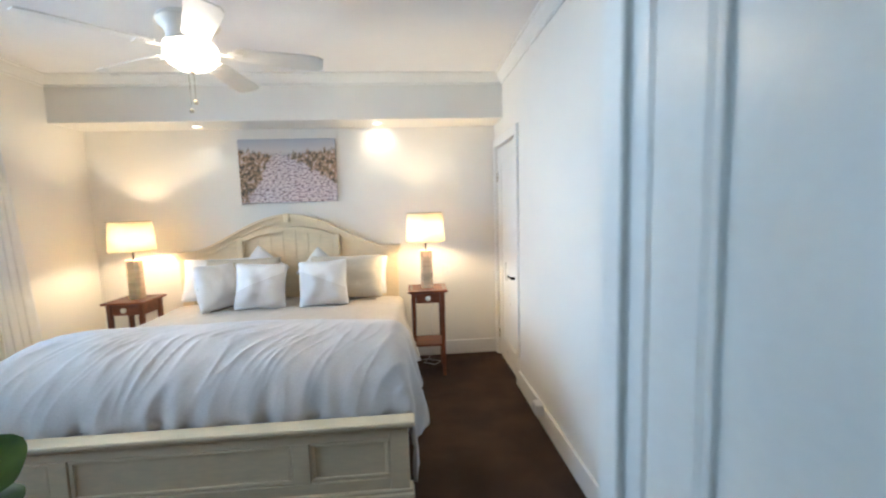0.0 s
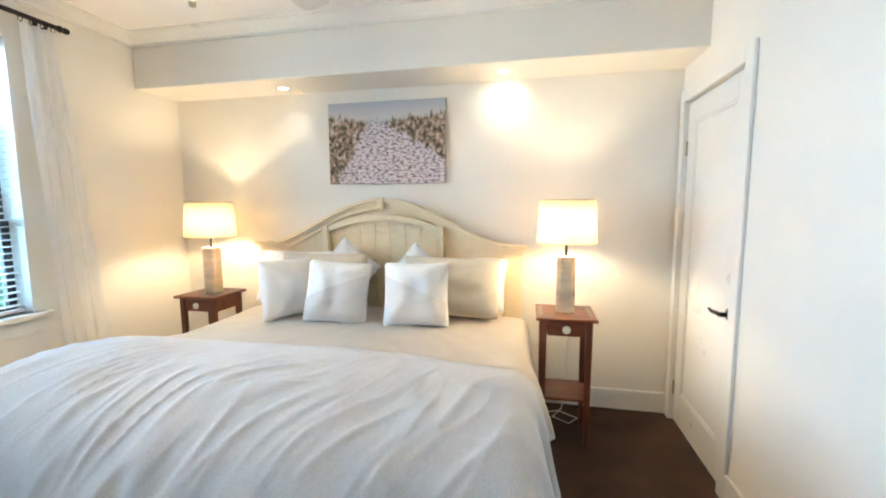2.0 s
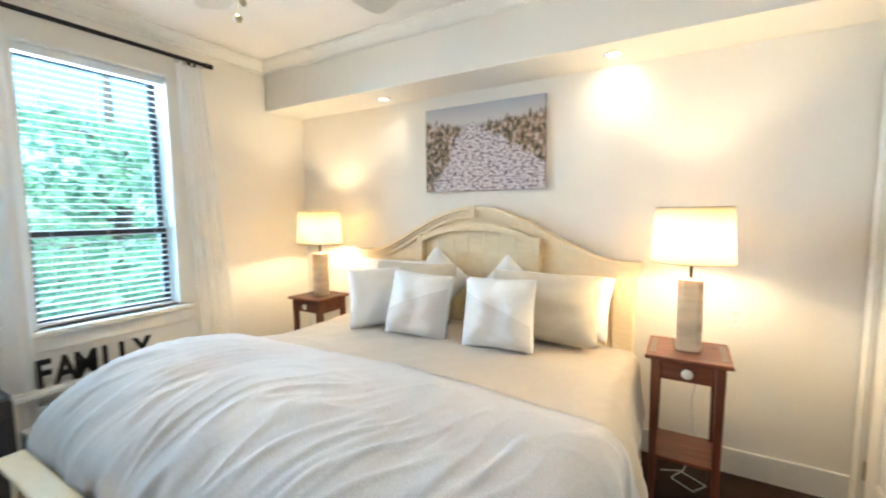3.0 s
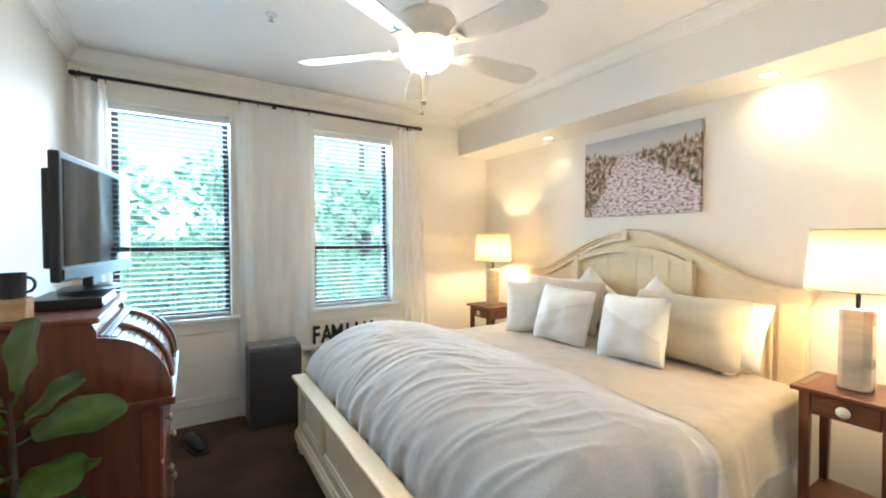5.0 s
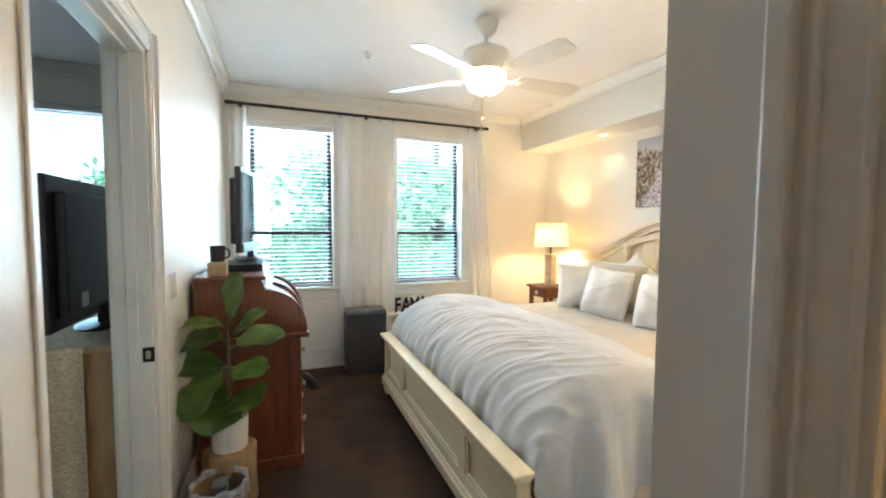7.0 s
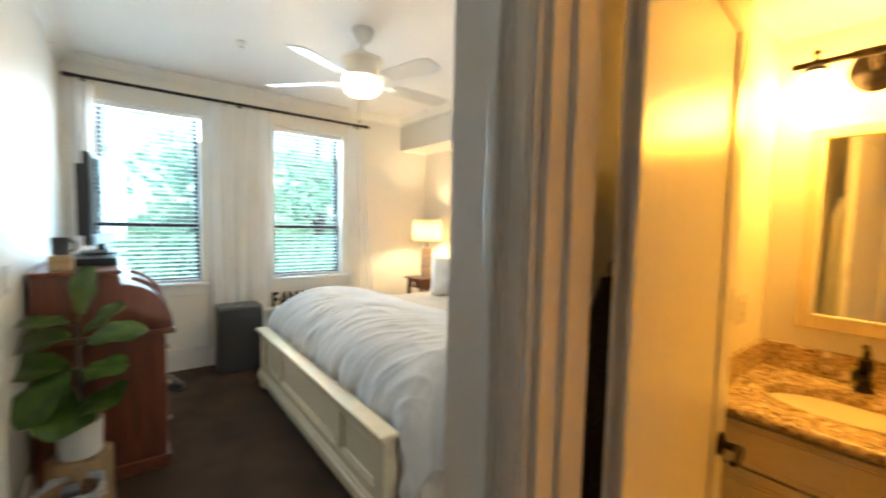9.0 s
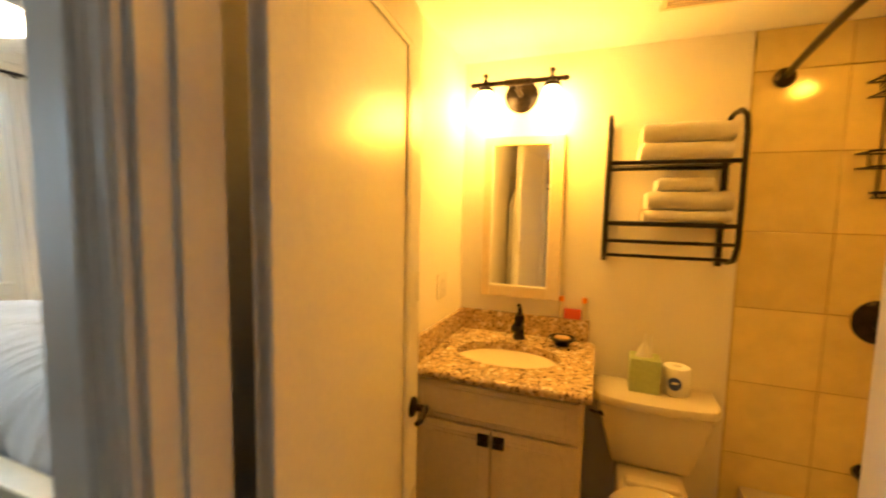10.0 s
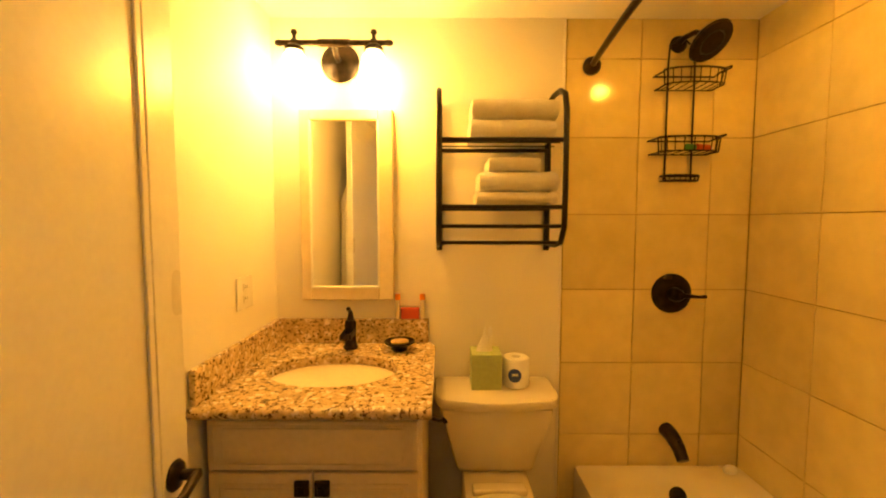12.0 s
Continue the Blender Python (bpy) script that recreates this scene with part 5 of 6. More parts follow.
# ---- bathroom ----
GROUT = mat("tan_grout", (0.42, 0.30, 0.15), 0.9, grain=200, vary=0.15, bump=0.3)
TRAV = mat("travertine_tile", (0.78, 0.66, 0.33), 0.12, grain=14, vary=0.05, bump=0.012, depth=0.001, stain=6, stain_amount=0.05, random_tone=0.16)
FTILE = mat("beige_floor_tile", (0.46, 0.34, 0.21), 0.35, grain=12, vary=0.18, bump=0.08, random_tone=0.15)
VANITY = mat("almond_cabinet_paint", (0.70, 0.60, 0.44), 0.4, grain=50, vary=0.04, bump=0.05, stain_amount=0.08)
PORC = mat("almond_porcelain", (0.74, 0.68, 0.54), 0.12, grain=8, vary=0.02, bump=0, stain_amount=0.03)
TOWEL = mat("white_terry", (0.76, 0.73, 0.66), 0.95, grain=320, vary=0.12, bump=1.0, depth=0.005, stain=14, stain_amount=0.06, spec=0.1, sheen=0.4)


def granite():
    m = mat("speckled_granite", (0.62, 0.47, 0.27), 0.15, grain=55, vary=0.25, bump=0.02, stain=14, stain_amount=0.3, spec=0.6)
    n, l = m.node_tree.nodes, m.node_tree.links
    b = n["Principled BSDF"]
    src = b.inputs["Base Color"].links[0].from_socket
    geo, vo, rp = n.new("ShaderNodeNewGeometry"), n.new("ShaderNodeTexNoise"), n.new("ShaderNodeValToRGB")
    vo.inputs["Scale"].default_value, vo.inputs["Detail"].default_value, vo.inputs["Roughness"].default_value = 75, 2, 0.7
    l.new(geo.outputs["Position"], vo.inputs["Vector"])
    rp.color_ramp.elements[0].position, rp.color_ramp.elements[1].position = 0.40, 0.46
    l.new(vo.outputs[0], rp.inputs[0])
    mx = n.new("ShaderNodeMix")
    mx.data_type = "RGBA"
    mx.inputs[6].default_value = (0.10, 0.055, 0.025, 1)
    l.new(rp.outputs[0], mx.inputs[0])
    l.new(src, mx.inputs[7])
    v2, r2, m2 = n.new("ShaderNodeTexNoise"), n.new("ShaderNodeValToRGB"), n.new("ShaderNodeMix")
    v2.inputs["Scale"].default_value, v2.inputs["Detail"].default_value = 48, 3
    l.new(geo.outputs["Position"], v2.inputs["Vector"])
    r2.color_ramp.elements[0].position, r2.color_ramp.elements[1].position = 0.58, 0.64
    l.new(v2.outputs[0], r2.inputs[0])
    m2.data_type = "RGBA"
    m2.inputs[7].default_value = (0.78, 0.68, 0.50, 1)
    l.new(r2.outputs[0], m2.inputs[0])
    l.new(mx.outputs[2], m2.inputs[6])
    l.new(m2.outputs[2], b.inputs["Base Color"])
    return m


GRANITE = granite()
TX0 = 2.325
floor_b = structure("floor_bath", boxes((1.10, 3.3, 1.80, 3.47, -0.08, -0.003)), GROUT, "beige tiled bathroom floor", "floor")
wall_x("wall_shower_north", BN + 0.008, BN + 0.10, TX0, 3.3, TOP, [], "tiled shower wall with tan grout", GROUT)
wall_y("wall_shower_east", BE + 0.008, 3.3, BS, BN + 0.008, TOP, [], "tiled shower wall with tan grout", GROUT)
trim_s = structure("trim", boxes((TX0 - 0.012, TX0 - 0.001, BN - 0.004, BN + 0.004, 0, BTOP), bevel=0.002), TRIM, "thin white edge strip beside the tiles", "trim")

# bathroom door, open against the side wall
bmx = pose(1.336, 1.864, 0, 0, 0, 96.8)
bd = panel_door("door_3", 0.72, 2.02, bmx, "white panel bathroom door standing open")
lever(bmx @ pose(0.66, 0, 0.815), bd)
for z in (0.25, 1.82):
    hinge(bmx @ pose(-0.004, -0.004, z), bd)

# vanity
VX0, VX1, VY = 1.115, 1.755, 2.86
van = thing("vanity_cabinet", pose(1.43, 3.17, 0), "almond painted bathroom vanity cabinet with two doors", "vanity")
part("body", boxes((VX0, VX1, VY + 0.02, 3.445, 0.09, 0.784), (VX0 + 0.02, VX1 - 0.02, VY + 0.08, 3.445, 0.0, 0.09), bevel=0.003), VANITY, van)


def shaker(name, x0, x1, z0, z1, parent, label=""):
    p = part(name, boxes((x0, x1, VY, VY + 0.02, z0, z1), bevel=0.004), VANITY, parent, label)
    part("raised_panel", boxes((x0 + 0.045, x1 - 0.045, VY - 0.004, VY + 0.003, z0 + 0.045 if z1 - z0 > 0.3 else z0 + 0.022, z1 - (0.045 if z1 - z0 > 0.3 else 0.022)), bevel=0.003), VANITY, p)
    e = 0.03 if z1 - z0 > 0.3 else 0.014
    part("moulding", boxes((x0 + e, x1 - e, VY - 0.003, VY, z0 + e, z0 + e + 0.005), (x0 + e, x1 - e, VY - 0.003, VY, z1 - e - 0.005, z1 - e), (x0 + e, x0 + e + 0.005, VY - 0.003, VY, z0 + e, z1 - e), (x1 - e - 0.005, x1 - e, VY - 0.003, VY, z0 + e, z1 - e)), VANITY, p)
    return p


shaker("drawer_front", VX0 + 0.01, VX1 - 0.01, 0.61, 0.76, van)
VM = 1.432
for x0, x1, kx in ((VX0 + 0.01, VM - 0.003, VM - 0.03), (VM + 0.003, VX1 - 0.01, VM + 0.03)):
    d = shaker("door", x0, x1, 0.11, 0.60, van)
    k = part("knob", boxes((kx - 0.022, kx + 0.022, VY - 0.012, VY, 0.535, 0.582), bevel=0.003), BRONZE, d, "square dark bronze pull")
    part("pull_face", boxes((kx - 0.011, kx + 0.011, VY - 0.02, VY - 0.012, 0.545, 0.568), bevel=0.003), BRONZE, k)

CX0, CX1, CY0 = 1.103, 1.785, 2.82
SX, SY, SA, SB = 1.43, 3.115, 0.225, 0.155
ct = thing("granite_countertop", pose(1.44, 3.15, 0.785), "speckled gold granite countertop with backsplash", "countertop")


def slab():
    """A slab with an oval hole, rounded at the front."""
    bm = bmesh.new()
    n = 48
    z1, z0 = 0.82, 0.786
    rings = {}
    for z in (z0, z1):
        inner = [bm.verts.new((SX + SA * math.cos(2 * math.pi * i / n), SY + SB * math.sin(2 * math.pi * i / n), z)) for i in range(n)]
        outer = []
        for i in range(n):
            c, s = math.cos(2 * math.pi * i / n), math.sin(2 * math.pi * i / n)
            k = min(((CX1 if c > 0 else CX0) - SX) / c if abs(c) > 1e-6 else 9, ((3.448 if s > 0 else CY0) - SY) / s if abs(s) > 1e-6 else 9)
            outer.append(bm.verts.new((SX + c * k, SY + s * k, z)))
        rings[z] = (inner, outer)
    for i in range(n):
        j = (i + 1) % n
        for z in (z0, z1):
            a, b = rings[z]
            bm.faces.new((a[i], a[j], b[j], b[i]))
        for q in (0, 1):
            bm.faces.new((rings[z0][q][i], rings[z0][q][j], rings[z1][q][j], rings[z1][q][i]))
    bmesh.ops.recalc_face_normals(bm, faces=bm.faces[:])
    return bm


part("slab", slab(), GRANITE, ct)
for a, b in ((CX0, CX0 + 0.03), (CX1 - 0.035, CX1)):
    part("slab_corner", boxes((a, b, CY0, CY0 + b - a, 0.7862, 0.8198), bevel=0.004), GRANITE, ct)
part("front_edge", tube([(CX0, CY0, 0.803), (CX1, CY0, 0.803)], 0.0172, 12), GRANITE, ct, smooth=60)
part("backsplash", boxes((CX0 + 0.02, CX1 - 0.03, 3.428, 3.4485, 0.8205, 0.925), bevel=0.003), GRANITE, ct)
part("side_splash", boxes((CX0, CX0 + 0.02, CY0, 3.448, 0.8205, 0.925), bevel=0.003), GRANITE, ct)
sink = thing("sink_basin", pose(SX, SY, 0.7), "almond oval undermount sink basin", "sink")
part("bowl", lathe([(1.0, 0.0), (0.97, -0.03), (0.86, -0.08), (0.6, -0.12), (0.2, -0.135), (0.0, -0.137)], 48, pose(SX, SY, 0.787) @ Matrix.Diagonal((SA + 0.006, SB + 0.006, 1, 1))), PORC, sink, smooth=60)
part("drain", lathe([(0, 0.002), (0.018, 0.002), (0.021, 0), (0, 0)], 20, pose(SX, SY, 0.652)), BRONZE, sink)

fa = thing("faucet", pose(1.435, 3.37, 0.82), "dark bronze single-lever waterfall faucet", "faucet")
FXX, FYY = 1.435, 3.365
part("base", lathe([(0, 0), (0.03, 0), (0.031, 0.006), (0.024, 0.014), (0.021, 0.05), (0.024, 0.10), (0.02, 0.115), (0, 0.12)], 24, pose(FXX, FYY, 0.8205)), BRONZE, fa, smooth=40)
part("spout", boxes((FXX - 0.022, FXX - 0.016, FYY - 0.10, FYY - 0.005, 0.878, 0.902), (FXX + 0.016, FXX + 0.022, FYY - 0.10, FYY - 0.005, 0.878, 0.902), (FXX - 0.016, FXX + 0.016, FYY - 0.10, FYY - 0.005, 0.878, 0.884), bevel=0.002), BRONZE, fa, "open trough spout")
part("lever_handle", tube([(FXX, FYY, 0.935), (FXX, FYY + 0.005, 0.965), (FXX, FYY - 0.02, 0.985), (FXX, FYY - 0.035, 0.99)], [0.014, 0.010, 0.008, 0.009], 10), BRONZE, fa, smooth=60)
sd = thing("soap_dish", pose(1.64, 3.34, 0.82), "black footed dish with a tan soap bar", "soap dish")
part("dish", lathe([(0, 0.0), (0.03, 0.0), (0.032, 0.012), (0.045, 0.022), (0.064, 0.034), (0.062, 0.037), (0.04, 0.026), (0, 0.024)], 28, pose(1.64, 3.34, 0.8205)), BRONZE, sd, smooth=40)
sb = thing("soap_bar", pose(1.64, 3.34, 0.845), "worn tan soap bar in the dish", "soap")
part("bar", lathe([(0, 0.0), (0.034, 0.002), (0.038, 0.008), (0.032, 0.015), (0, 0.018)], 20, pose(1.64, 3.34, 0.847), squash=0.7), mat("tan_soap", (0.62, 0.42, 0.20), 0.4, grain=30), sb, smooth=60)
RED = mat("red_plastic", (0.50, 0.07, 0.03), 0.35, grain=60, vary=0.05, bump=0)
ORANGE = mat("orange_plastic", (0.80, 0.25, 0.03), 0.35, grain=60, vary=0.05, bump=0)
th = thing("toothbrush_holder", pose(1.685, 3.43, 0.925), "small red holder on the backsplash", "holder")
part("tray", boxes((1.635, 1.715, 3.425, 3.4465, 0.926, 0.975), bevel=0.004), RED, th)
for x in (1.622, 1.728):
    tb = thing("toothpaste_tube", pose(x, 3.436, 0.926), "small cream tube with an orange cap", "tube", "toothpaste tubes")
    part("body", lathe([(0, 0), (0.009, 0), (0.01, 0.004), (0.0095, 0.08), (0, 0.082)], 14, pose(x, 3.436, 0.9262)), PORC, tb, smooth=40)
    part("cap", lathe([(0, 0), (0.0115, 0), (0.0115, 0.024), (0, 0.025)], 14, pose(x, 3.436, 1.0085)), ORANGE, tb, "bright orange cap", smooth=40)

# mirror and light
MX0, MX1, MZ0, MZ1 = 1.222, 1.608, 1.01, 1.80
mir = thing("wall_mirror", pose(1.415, 3.43, MZ0), "almond framed wall mirror above the vanity", "mirror")
fw = 0.043
part("frame", boxes((MX0, MX0 + fw, 3.41, 3.4485, MZ0, MZ1), (MX1 - fw - 0.018, MX1, 3.41, 3.4485, MZ0, MZ1), (MX0 + fw, MX1 - fw - 0.018, 3.41, 3.4485, MZ0, MZ0 + 0.055), (MX0 + fw, MX1 - fw - 0.018, 3.41, 3.4485, MZ1 - fw, MZ1), bevel=0.005), VANITY, mir)
part("glass", boxes((MX0 + fw - 0.004, MX1 - fw - 0.014, 3.424, 3.43, MZ0 + 0.05, MZ1 - fw + 0.004)), MIRROR, mir, "clear mirror glass")
part("inner_bead", boxes((MX0 + fw - 0.004, MX0 + fw + 0.004, 3.408, 3.424, MZ0 + 0.053, MZ1 - fw), (MX1 - fw - 0.022, MX1 - fw - 0.014, 3.408, 3.424, MZ0 + 0.053, MZ1 - fw), (MX0 + fw, MX1 - fw - 0.018, 3.408, 3.424, MZ0 + 0.051, MZ0 + 0.058), bevel=0.002), TRIM, mir)
vl = thing("vanity_light", pose(1.39, 3.44, 2.0), "bronze two-bulb vanity light with glowing glass shades", "wall lamp")
part("backplate", lathe([(0, 0), (0.078, 0), (0.08, 0.006), (0.062, 0.016), (0.03, 0.022), (0.012, 0.03), (0, 0.03)], 36, pose(1.39, 3.4485, 1.995, 90)), BRONZE, vl, smooth=35)
part("arm", tube([(1.39, 3.42, 1.995), (1.39, 3.375, 2.0), (1.39, 3.35, 2.03)], 0.011, 10), BRONZE, vl, smooth=60)
part("crossbar", tube([(1.185, 3.345, 2.035), (1.595, 3.345, 2.035)], 0.011, 12), BRONZE, vl, smooth=60)
part("crossbar_sleeve", tube([(1.33, 3.345, 2.035), (1.45, 3.345, 2.035)], 0.015, 12), BRONZE, vl, smooth=60)
OPAL = cloth_through("lit_opal_glass", (0.9, 0.85, 0.72), 0.3, 0.7, ((1.0, 0.66, 0.22), 3.0))
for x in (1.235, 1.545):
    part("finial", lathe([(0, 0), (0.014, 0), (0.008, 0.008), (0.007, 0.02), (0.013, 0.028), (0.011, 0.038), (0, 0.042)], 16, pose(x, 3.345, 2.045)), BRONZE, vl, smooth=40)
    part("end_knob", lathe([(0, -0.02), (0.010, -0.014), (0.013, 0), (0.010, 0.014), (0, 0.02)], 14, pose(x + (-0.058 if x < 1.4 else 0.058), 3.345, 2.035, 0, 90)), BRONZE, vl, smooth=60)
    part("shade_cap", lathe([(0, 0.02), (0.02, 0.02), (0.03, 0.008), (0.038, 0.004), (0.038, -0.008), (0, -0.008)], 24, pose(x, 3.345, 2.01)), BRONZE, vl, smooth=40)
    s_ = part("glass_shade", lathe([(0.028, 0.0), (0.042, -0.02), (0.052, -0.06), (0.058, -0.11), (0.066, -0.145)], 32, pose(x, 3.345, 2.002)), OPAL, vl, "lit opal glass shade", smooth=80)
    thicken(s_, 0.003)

# towel rack
TR0, TR1 = 1.80, 2.255
rack = thing("towel_rack", pose(2.03, 3.3, 1.23), "black iron wall towel rack with two shelves", "towel rack")
for x in (TR0, TR1):
    part("side_frame", tube([(x, 3.432, 1.23), (x, 3.432, 1.81), (x, 3.415, 1.835), (x, 3.36, 1.84), (x, 3.27, 1.832), (x, 3.205, 1.80), (x, 3.185, 1.74), (x, 3.183, 1.45), (x, 3.19, 1.32), (x, 3.23, 1.265), (x, 3.31, 1.25), (x, 3.42, 1.25)], 0.0105, 10), BLACK, rack, smooth=60)
    part("wall_post", boxes((x - 0.012, x + 0.012, 3.438, 3.4485, 1.22, 1.83), bevel=0.003), BLACK, rack)
for z in (1.635, 1.395):
    for y in (3.19, 3.42):
        part("shelf_bar", tube([(TR0, y, z), (TR1, y, z)], 0.0085, 8), BLACK, rack, smooth=60)
    for k in range(2):
        y = 3.265 + 0.08 * k
        part("shelf_rod", tube([(TR0, y, z + 0.004), (TR1, y, z + 0.004)], 0.0025, 6), BLACK, rack, smooth=60)
for y, z in ((3.2, 1.325), (3.26, 1.262)):
    part("towel_bar", tube([(TR0, y, z), (TR1, y, z)], 0.007, 8), BLACK, rack, smooth=60)


def folded_towel(x0, x1, y0, y1, z0, h, label, seed):
    """A folded towel: a soft block with rolled front fold and sagging layers."""
    rng = random.Random(seed)
    t = thing("folded_towel", pose((x0 + x1) / 2, (y0 + y1) / 2, z0), label, "towel", "folded towels")
    n = 1
    for k in range(n):
        hz = h / n
        zz = z0 + hz * k
        prof = []
        for i in range(25):
            a = math.pi / 2 + math.pi * i / 24
            prof.append((y0 + hz / 2 + hz / 2 * math.cos(a), zz + hz / 2 + hz / 2 * 0.97 * math.sin(a)))
        prof += [(y1, zz + 0.015 * hz), (y1, zz + 0.985 * hz)]
        m = 30
        bm = bmesh.new()
        rows = []
        for i in range(m + 1):
            u = i / m
            e = min(u, 1 - u) * m
            sh = 1 - 0.14 * max(0, 1 - e / 2) ** 2
            rows.append([bm.verts.new((x0 + (x1 - x0) * u + 0.006 * noise.noise((k * 3.1, z * 30, seed)), y + 0.007 * noise.noise((u * 7, z * 20, seed)) + 0.0, zz + hz / 2 + (z - zz - hz / 2) * sh + 0.004 * noise.noise((u * 6, y * 9, seed + k)))) for y, z in prof])
        q = len(prof)
        for a, b in zip(rows, rows[1:]):
            for j in range(q):
                bm.faces.new((a[j], a[(j + 1) % q], b[(j + 1) % q], b[j]))
        bm.faces.new(rows[0])
        bm.faces.new(rows[-1])
        bmesh.ops.recalc_face_normals(bm, faces=bm.faces[:])
        part("fold", bm, TOWEL, t, smooth=70)
    return t


folded_towel(1.915, 2.225, 3.203, 3.42, 1.644, 0.072, "folded white terry towel on the upper shelf", 1)
folded_towel(1.92, 2.235, 3.21, 3.42, 1.717, 0.076, "folded white terry towel on top of another", 2)
folded_towel(1.94, 2.235, 3.205, 3.42, 1.406, 0.045, "folded white terry towel on the lower shelf", 3)
folded_towel(1.95, 2.24, 3.21, 3.42, 1.452, 0.075, "thick folded white terry towel", 4)
folded_towel(1.985, 2.175, 3.22, 3.42, 1.528, 0.052, "small folded white washcloth on the stack", 5)

# toilet
toi = thing("toilet", pose(2.02, 3.1, 0), "almond two-piece toilet with the lid down", "toilet")
TXc = 2.025


def tapered(x0, x1, y0, y1, z0, z1, k, bevel):
    bm = boxes((x0, x1, y0, y1, z0, z1), bevel=bevel)
    for v in bm.verts:
        f = 1 - (1 - k) * (z1 - v.co.z) / (z1 - z0)
        v.co.x = (x0 + x1) / 2 + (v.co.x - (x0 + x1) / 2) * f
        v.co.y = y1 + (v.co.y - y1) * (0.3 + 0.7 * f)
    return bm


def lid_outline(x0, x1, y0, y1, r=0.08, bow=0.03):
    pts = [(x0, y1), (x0, y0 + r)]
    pts += [(x0 + r * 0.5 * (1 - math.cos(a)), y0 + r - r * math.sin(a)) for a in (0.5, 1.0, 1.4)]
    pts += [(x0 + r * 0.5 + (x1 - x0 - r) * k / 8, y0 - bow * math.sin(math.pi * k / 8)) for k in range(9)]
    pts += [(x1 - r * 0.5 * (1 - math.cos(a)), y0 + r - r * math.sin(a)) for a in (1.4, 1.0, 0.5)]
    return pts + [(x1, y0 + r), (x1, y1)]


tank = part("tank", tapered(1.80, 2.25, 3.205, 3.44, 0.345, 0.633, 0.66, 0.03), PORC, toi, smooth=40)
part("tank_lid", prism(lid_outline(1.785, 2.268, 3.20, 3.443), "z", 0.634, 0.673, bevel=0.010), PORC, toi, smooth=40)
part("flush_lever", join(lathe([(0, 0), (0.014, 0), (0.014, 0.012), (0, 0.014)], 14, pose(1.828, 3.232, 0.585, 90, 0, 0)), tube([(1.828, 3.218, 0.585), (1.80, 3.21, 0.588), (1.775, 3.212, 0.595)], 0.006, 8)), BRONZE, tank, "dark flush lever", smooth=60)
bowl_pts = []
for i in range(40):
    a = 2 * math.pi * i / 40
    bowl_pts.append((TXc + 0.18 * math.cos(a), 2.93 + (0.25 if math.sin(a) < 0 else 0.20) * math.sin(a)))
part("bowl", prism([(TXc + (x - TXc) * 0.93, 2.95 + (y - 2.95) * 0.94) for x, y in bowl_pts], "z", 0.17, 0.325, bevel=0.012), PORC, toi, smooth=40)
part("pedestal", prism([(TXc + (x - TXc) * 0.62, 3.0 + (y - 2.95) * 0.8) for x, y in bowl_pts], "z", 0.0, 0.17, bevel=0.01), PORC, toi, smooth=40)
part("rear_deck", boxes((TXc - 0.13, TXc + 0.13, 3.10, 3.43, 0.18, 0.344), bevel=0.02), PORC, toi, smooth=40)
part("seat_lid", prism(bowl_pts, "z", 0.326, 0.362, bevel=0.012), PORC, toi, smooth=40)
part("seat_hinge", boxes((TXc - 0.10, TXc + 0.10, 3.12, 3.175, 0.345, 0.37), bevel=0.008), PORC, toi)
SAGE = mat("sage_green_card", (0.42, 0.50, 0.24), 0.6, grain=60, vary=0.06, bump=0.05)
tis = thing("tissue_box", pose(1.99, 3.34, 0.673), "sage green cube tissue box on the toilet tank", "tissue box")
part("box", boxes((1.93, 2.05, 3.285, 3.40, 0.6735, 0.818), bevel=0.003, m=None), SAGE, tis)


def tissue(u, v):
    a = 2 * math.pi * u
    r = (0.034 * (1 - v) + 0.012 * v) * (1 + 0.45 * math.sin(3 * a + 2 * v) * v)
    return Vector((1.985 + r * math.cos(a) + 0.012 * v, 3.34 + 0.6 * r * math.sin(a), 0.818 + 0.075 * v * (1 + 0.35 * math.sin(2 * a + 1))))


part("tissue", sheet(28, 8, tissue), WHITE, tis, "crumpled white tissue", smooth=180)
rl = thing("paper_roll", pose(2.115, 3.345, 0.673), "wrapped white toilet roll with a round blue mark", "toilet roll")
part("roll", lathe([(0, 0), (0.05, 0), (0.054, 0.006), (0.055, 0.11), (0.05, 0.118), (0.02, 0.119), (0.018, 0.10), (0, 0.10)], 32, pose(2.115, 3.345, 0.6735)), WHITE, rl, smooth=40)
BLUE = mat("blue_ink", (0.03, 0.06, 0.30), 0.5, grain=60, vary=0.05, bump=0)
mk = sheet(16, 4, lambda u, v: Vector((2.115 + 0.0555 * math.sin(-0.25 + 0.5 * v * math.cos(2 * math.pi * u)), 3.345 - 0.0555 * math.cos(-0.25 + 0.5 * v * math.cos(2 * math.pi * u)), 0.73 + 0.028 * v * math.sin(2 * math.pi * u))))
part("label_mark", mk, BLUE, rl, "round blue mark")
part("label_bar", boxes((2.09, 2.115, 3.2875, 3.2895, 0.73, 0.739)), WHITEGLOSS, rl)

# tub
TUBX0, TUBX1, TY0, TY1, TZ = 2.39, BE - 0.002, BS + 0.004, BN - 0.003, 0.268
tub = thing("bathtub", pose(2.75, 2.65, 0), "almond built-in bathtub along the tiled wall", "bathtub")


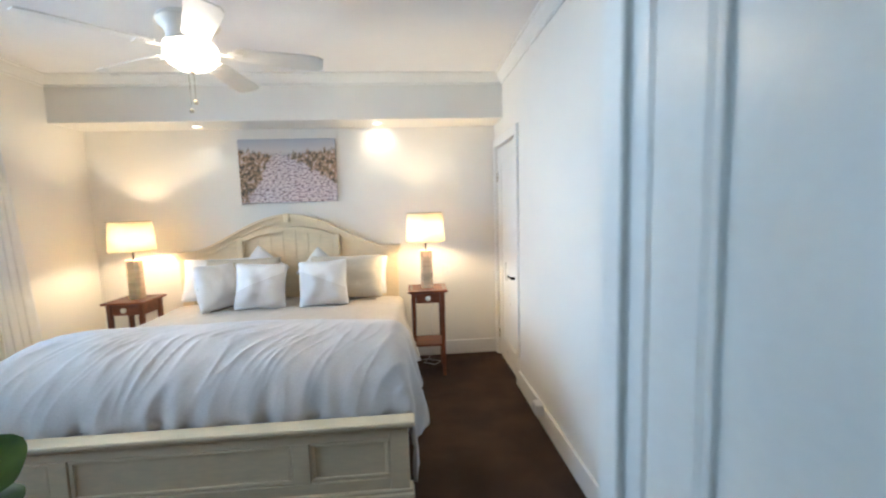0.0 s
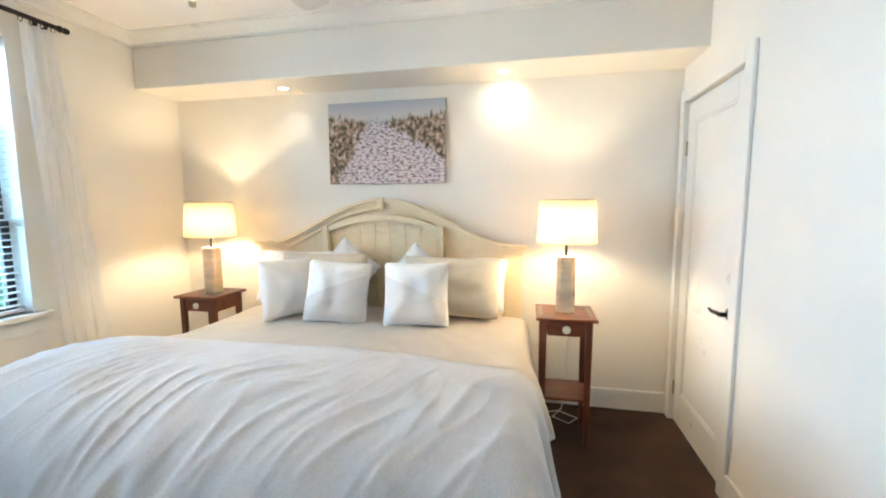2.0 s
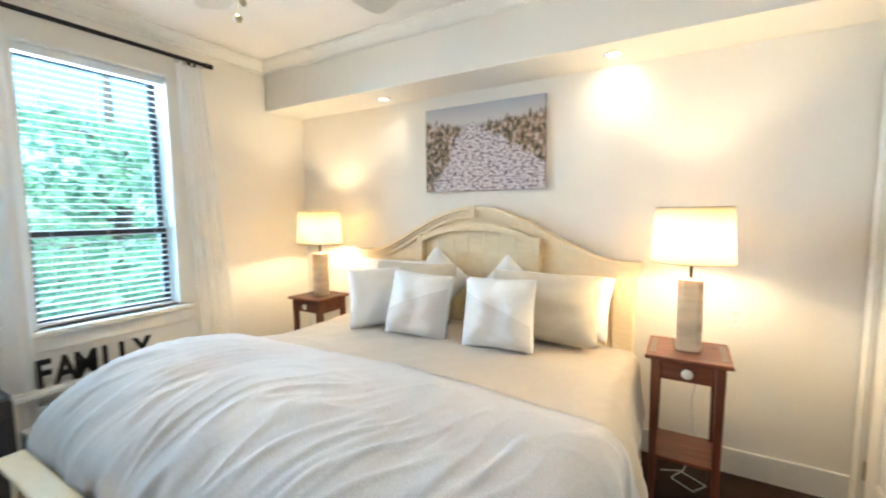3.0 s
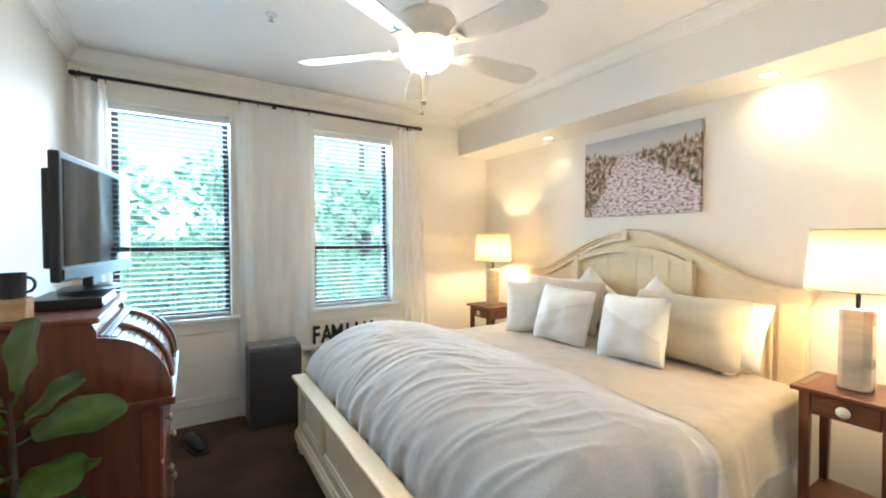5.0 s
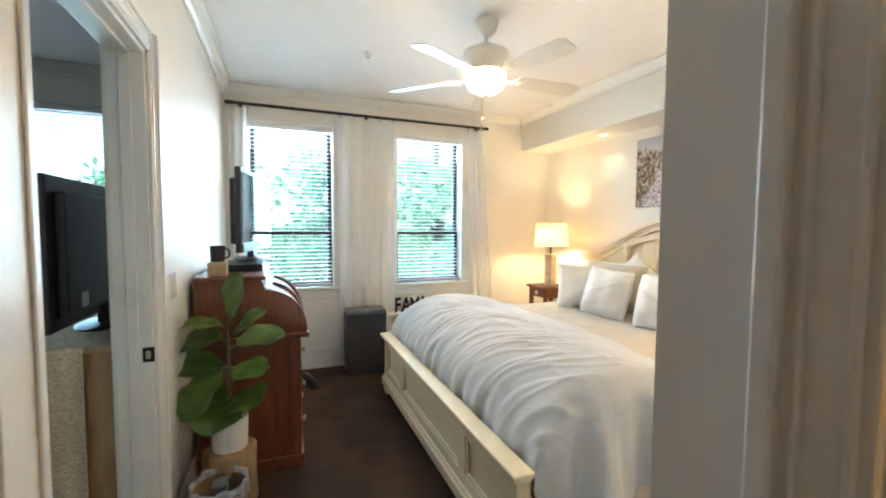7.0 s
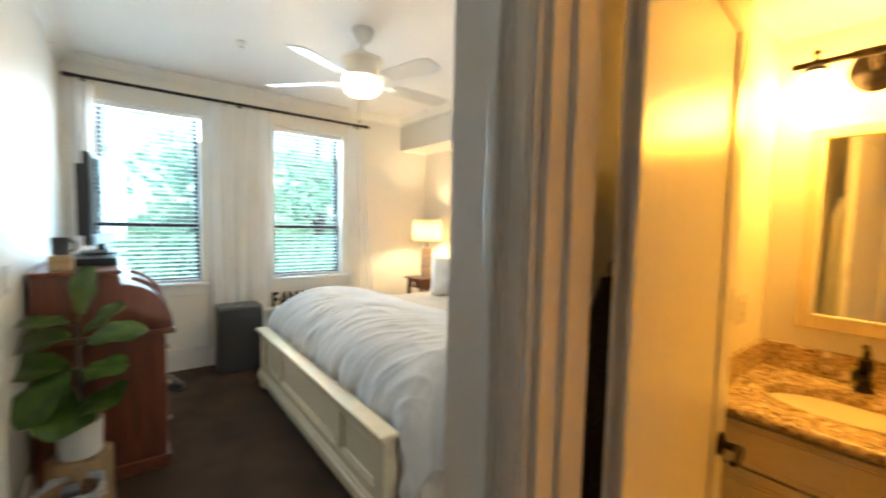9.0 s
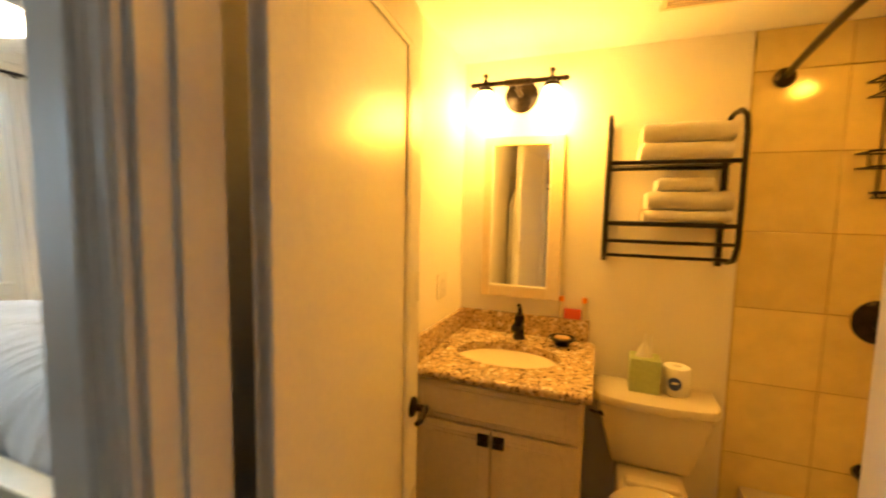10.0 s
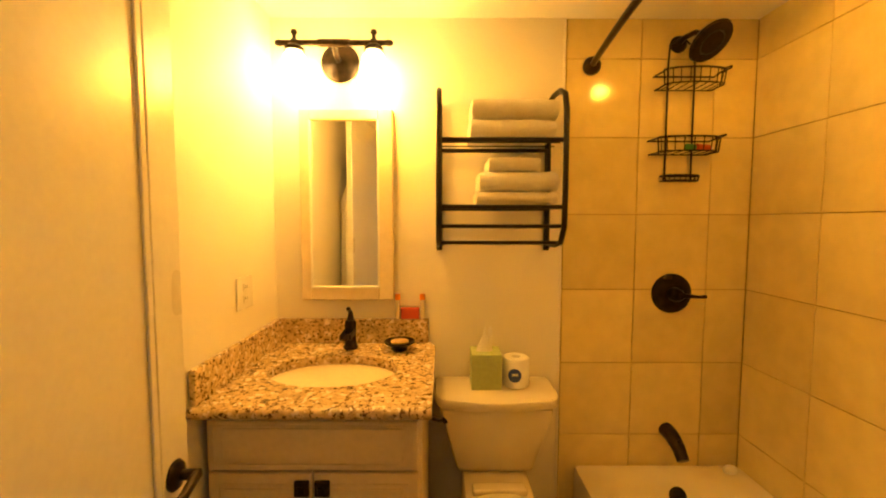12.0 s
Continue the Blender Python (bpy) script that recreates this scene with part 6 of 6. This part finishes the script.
def tub_mesh():
    bm = bmesh.new()
    n = 56
    xc, yc = (TUBX0 + TUBX1) / 2, (TY0 + TY1) / 2
    hx, hy = (TUBX1 - TUBX0) / 2, (TY1 - TY0) / 2
    def ring(kx, ky, z, e):
        out = []
        for i in range(n):
            a = 2 * math.pi * (i + 0.5) / n
            c, s = math.cos(a), math.sin(a)
            out.append(bm.verts.new((xc + kx * math.copysign(abs(c) ** (2 / e), c), yc + ky * math.copysign(abs(s) ** (2 / e), s), z)))
        return out
    rings = [ring(hx, hy, 0, 60), ring(hx, hy, TZ - 0.02, 60), ring(hx - 0.006, hy - 0.006, TZ, 60), ring(hx - 0.065, hy - 0.085, TZ, 6), ring(hx - 0.085, hy - 0.105, TZ - 0.02, 5), ring(hx - 0.12, hy - 0.16, 0.12, 5), ring(hx - 0.17, hy - 0.24, 0.06, 4), ring(0.05, 0.1, 0.05, 3)]
    for a, b in zip(rings, rings[1:]):
        for i in range(n):
            bm.faces.new((a[i], a[(i + 1) % n], b[(i + 1) % n], b[i]))
    bm.faces.new(rings[-1])
    bmesh.ops.recalc_face_normals(bm, faces=bm.faces[:])
    return bm


part("shell", tub_mesh(), PORC, tub, smooth=50)
part("overflow_plate", lathe([(0, 0.012), (0.02, 0.012), (0.036, 0.006), (0.038, 0)], 24, pose(2.79, TY1 - 0.118, 0.205, 78)), BRONZE, tub, "round dark overflow plate", smooth=50)
shell_ = thing("soap_shell", pose(3.04, 3.37, TZ), "small pale shell soap on the tub corner", "soap")
part("shell", lathe([(0, 0), (0.026, 0.004), (0.03, 0.014), (0.022, 0.03), (0, 0.038)], 16, pose(3.045, 3.385, TZ + 0.0005), squash=0.7), POT, shell_, smooth=60)

# shower fittings
val = thing("shower_valve", pose(2.80, 3.44, 1.035), "round dark bronze shower valve with lever", "shower valve")
part("escutcheon", lathe([(0, 0.02), (0.05, 0.018), (0.075, 0.012), (0.085, 0.004), (0.086, 0)], 40, pose(2.80, BN, 1.035, 90)), BRONZE, val, smooth=30)
part("hub", lathe([(0, 0.05), (0.02, 0.048), (0.026, 0.04), (0.03, 0.018), (0.03, 0)], 24, pose(2.80, BN - 0.015, 1.035, 90)), BRONZE, val, smooth=40)
part("lever_handle", tube([(2.80, BN - 0.055, 1.035), (2.84, BN - 0.06, 1.033), (2.885, BN - 0.06, 1.029), (2.912, BN - 0.06, 1.031)], [0.012, 0.009, 0.006, 0.008], 10), BRONZE, val, smooth=60)
spt = thing("tub_spout", pose(2.80, 3.44, 0.45), "dark bronze tub spout", "tub spout")
part("spout", tube([(2.80, BN, 0.43), (2.80, BN - 0.05, 0.425), (2.80, BN - 0.10, 0.40), (2.80, BN - 0.135, 0.365)], [0.032, 0.03, 0.027, 0.024], 16), BRONZE, spt, smooth=50)
part("diverter", lathe([(0, 0), (0.008, 0), (0.008, 0.014), (0, 0.016)], 12, pose(2.80, BN - 0.105, 0.423)), BRONZE, spt)
shw = thing("wall_shower", pose(2.790, 3.44, 2.1), "dark bronze shower head on a curved arm", "shower fixture")
part("flange", lathe([(0, 0.02), (0.02, 0.018), (0.034, 0.006), (0.035, 0)], 24, pose(2.790, BN, 2.075, 90)), BRONZE, shw, smooth=40)
part("arm", tube([(2.790, BN, 2.075), (2.790, BN - 0.04, 2.085), (2.800, BN - 0.10, 2.08), (2.805, BN - 0.14, 2.055)], 0.011, 10), BRONZE, shw, smooth=60)
hm_ = look((2.815, BN - 0.165, 2.02), (2.870, BN - 0.30, 1.86))
hd = part("head", lathe([(0, 0.045), (0.02, 0.043), (0.03, 0.025), (0.075, 0.006), (0.082, -0.004), (0.078, -0.012), (0, -0.014)], 36, hm_ @ pose(0, 0, 0)), BRONZE, shw, smooth=35)
part("face_ring", tube([hm_ @ Vector((0.045 * math.cos(a), 0.045 * math.sin(a), -0.015)) for a in [i * math.pi / 12 for i in range(24)]], 0.003, 5, closed=True), PLASTIC, hd)

cad = thing("shower_caddy", pose(2.790, 3.4, 1.6), "black wire shower caddy hanging from the shower arm", "shower caddy")
for x in (2.745, 2.855):
    part("upright", tube([(x, BN - 0.012, 1.520), (x, BN - 0.012, 1.990), (2.790 + (x - 2.800) * 0.75, BN - 0.014, 2.07), (2.790, BN - 0.03, 2.092)], 0.004, 6), BLACK, cad, smooth=60)


def basket(x0, x1, y0, z0, h, hook=True):
    rim = [(x0, BN - 0.012)] + [(x0 + 0.01, y0 + 0.05)] + [((x0 + x1) / 2 + (x1 - x0) / 2 * math.cos(math.pi + math.pi * k / 10) * 0.98, y0 + 0.04 - 0.04 * math.sin(math.pi * k / 10)) for k in range(11)] + [(x1 - 0.01, y0 + 0.05), (x1, BN - 0.012)]
    part("basket_rim", tube([(x, y, z0 + h) for x, y in rim], 0.0038, 6, closed=True), BLACK, cad, smooth=60)
    part("basket_base", tube([(x * 0.96 + 0.04 * (x0 + x1) / 2, y * 0.96 + 0.04 * BN, z0) for x, y in rim], 0.003, 6, closed=True), BLACK, cad, smooth=60)
    for k in range(1, 14):
        x, y = rim[k]
        xb, yb = x * 0.96 + 0.04 * (x0 + x1) / 2, y * 0.96 + 0.04 * BN
        part("basket_wire", tube([(x, y, z0 + h), (xb, yb, z0), (xb, BN - 0.014, z0)], 0.0022, 5), BLACK, cad)
    if hook:
        part("razor_hook", tube([(x1, BN - 0.06, z0 + h), (x1 + 0.02, BN - 0.09, z0 + h + 0.012), (x1 + 0.005, y0 + 0.02, z0 + h + 0.01), (x1 - 0.03, y0 + 0.03, z0 + h)], 0.003, 6), BLACK, cad, smooth=60)


basket(2.685, 2.935, BN - 0.13, 1.885, 0.055)
basket(2.670, 2.925, BN - 0.13, 1.622, 0.055)
basket(2.725, 2.875, BN - 0.075, 1.512, 0.02, False)
GREEN = mat("green_plastic", (0.06, 0.28, 0.08), 0.35, grain=60, vary=0.05, bump=0)
for nm, x, c, lb in (("shampoo_bottle", 2.830, GREEN, "small green bottle lying in the caddy"), ("razor", 2.870, RED, "red razor lying in the caddy")):
    q = thing(nm, pose(x, BN - 0.06, 1.628), lb, "bottle" if nm[0] == "s" else "razor")
    part("body", tube([(x - 0.03, BN - 0.07, 1.644), (x + 0.03, BN - 0.05, 1.644)], 0.014, 10), c, q, smooth=60)
    part("cap", tube([(x + 0.031, BN - 0.05, 1.644), (x + 0.045, BN - 0.045, 1.644)], 0.009, 10), WHITEGLOSS, q, smooth=60)

rodb = thing("shower_curtain_rod", pose(2.4, 2.65, 1.98), "curved dark bronze shower curtain rod", "curtain rod")
part("bar", tube([(2.43 - 0.06 * math.sin(math.pi * k / 16), BN - 0.004 - (BN - BS - 0.008) * k / 16, 1.985) for k in range(17)], 0.0125, 12), BRONZE, rodb, smooth=60)
for y, s in ((BN, 90), (BS, -90)):
    part("flange", lathe([(0, 0.04), (0.018, 0.038), (0.032, 0.028), (0.038, 0.012), (0.036, 0.0)], 24, pose(2.43, y, 1.985, s)), BRONZE, rodb, smooth=50)

plate("wall_outlet", BW, 3.16, 1.085, "E", "white double switch plate beside the vanity", True, w=0.115, h=0.116)
sdl = thing("shower_downlight", pose(2.80, 2.575, BTOP), "round recessed shower downlight, lit", "ceiling light")
part("trim_ring", lathe([(0.055, 0), (0.085, 0), (0.083, -0.006), (0.06, -0.009), (0.055, -0.004)], 32, pose(2.80, 2.575, BTOP - 0.0005)), WHITEGLOSS, sdl, smooth=40)
part("lens", lathe([(0, -0.001), (0.0545, -0.001), (0.0545, -0.003), (0, -0.004)], 28, pose(2.80, 2.575, BTOP - 0.0005)), glow("lit_shower_lens", (1.0, 0.6, 0.2), 8.0), sdl, "glowing frosted lens", smooth=40)
vent = thing("ceiling_vent", pose(2.07, 3.0, BTOP), "almond slatted bathroom ceiling vent", "ceiling vent")
part("frame", boxes((1.94, 2.20, 2.87, 2.89, BTOP - 0.014, BTOP - 0.0005), (1.94, 2.20, 3.11, 3.13, BTOP - 0.014, BTOP - 0.0005), (1.94, 1.96, 2.89, 3.11, BTOP - 0.014, BTOP - 0.0005), (2.18, 2.20, 2.89, 3.11, BTOP - 0.014, BTOP - 0.0005), bevel=0.003), VANITY, vent)
for k in range(11):
    part("slat", boxes((1.96, 2.18, 2.897 + 0.02 * k, 2.907 + 0.02 * k, BTOP - 0.011, BTOP - 0.002), bevel=0.001), VANITY, vent)

DARKC = mat("dark_brown_cloth", (0.055, 0.036, 0.022), 0.95, grain=120, vary=0.3, bump=0.5, depth=0.003)


def hung(name, x, y, z1, z0, w, d, material, label, category, seed, axis="y"):
    """A garment on a hook or hanger: narrow shoulders, soft folds to the hem."""
    def f(u, v):
        a = 2 * math.pi * u
        k = 0.35 + 0.65 * smoothstep(1.0, 0.86, v)
        r1 = w / 2 * k * (1 + 0.05 * math.sin(5 * a + seed))
        r2 = d / 2 * k * (1 + 0.25 * math.sin(9 * a + seed + 2 * v) * (1 - v) + 0.1 * math.sin(4 * a))
        p, q = r1 * math.cos(a), r2 * math.sin(a)
        zz = z0 + (z1 - z0) * v + 0.015 * math.sin(3 * a + seed) * (1 - v)
        return Vector((x + (q if axis == "y" else p), y + (p if axis == "y" else q), zz))
    t = thing(name, pose(x, y, z1), label, category)
    part("cloth", sheet(64, 20, f), material, t, smooth=180)
    part("hook", tube([(x, y, z1 - 0.02), (x, y, z1 + 0.03), (x + 0.015, y, z1 + 0.045), (x + 0.02, y, z1 + 0.03)], 0.003, 6), BLACK, t)
    return t


hung("bath_robe", 1.165, 2.28, 1.60, 0.75, 0.22, 0.10, TOWEL, "cream bath robe hanging behind the door", "robe", 1)
hung("dark_bag", 1.145, 2.12, 1.28, 0.45, 0.15, 0.06, DARKC, "dark brown cloth bag hanging behind the door", "bag", 2)

# ---- closet and living room ----
KHAKI = mat("khaki_canvas", (0.30, 0.23, 0.14), 0.9, grain=140, vary=0.15, bump=0.4, depth=0.003)
RUST = mat("rust_orange_cotton", (0.28, 0.058, 0.024), 0.9, grain=160, vary=0.12, bump=0.4, depth=0.003)
TAN = mat("tan_cotton", (0.34, 0.26, 0.17), 0.9, grain=160, vary=0.12, bump=0.4, depth=0.003)
cr = thing("closet_rod", pose(1.3, 0.5, 1.72), "dark bronze metal closet rod", "closet rod")
part("bar", tube([(0.621, 0.62, 1.72), (2.099, 0.62, 1.72)], 0.014, 10), BRONZE, cr, smooth=60)
hung("orange_shirt", 0.70, 0.655, 1.62, 0.62, 0.40, 0.10, RUST, "rust orange shirt hanging in the closet", "shirt", 3)
hung("tan_coat", 0.86, 0.645, 1.64, 0.25, 0.44, 0.12, TAN, "long tan coat hanging in the closet", "coat", 4)
hung("khaki_jacket", 1.02, 0.63, 1.64, 0.6, 0.44, 0.12, KHAKI, "khaki canvas jacket hanging in the closet", "jacket", 5)
sb_ = thing("storage_bag", pose(0.9, 0.55, 1.77), "bulging khaki fabric bag on the closet shelf", "bag")
part("bag", boxes((0.64, 1.25, 0.34, 0.84, 1.772, 2.1), bevel=0.12), KHAKI, sb_, smooth=60)
part("strap", boxes((0.85, 0.89, 0.335, 0.845, 1.80, 2.105), bevel=0.01), TAN, sb_)
cs = thing("closet_shelf", pose(1.36, 0.4, 1.75), "long white painted closet shelf", "shelf")
part("board", boxes((0.622, 2.098, 0.132, 0.725, 1.75, 1.77), bevel=0.003), TRIM, cs)
sc = thing("suitcase", pose(0.85, 0.5, 0), "black suitcase on the closet floor", "suitcase")
part("shell", boxes((0.66, 1.1, 0.35, 0.82, 0.02, 0.22), bevel=0.03), PLASTIC, sc, smooth=50)
for x in (0.7, 1.04):
    part("wheel", lathe([(0, -0.012), (0.019, -0.012), (0.019, 0.012), (0, 0.012)], 14, pose(x, 0.45, 0.0192, 90)), PLASTIC, sc)

OAK = mat("honey_oak", (0.48, 0.32, 0.16), 0.4, grain=26, vary=0.2, bump=0.1, stretch=(1, 1, 0.15))
dr = thing("dresser", pose(-1.0, 0.5, 0), "honey oak dresser against the living room wall", "dresser")
part("body", boxes((-1.46, -0.52, 0.32, 0.70, 0.06, 0.90), bevel=0.005), OAK, dr)
part("top", boxes((-1.49, -0.49, 0.30, 0.715, 0.90, 0.925), bevel=0.006), OAK, dr)
for k in range(4):
    for x0, x1 in ((-1.44, -1.0), (-0.98, -0.54)):
        d = part("drawer", boxes((x0, x1, 0.306, 0.322, 0.09 + 0.2 * k, 0.275 + 0.2 * k), bevel=0.004), OAK, dr)
        part("knob", lathe([(0, 0), (0.006, 0), (0.008, 0.01), (0.015, 0.016), (0, 0.022)], 12, pose((x0 + x1) / 2, 0.306, 0.18 + 0.2 * k, 90)), BRASS, d)
for x in (-1.44, -0.6):
    for y in (0.34, 0.62):
        part("leg", boxes((x, x + 0.06, y, y + 0.06, 0, 0.06), bevel=0.004), OAK, dr)
RUNNER = mat("cream_woven_cotton", (0.64, 0.54, 0.38), 0.95, grain=70, vary=0.25, bump=1.0, depth=0.006, stretch=(1, 1, 2))
rn = thing("table_runner", pose(-0.9, 0.5, 0.926), "cream woven cotton runner draped over the dresser", "table runner")


def run_pt(u, v):
    y = 0.34 + 0.27 * v
    s = 1.62 * u
    x = -1.46 + s
    z = 0.927
    if x > -0.485:
        z -= x + 0.485
        x = -0.482 + 0.006 * math.sin(v * 20)
    return Vector((x, y, z + 0.002 * math.sin(s * 60) * math.sin(v * 40)))


part("cloth", sheet(100, 16, run_pt), RUNNER, rn, smooth=60)
television("television", pose(-1.42, 0.50, 0.99), 0.98, 0.58, 0.07, "large black flat television seen from behind")
stk = thing("white_sticker", pose(-0.6, 0.575, 1.1), "white paper label on the television back", "label")
part("paper", boxes((-0.66, -0.60, 0.5701, 0.5712, 1.06, 1.12)), WHITEGLOSS, stk)

# ---- wall and floor tiles ----
def tile_mesh(name, w, h, t, material):
    bm = boxes((-w / 2, w / 2, 0, t, -h / 2, h / 2), bevel=0.0015)
    me = bpy.data.meshes.new(name)
    bm.to_mesh(me)
    bm.free()
    me.materials.append(material)
    return me


def tiles(parent, u0, u1, z0, z1, pitch_u, pitch_z, origin_u, origin_z, place, material, gap=0.003):
    """Tiles on a grid, cut at the edges; place turns (u, z) into a pose."""
    cache = {}
    i0, i1 = math.floor((u0 - origin_u) / pitch_u), math.ceil((u1 - origin_u) / pitch_u)
    j0, j1 = math.floor((z0 - origin_z) / pitch_z), math.ceil((z1 - origin_z) / pitch_z)
    for i in range(i0, i1):
        for j in range(j0, j1):
            a, b = max(u0, origin_u + i * pitch_u), min(u1, origin_u + (i + 1) * pitch_u)
            c, d = max(z0, origin_z + j * pitch_z), min(z1, origin_z + (j + 1) * pitch_z)
            if b - a < 0.01 or d - c < 0.01:
                continue
            key = (round(b - a, 3), round(d - c, 3))
            if key not in cache:
                cache[key] = tile_mesh("tile", b - a - gap, d - c - gap, 0.0075, material)
            ob = new("tile", cache[key])
            ob.parent = parent
            ob.matrix_basis = place((a + b) / 2, (c + d) / 2)


wn, we = bpy.data.objects["wall_shower_north"], bpy.data.objects["wall_shower_east"]
tiles(wn, TX0, BE, 0.0, BTOP, 0.31, 0.322, 2.328, 1.695, lambda u, z: pose(u, BN + 0.0005, z), TRAV)
tiles(we, BS, BN, 0.0, BTOP, 0.33, 0.322, BN - 0.33 * 9, 1.695, lambda u, z: pose(BE + 0.0005, u, z, 0, 0, -90), TRAV)
tiles(floor_b, BW, TUBX0, BS, BN, 0.305, 0.305, 1.2, 1.9, lambda u, z: pose(u, z, 0.0, -90), FTILE)
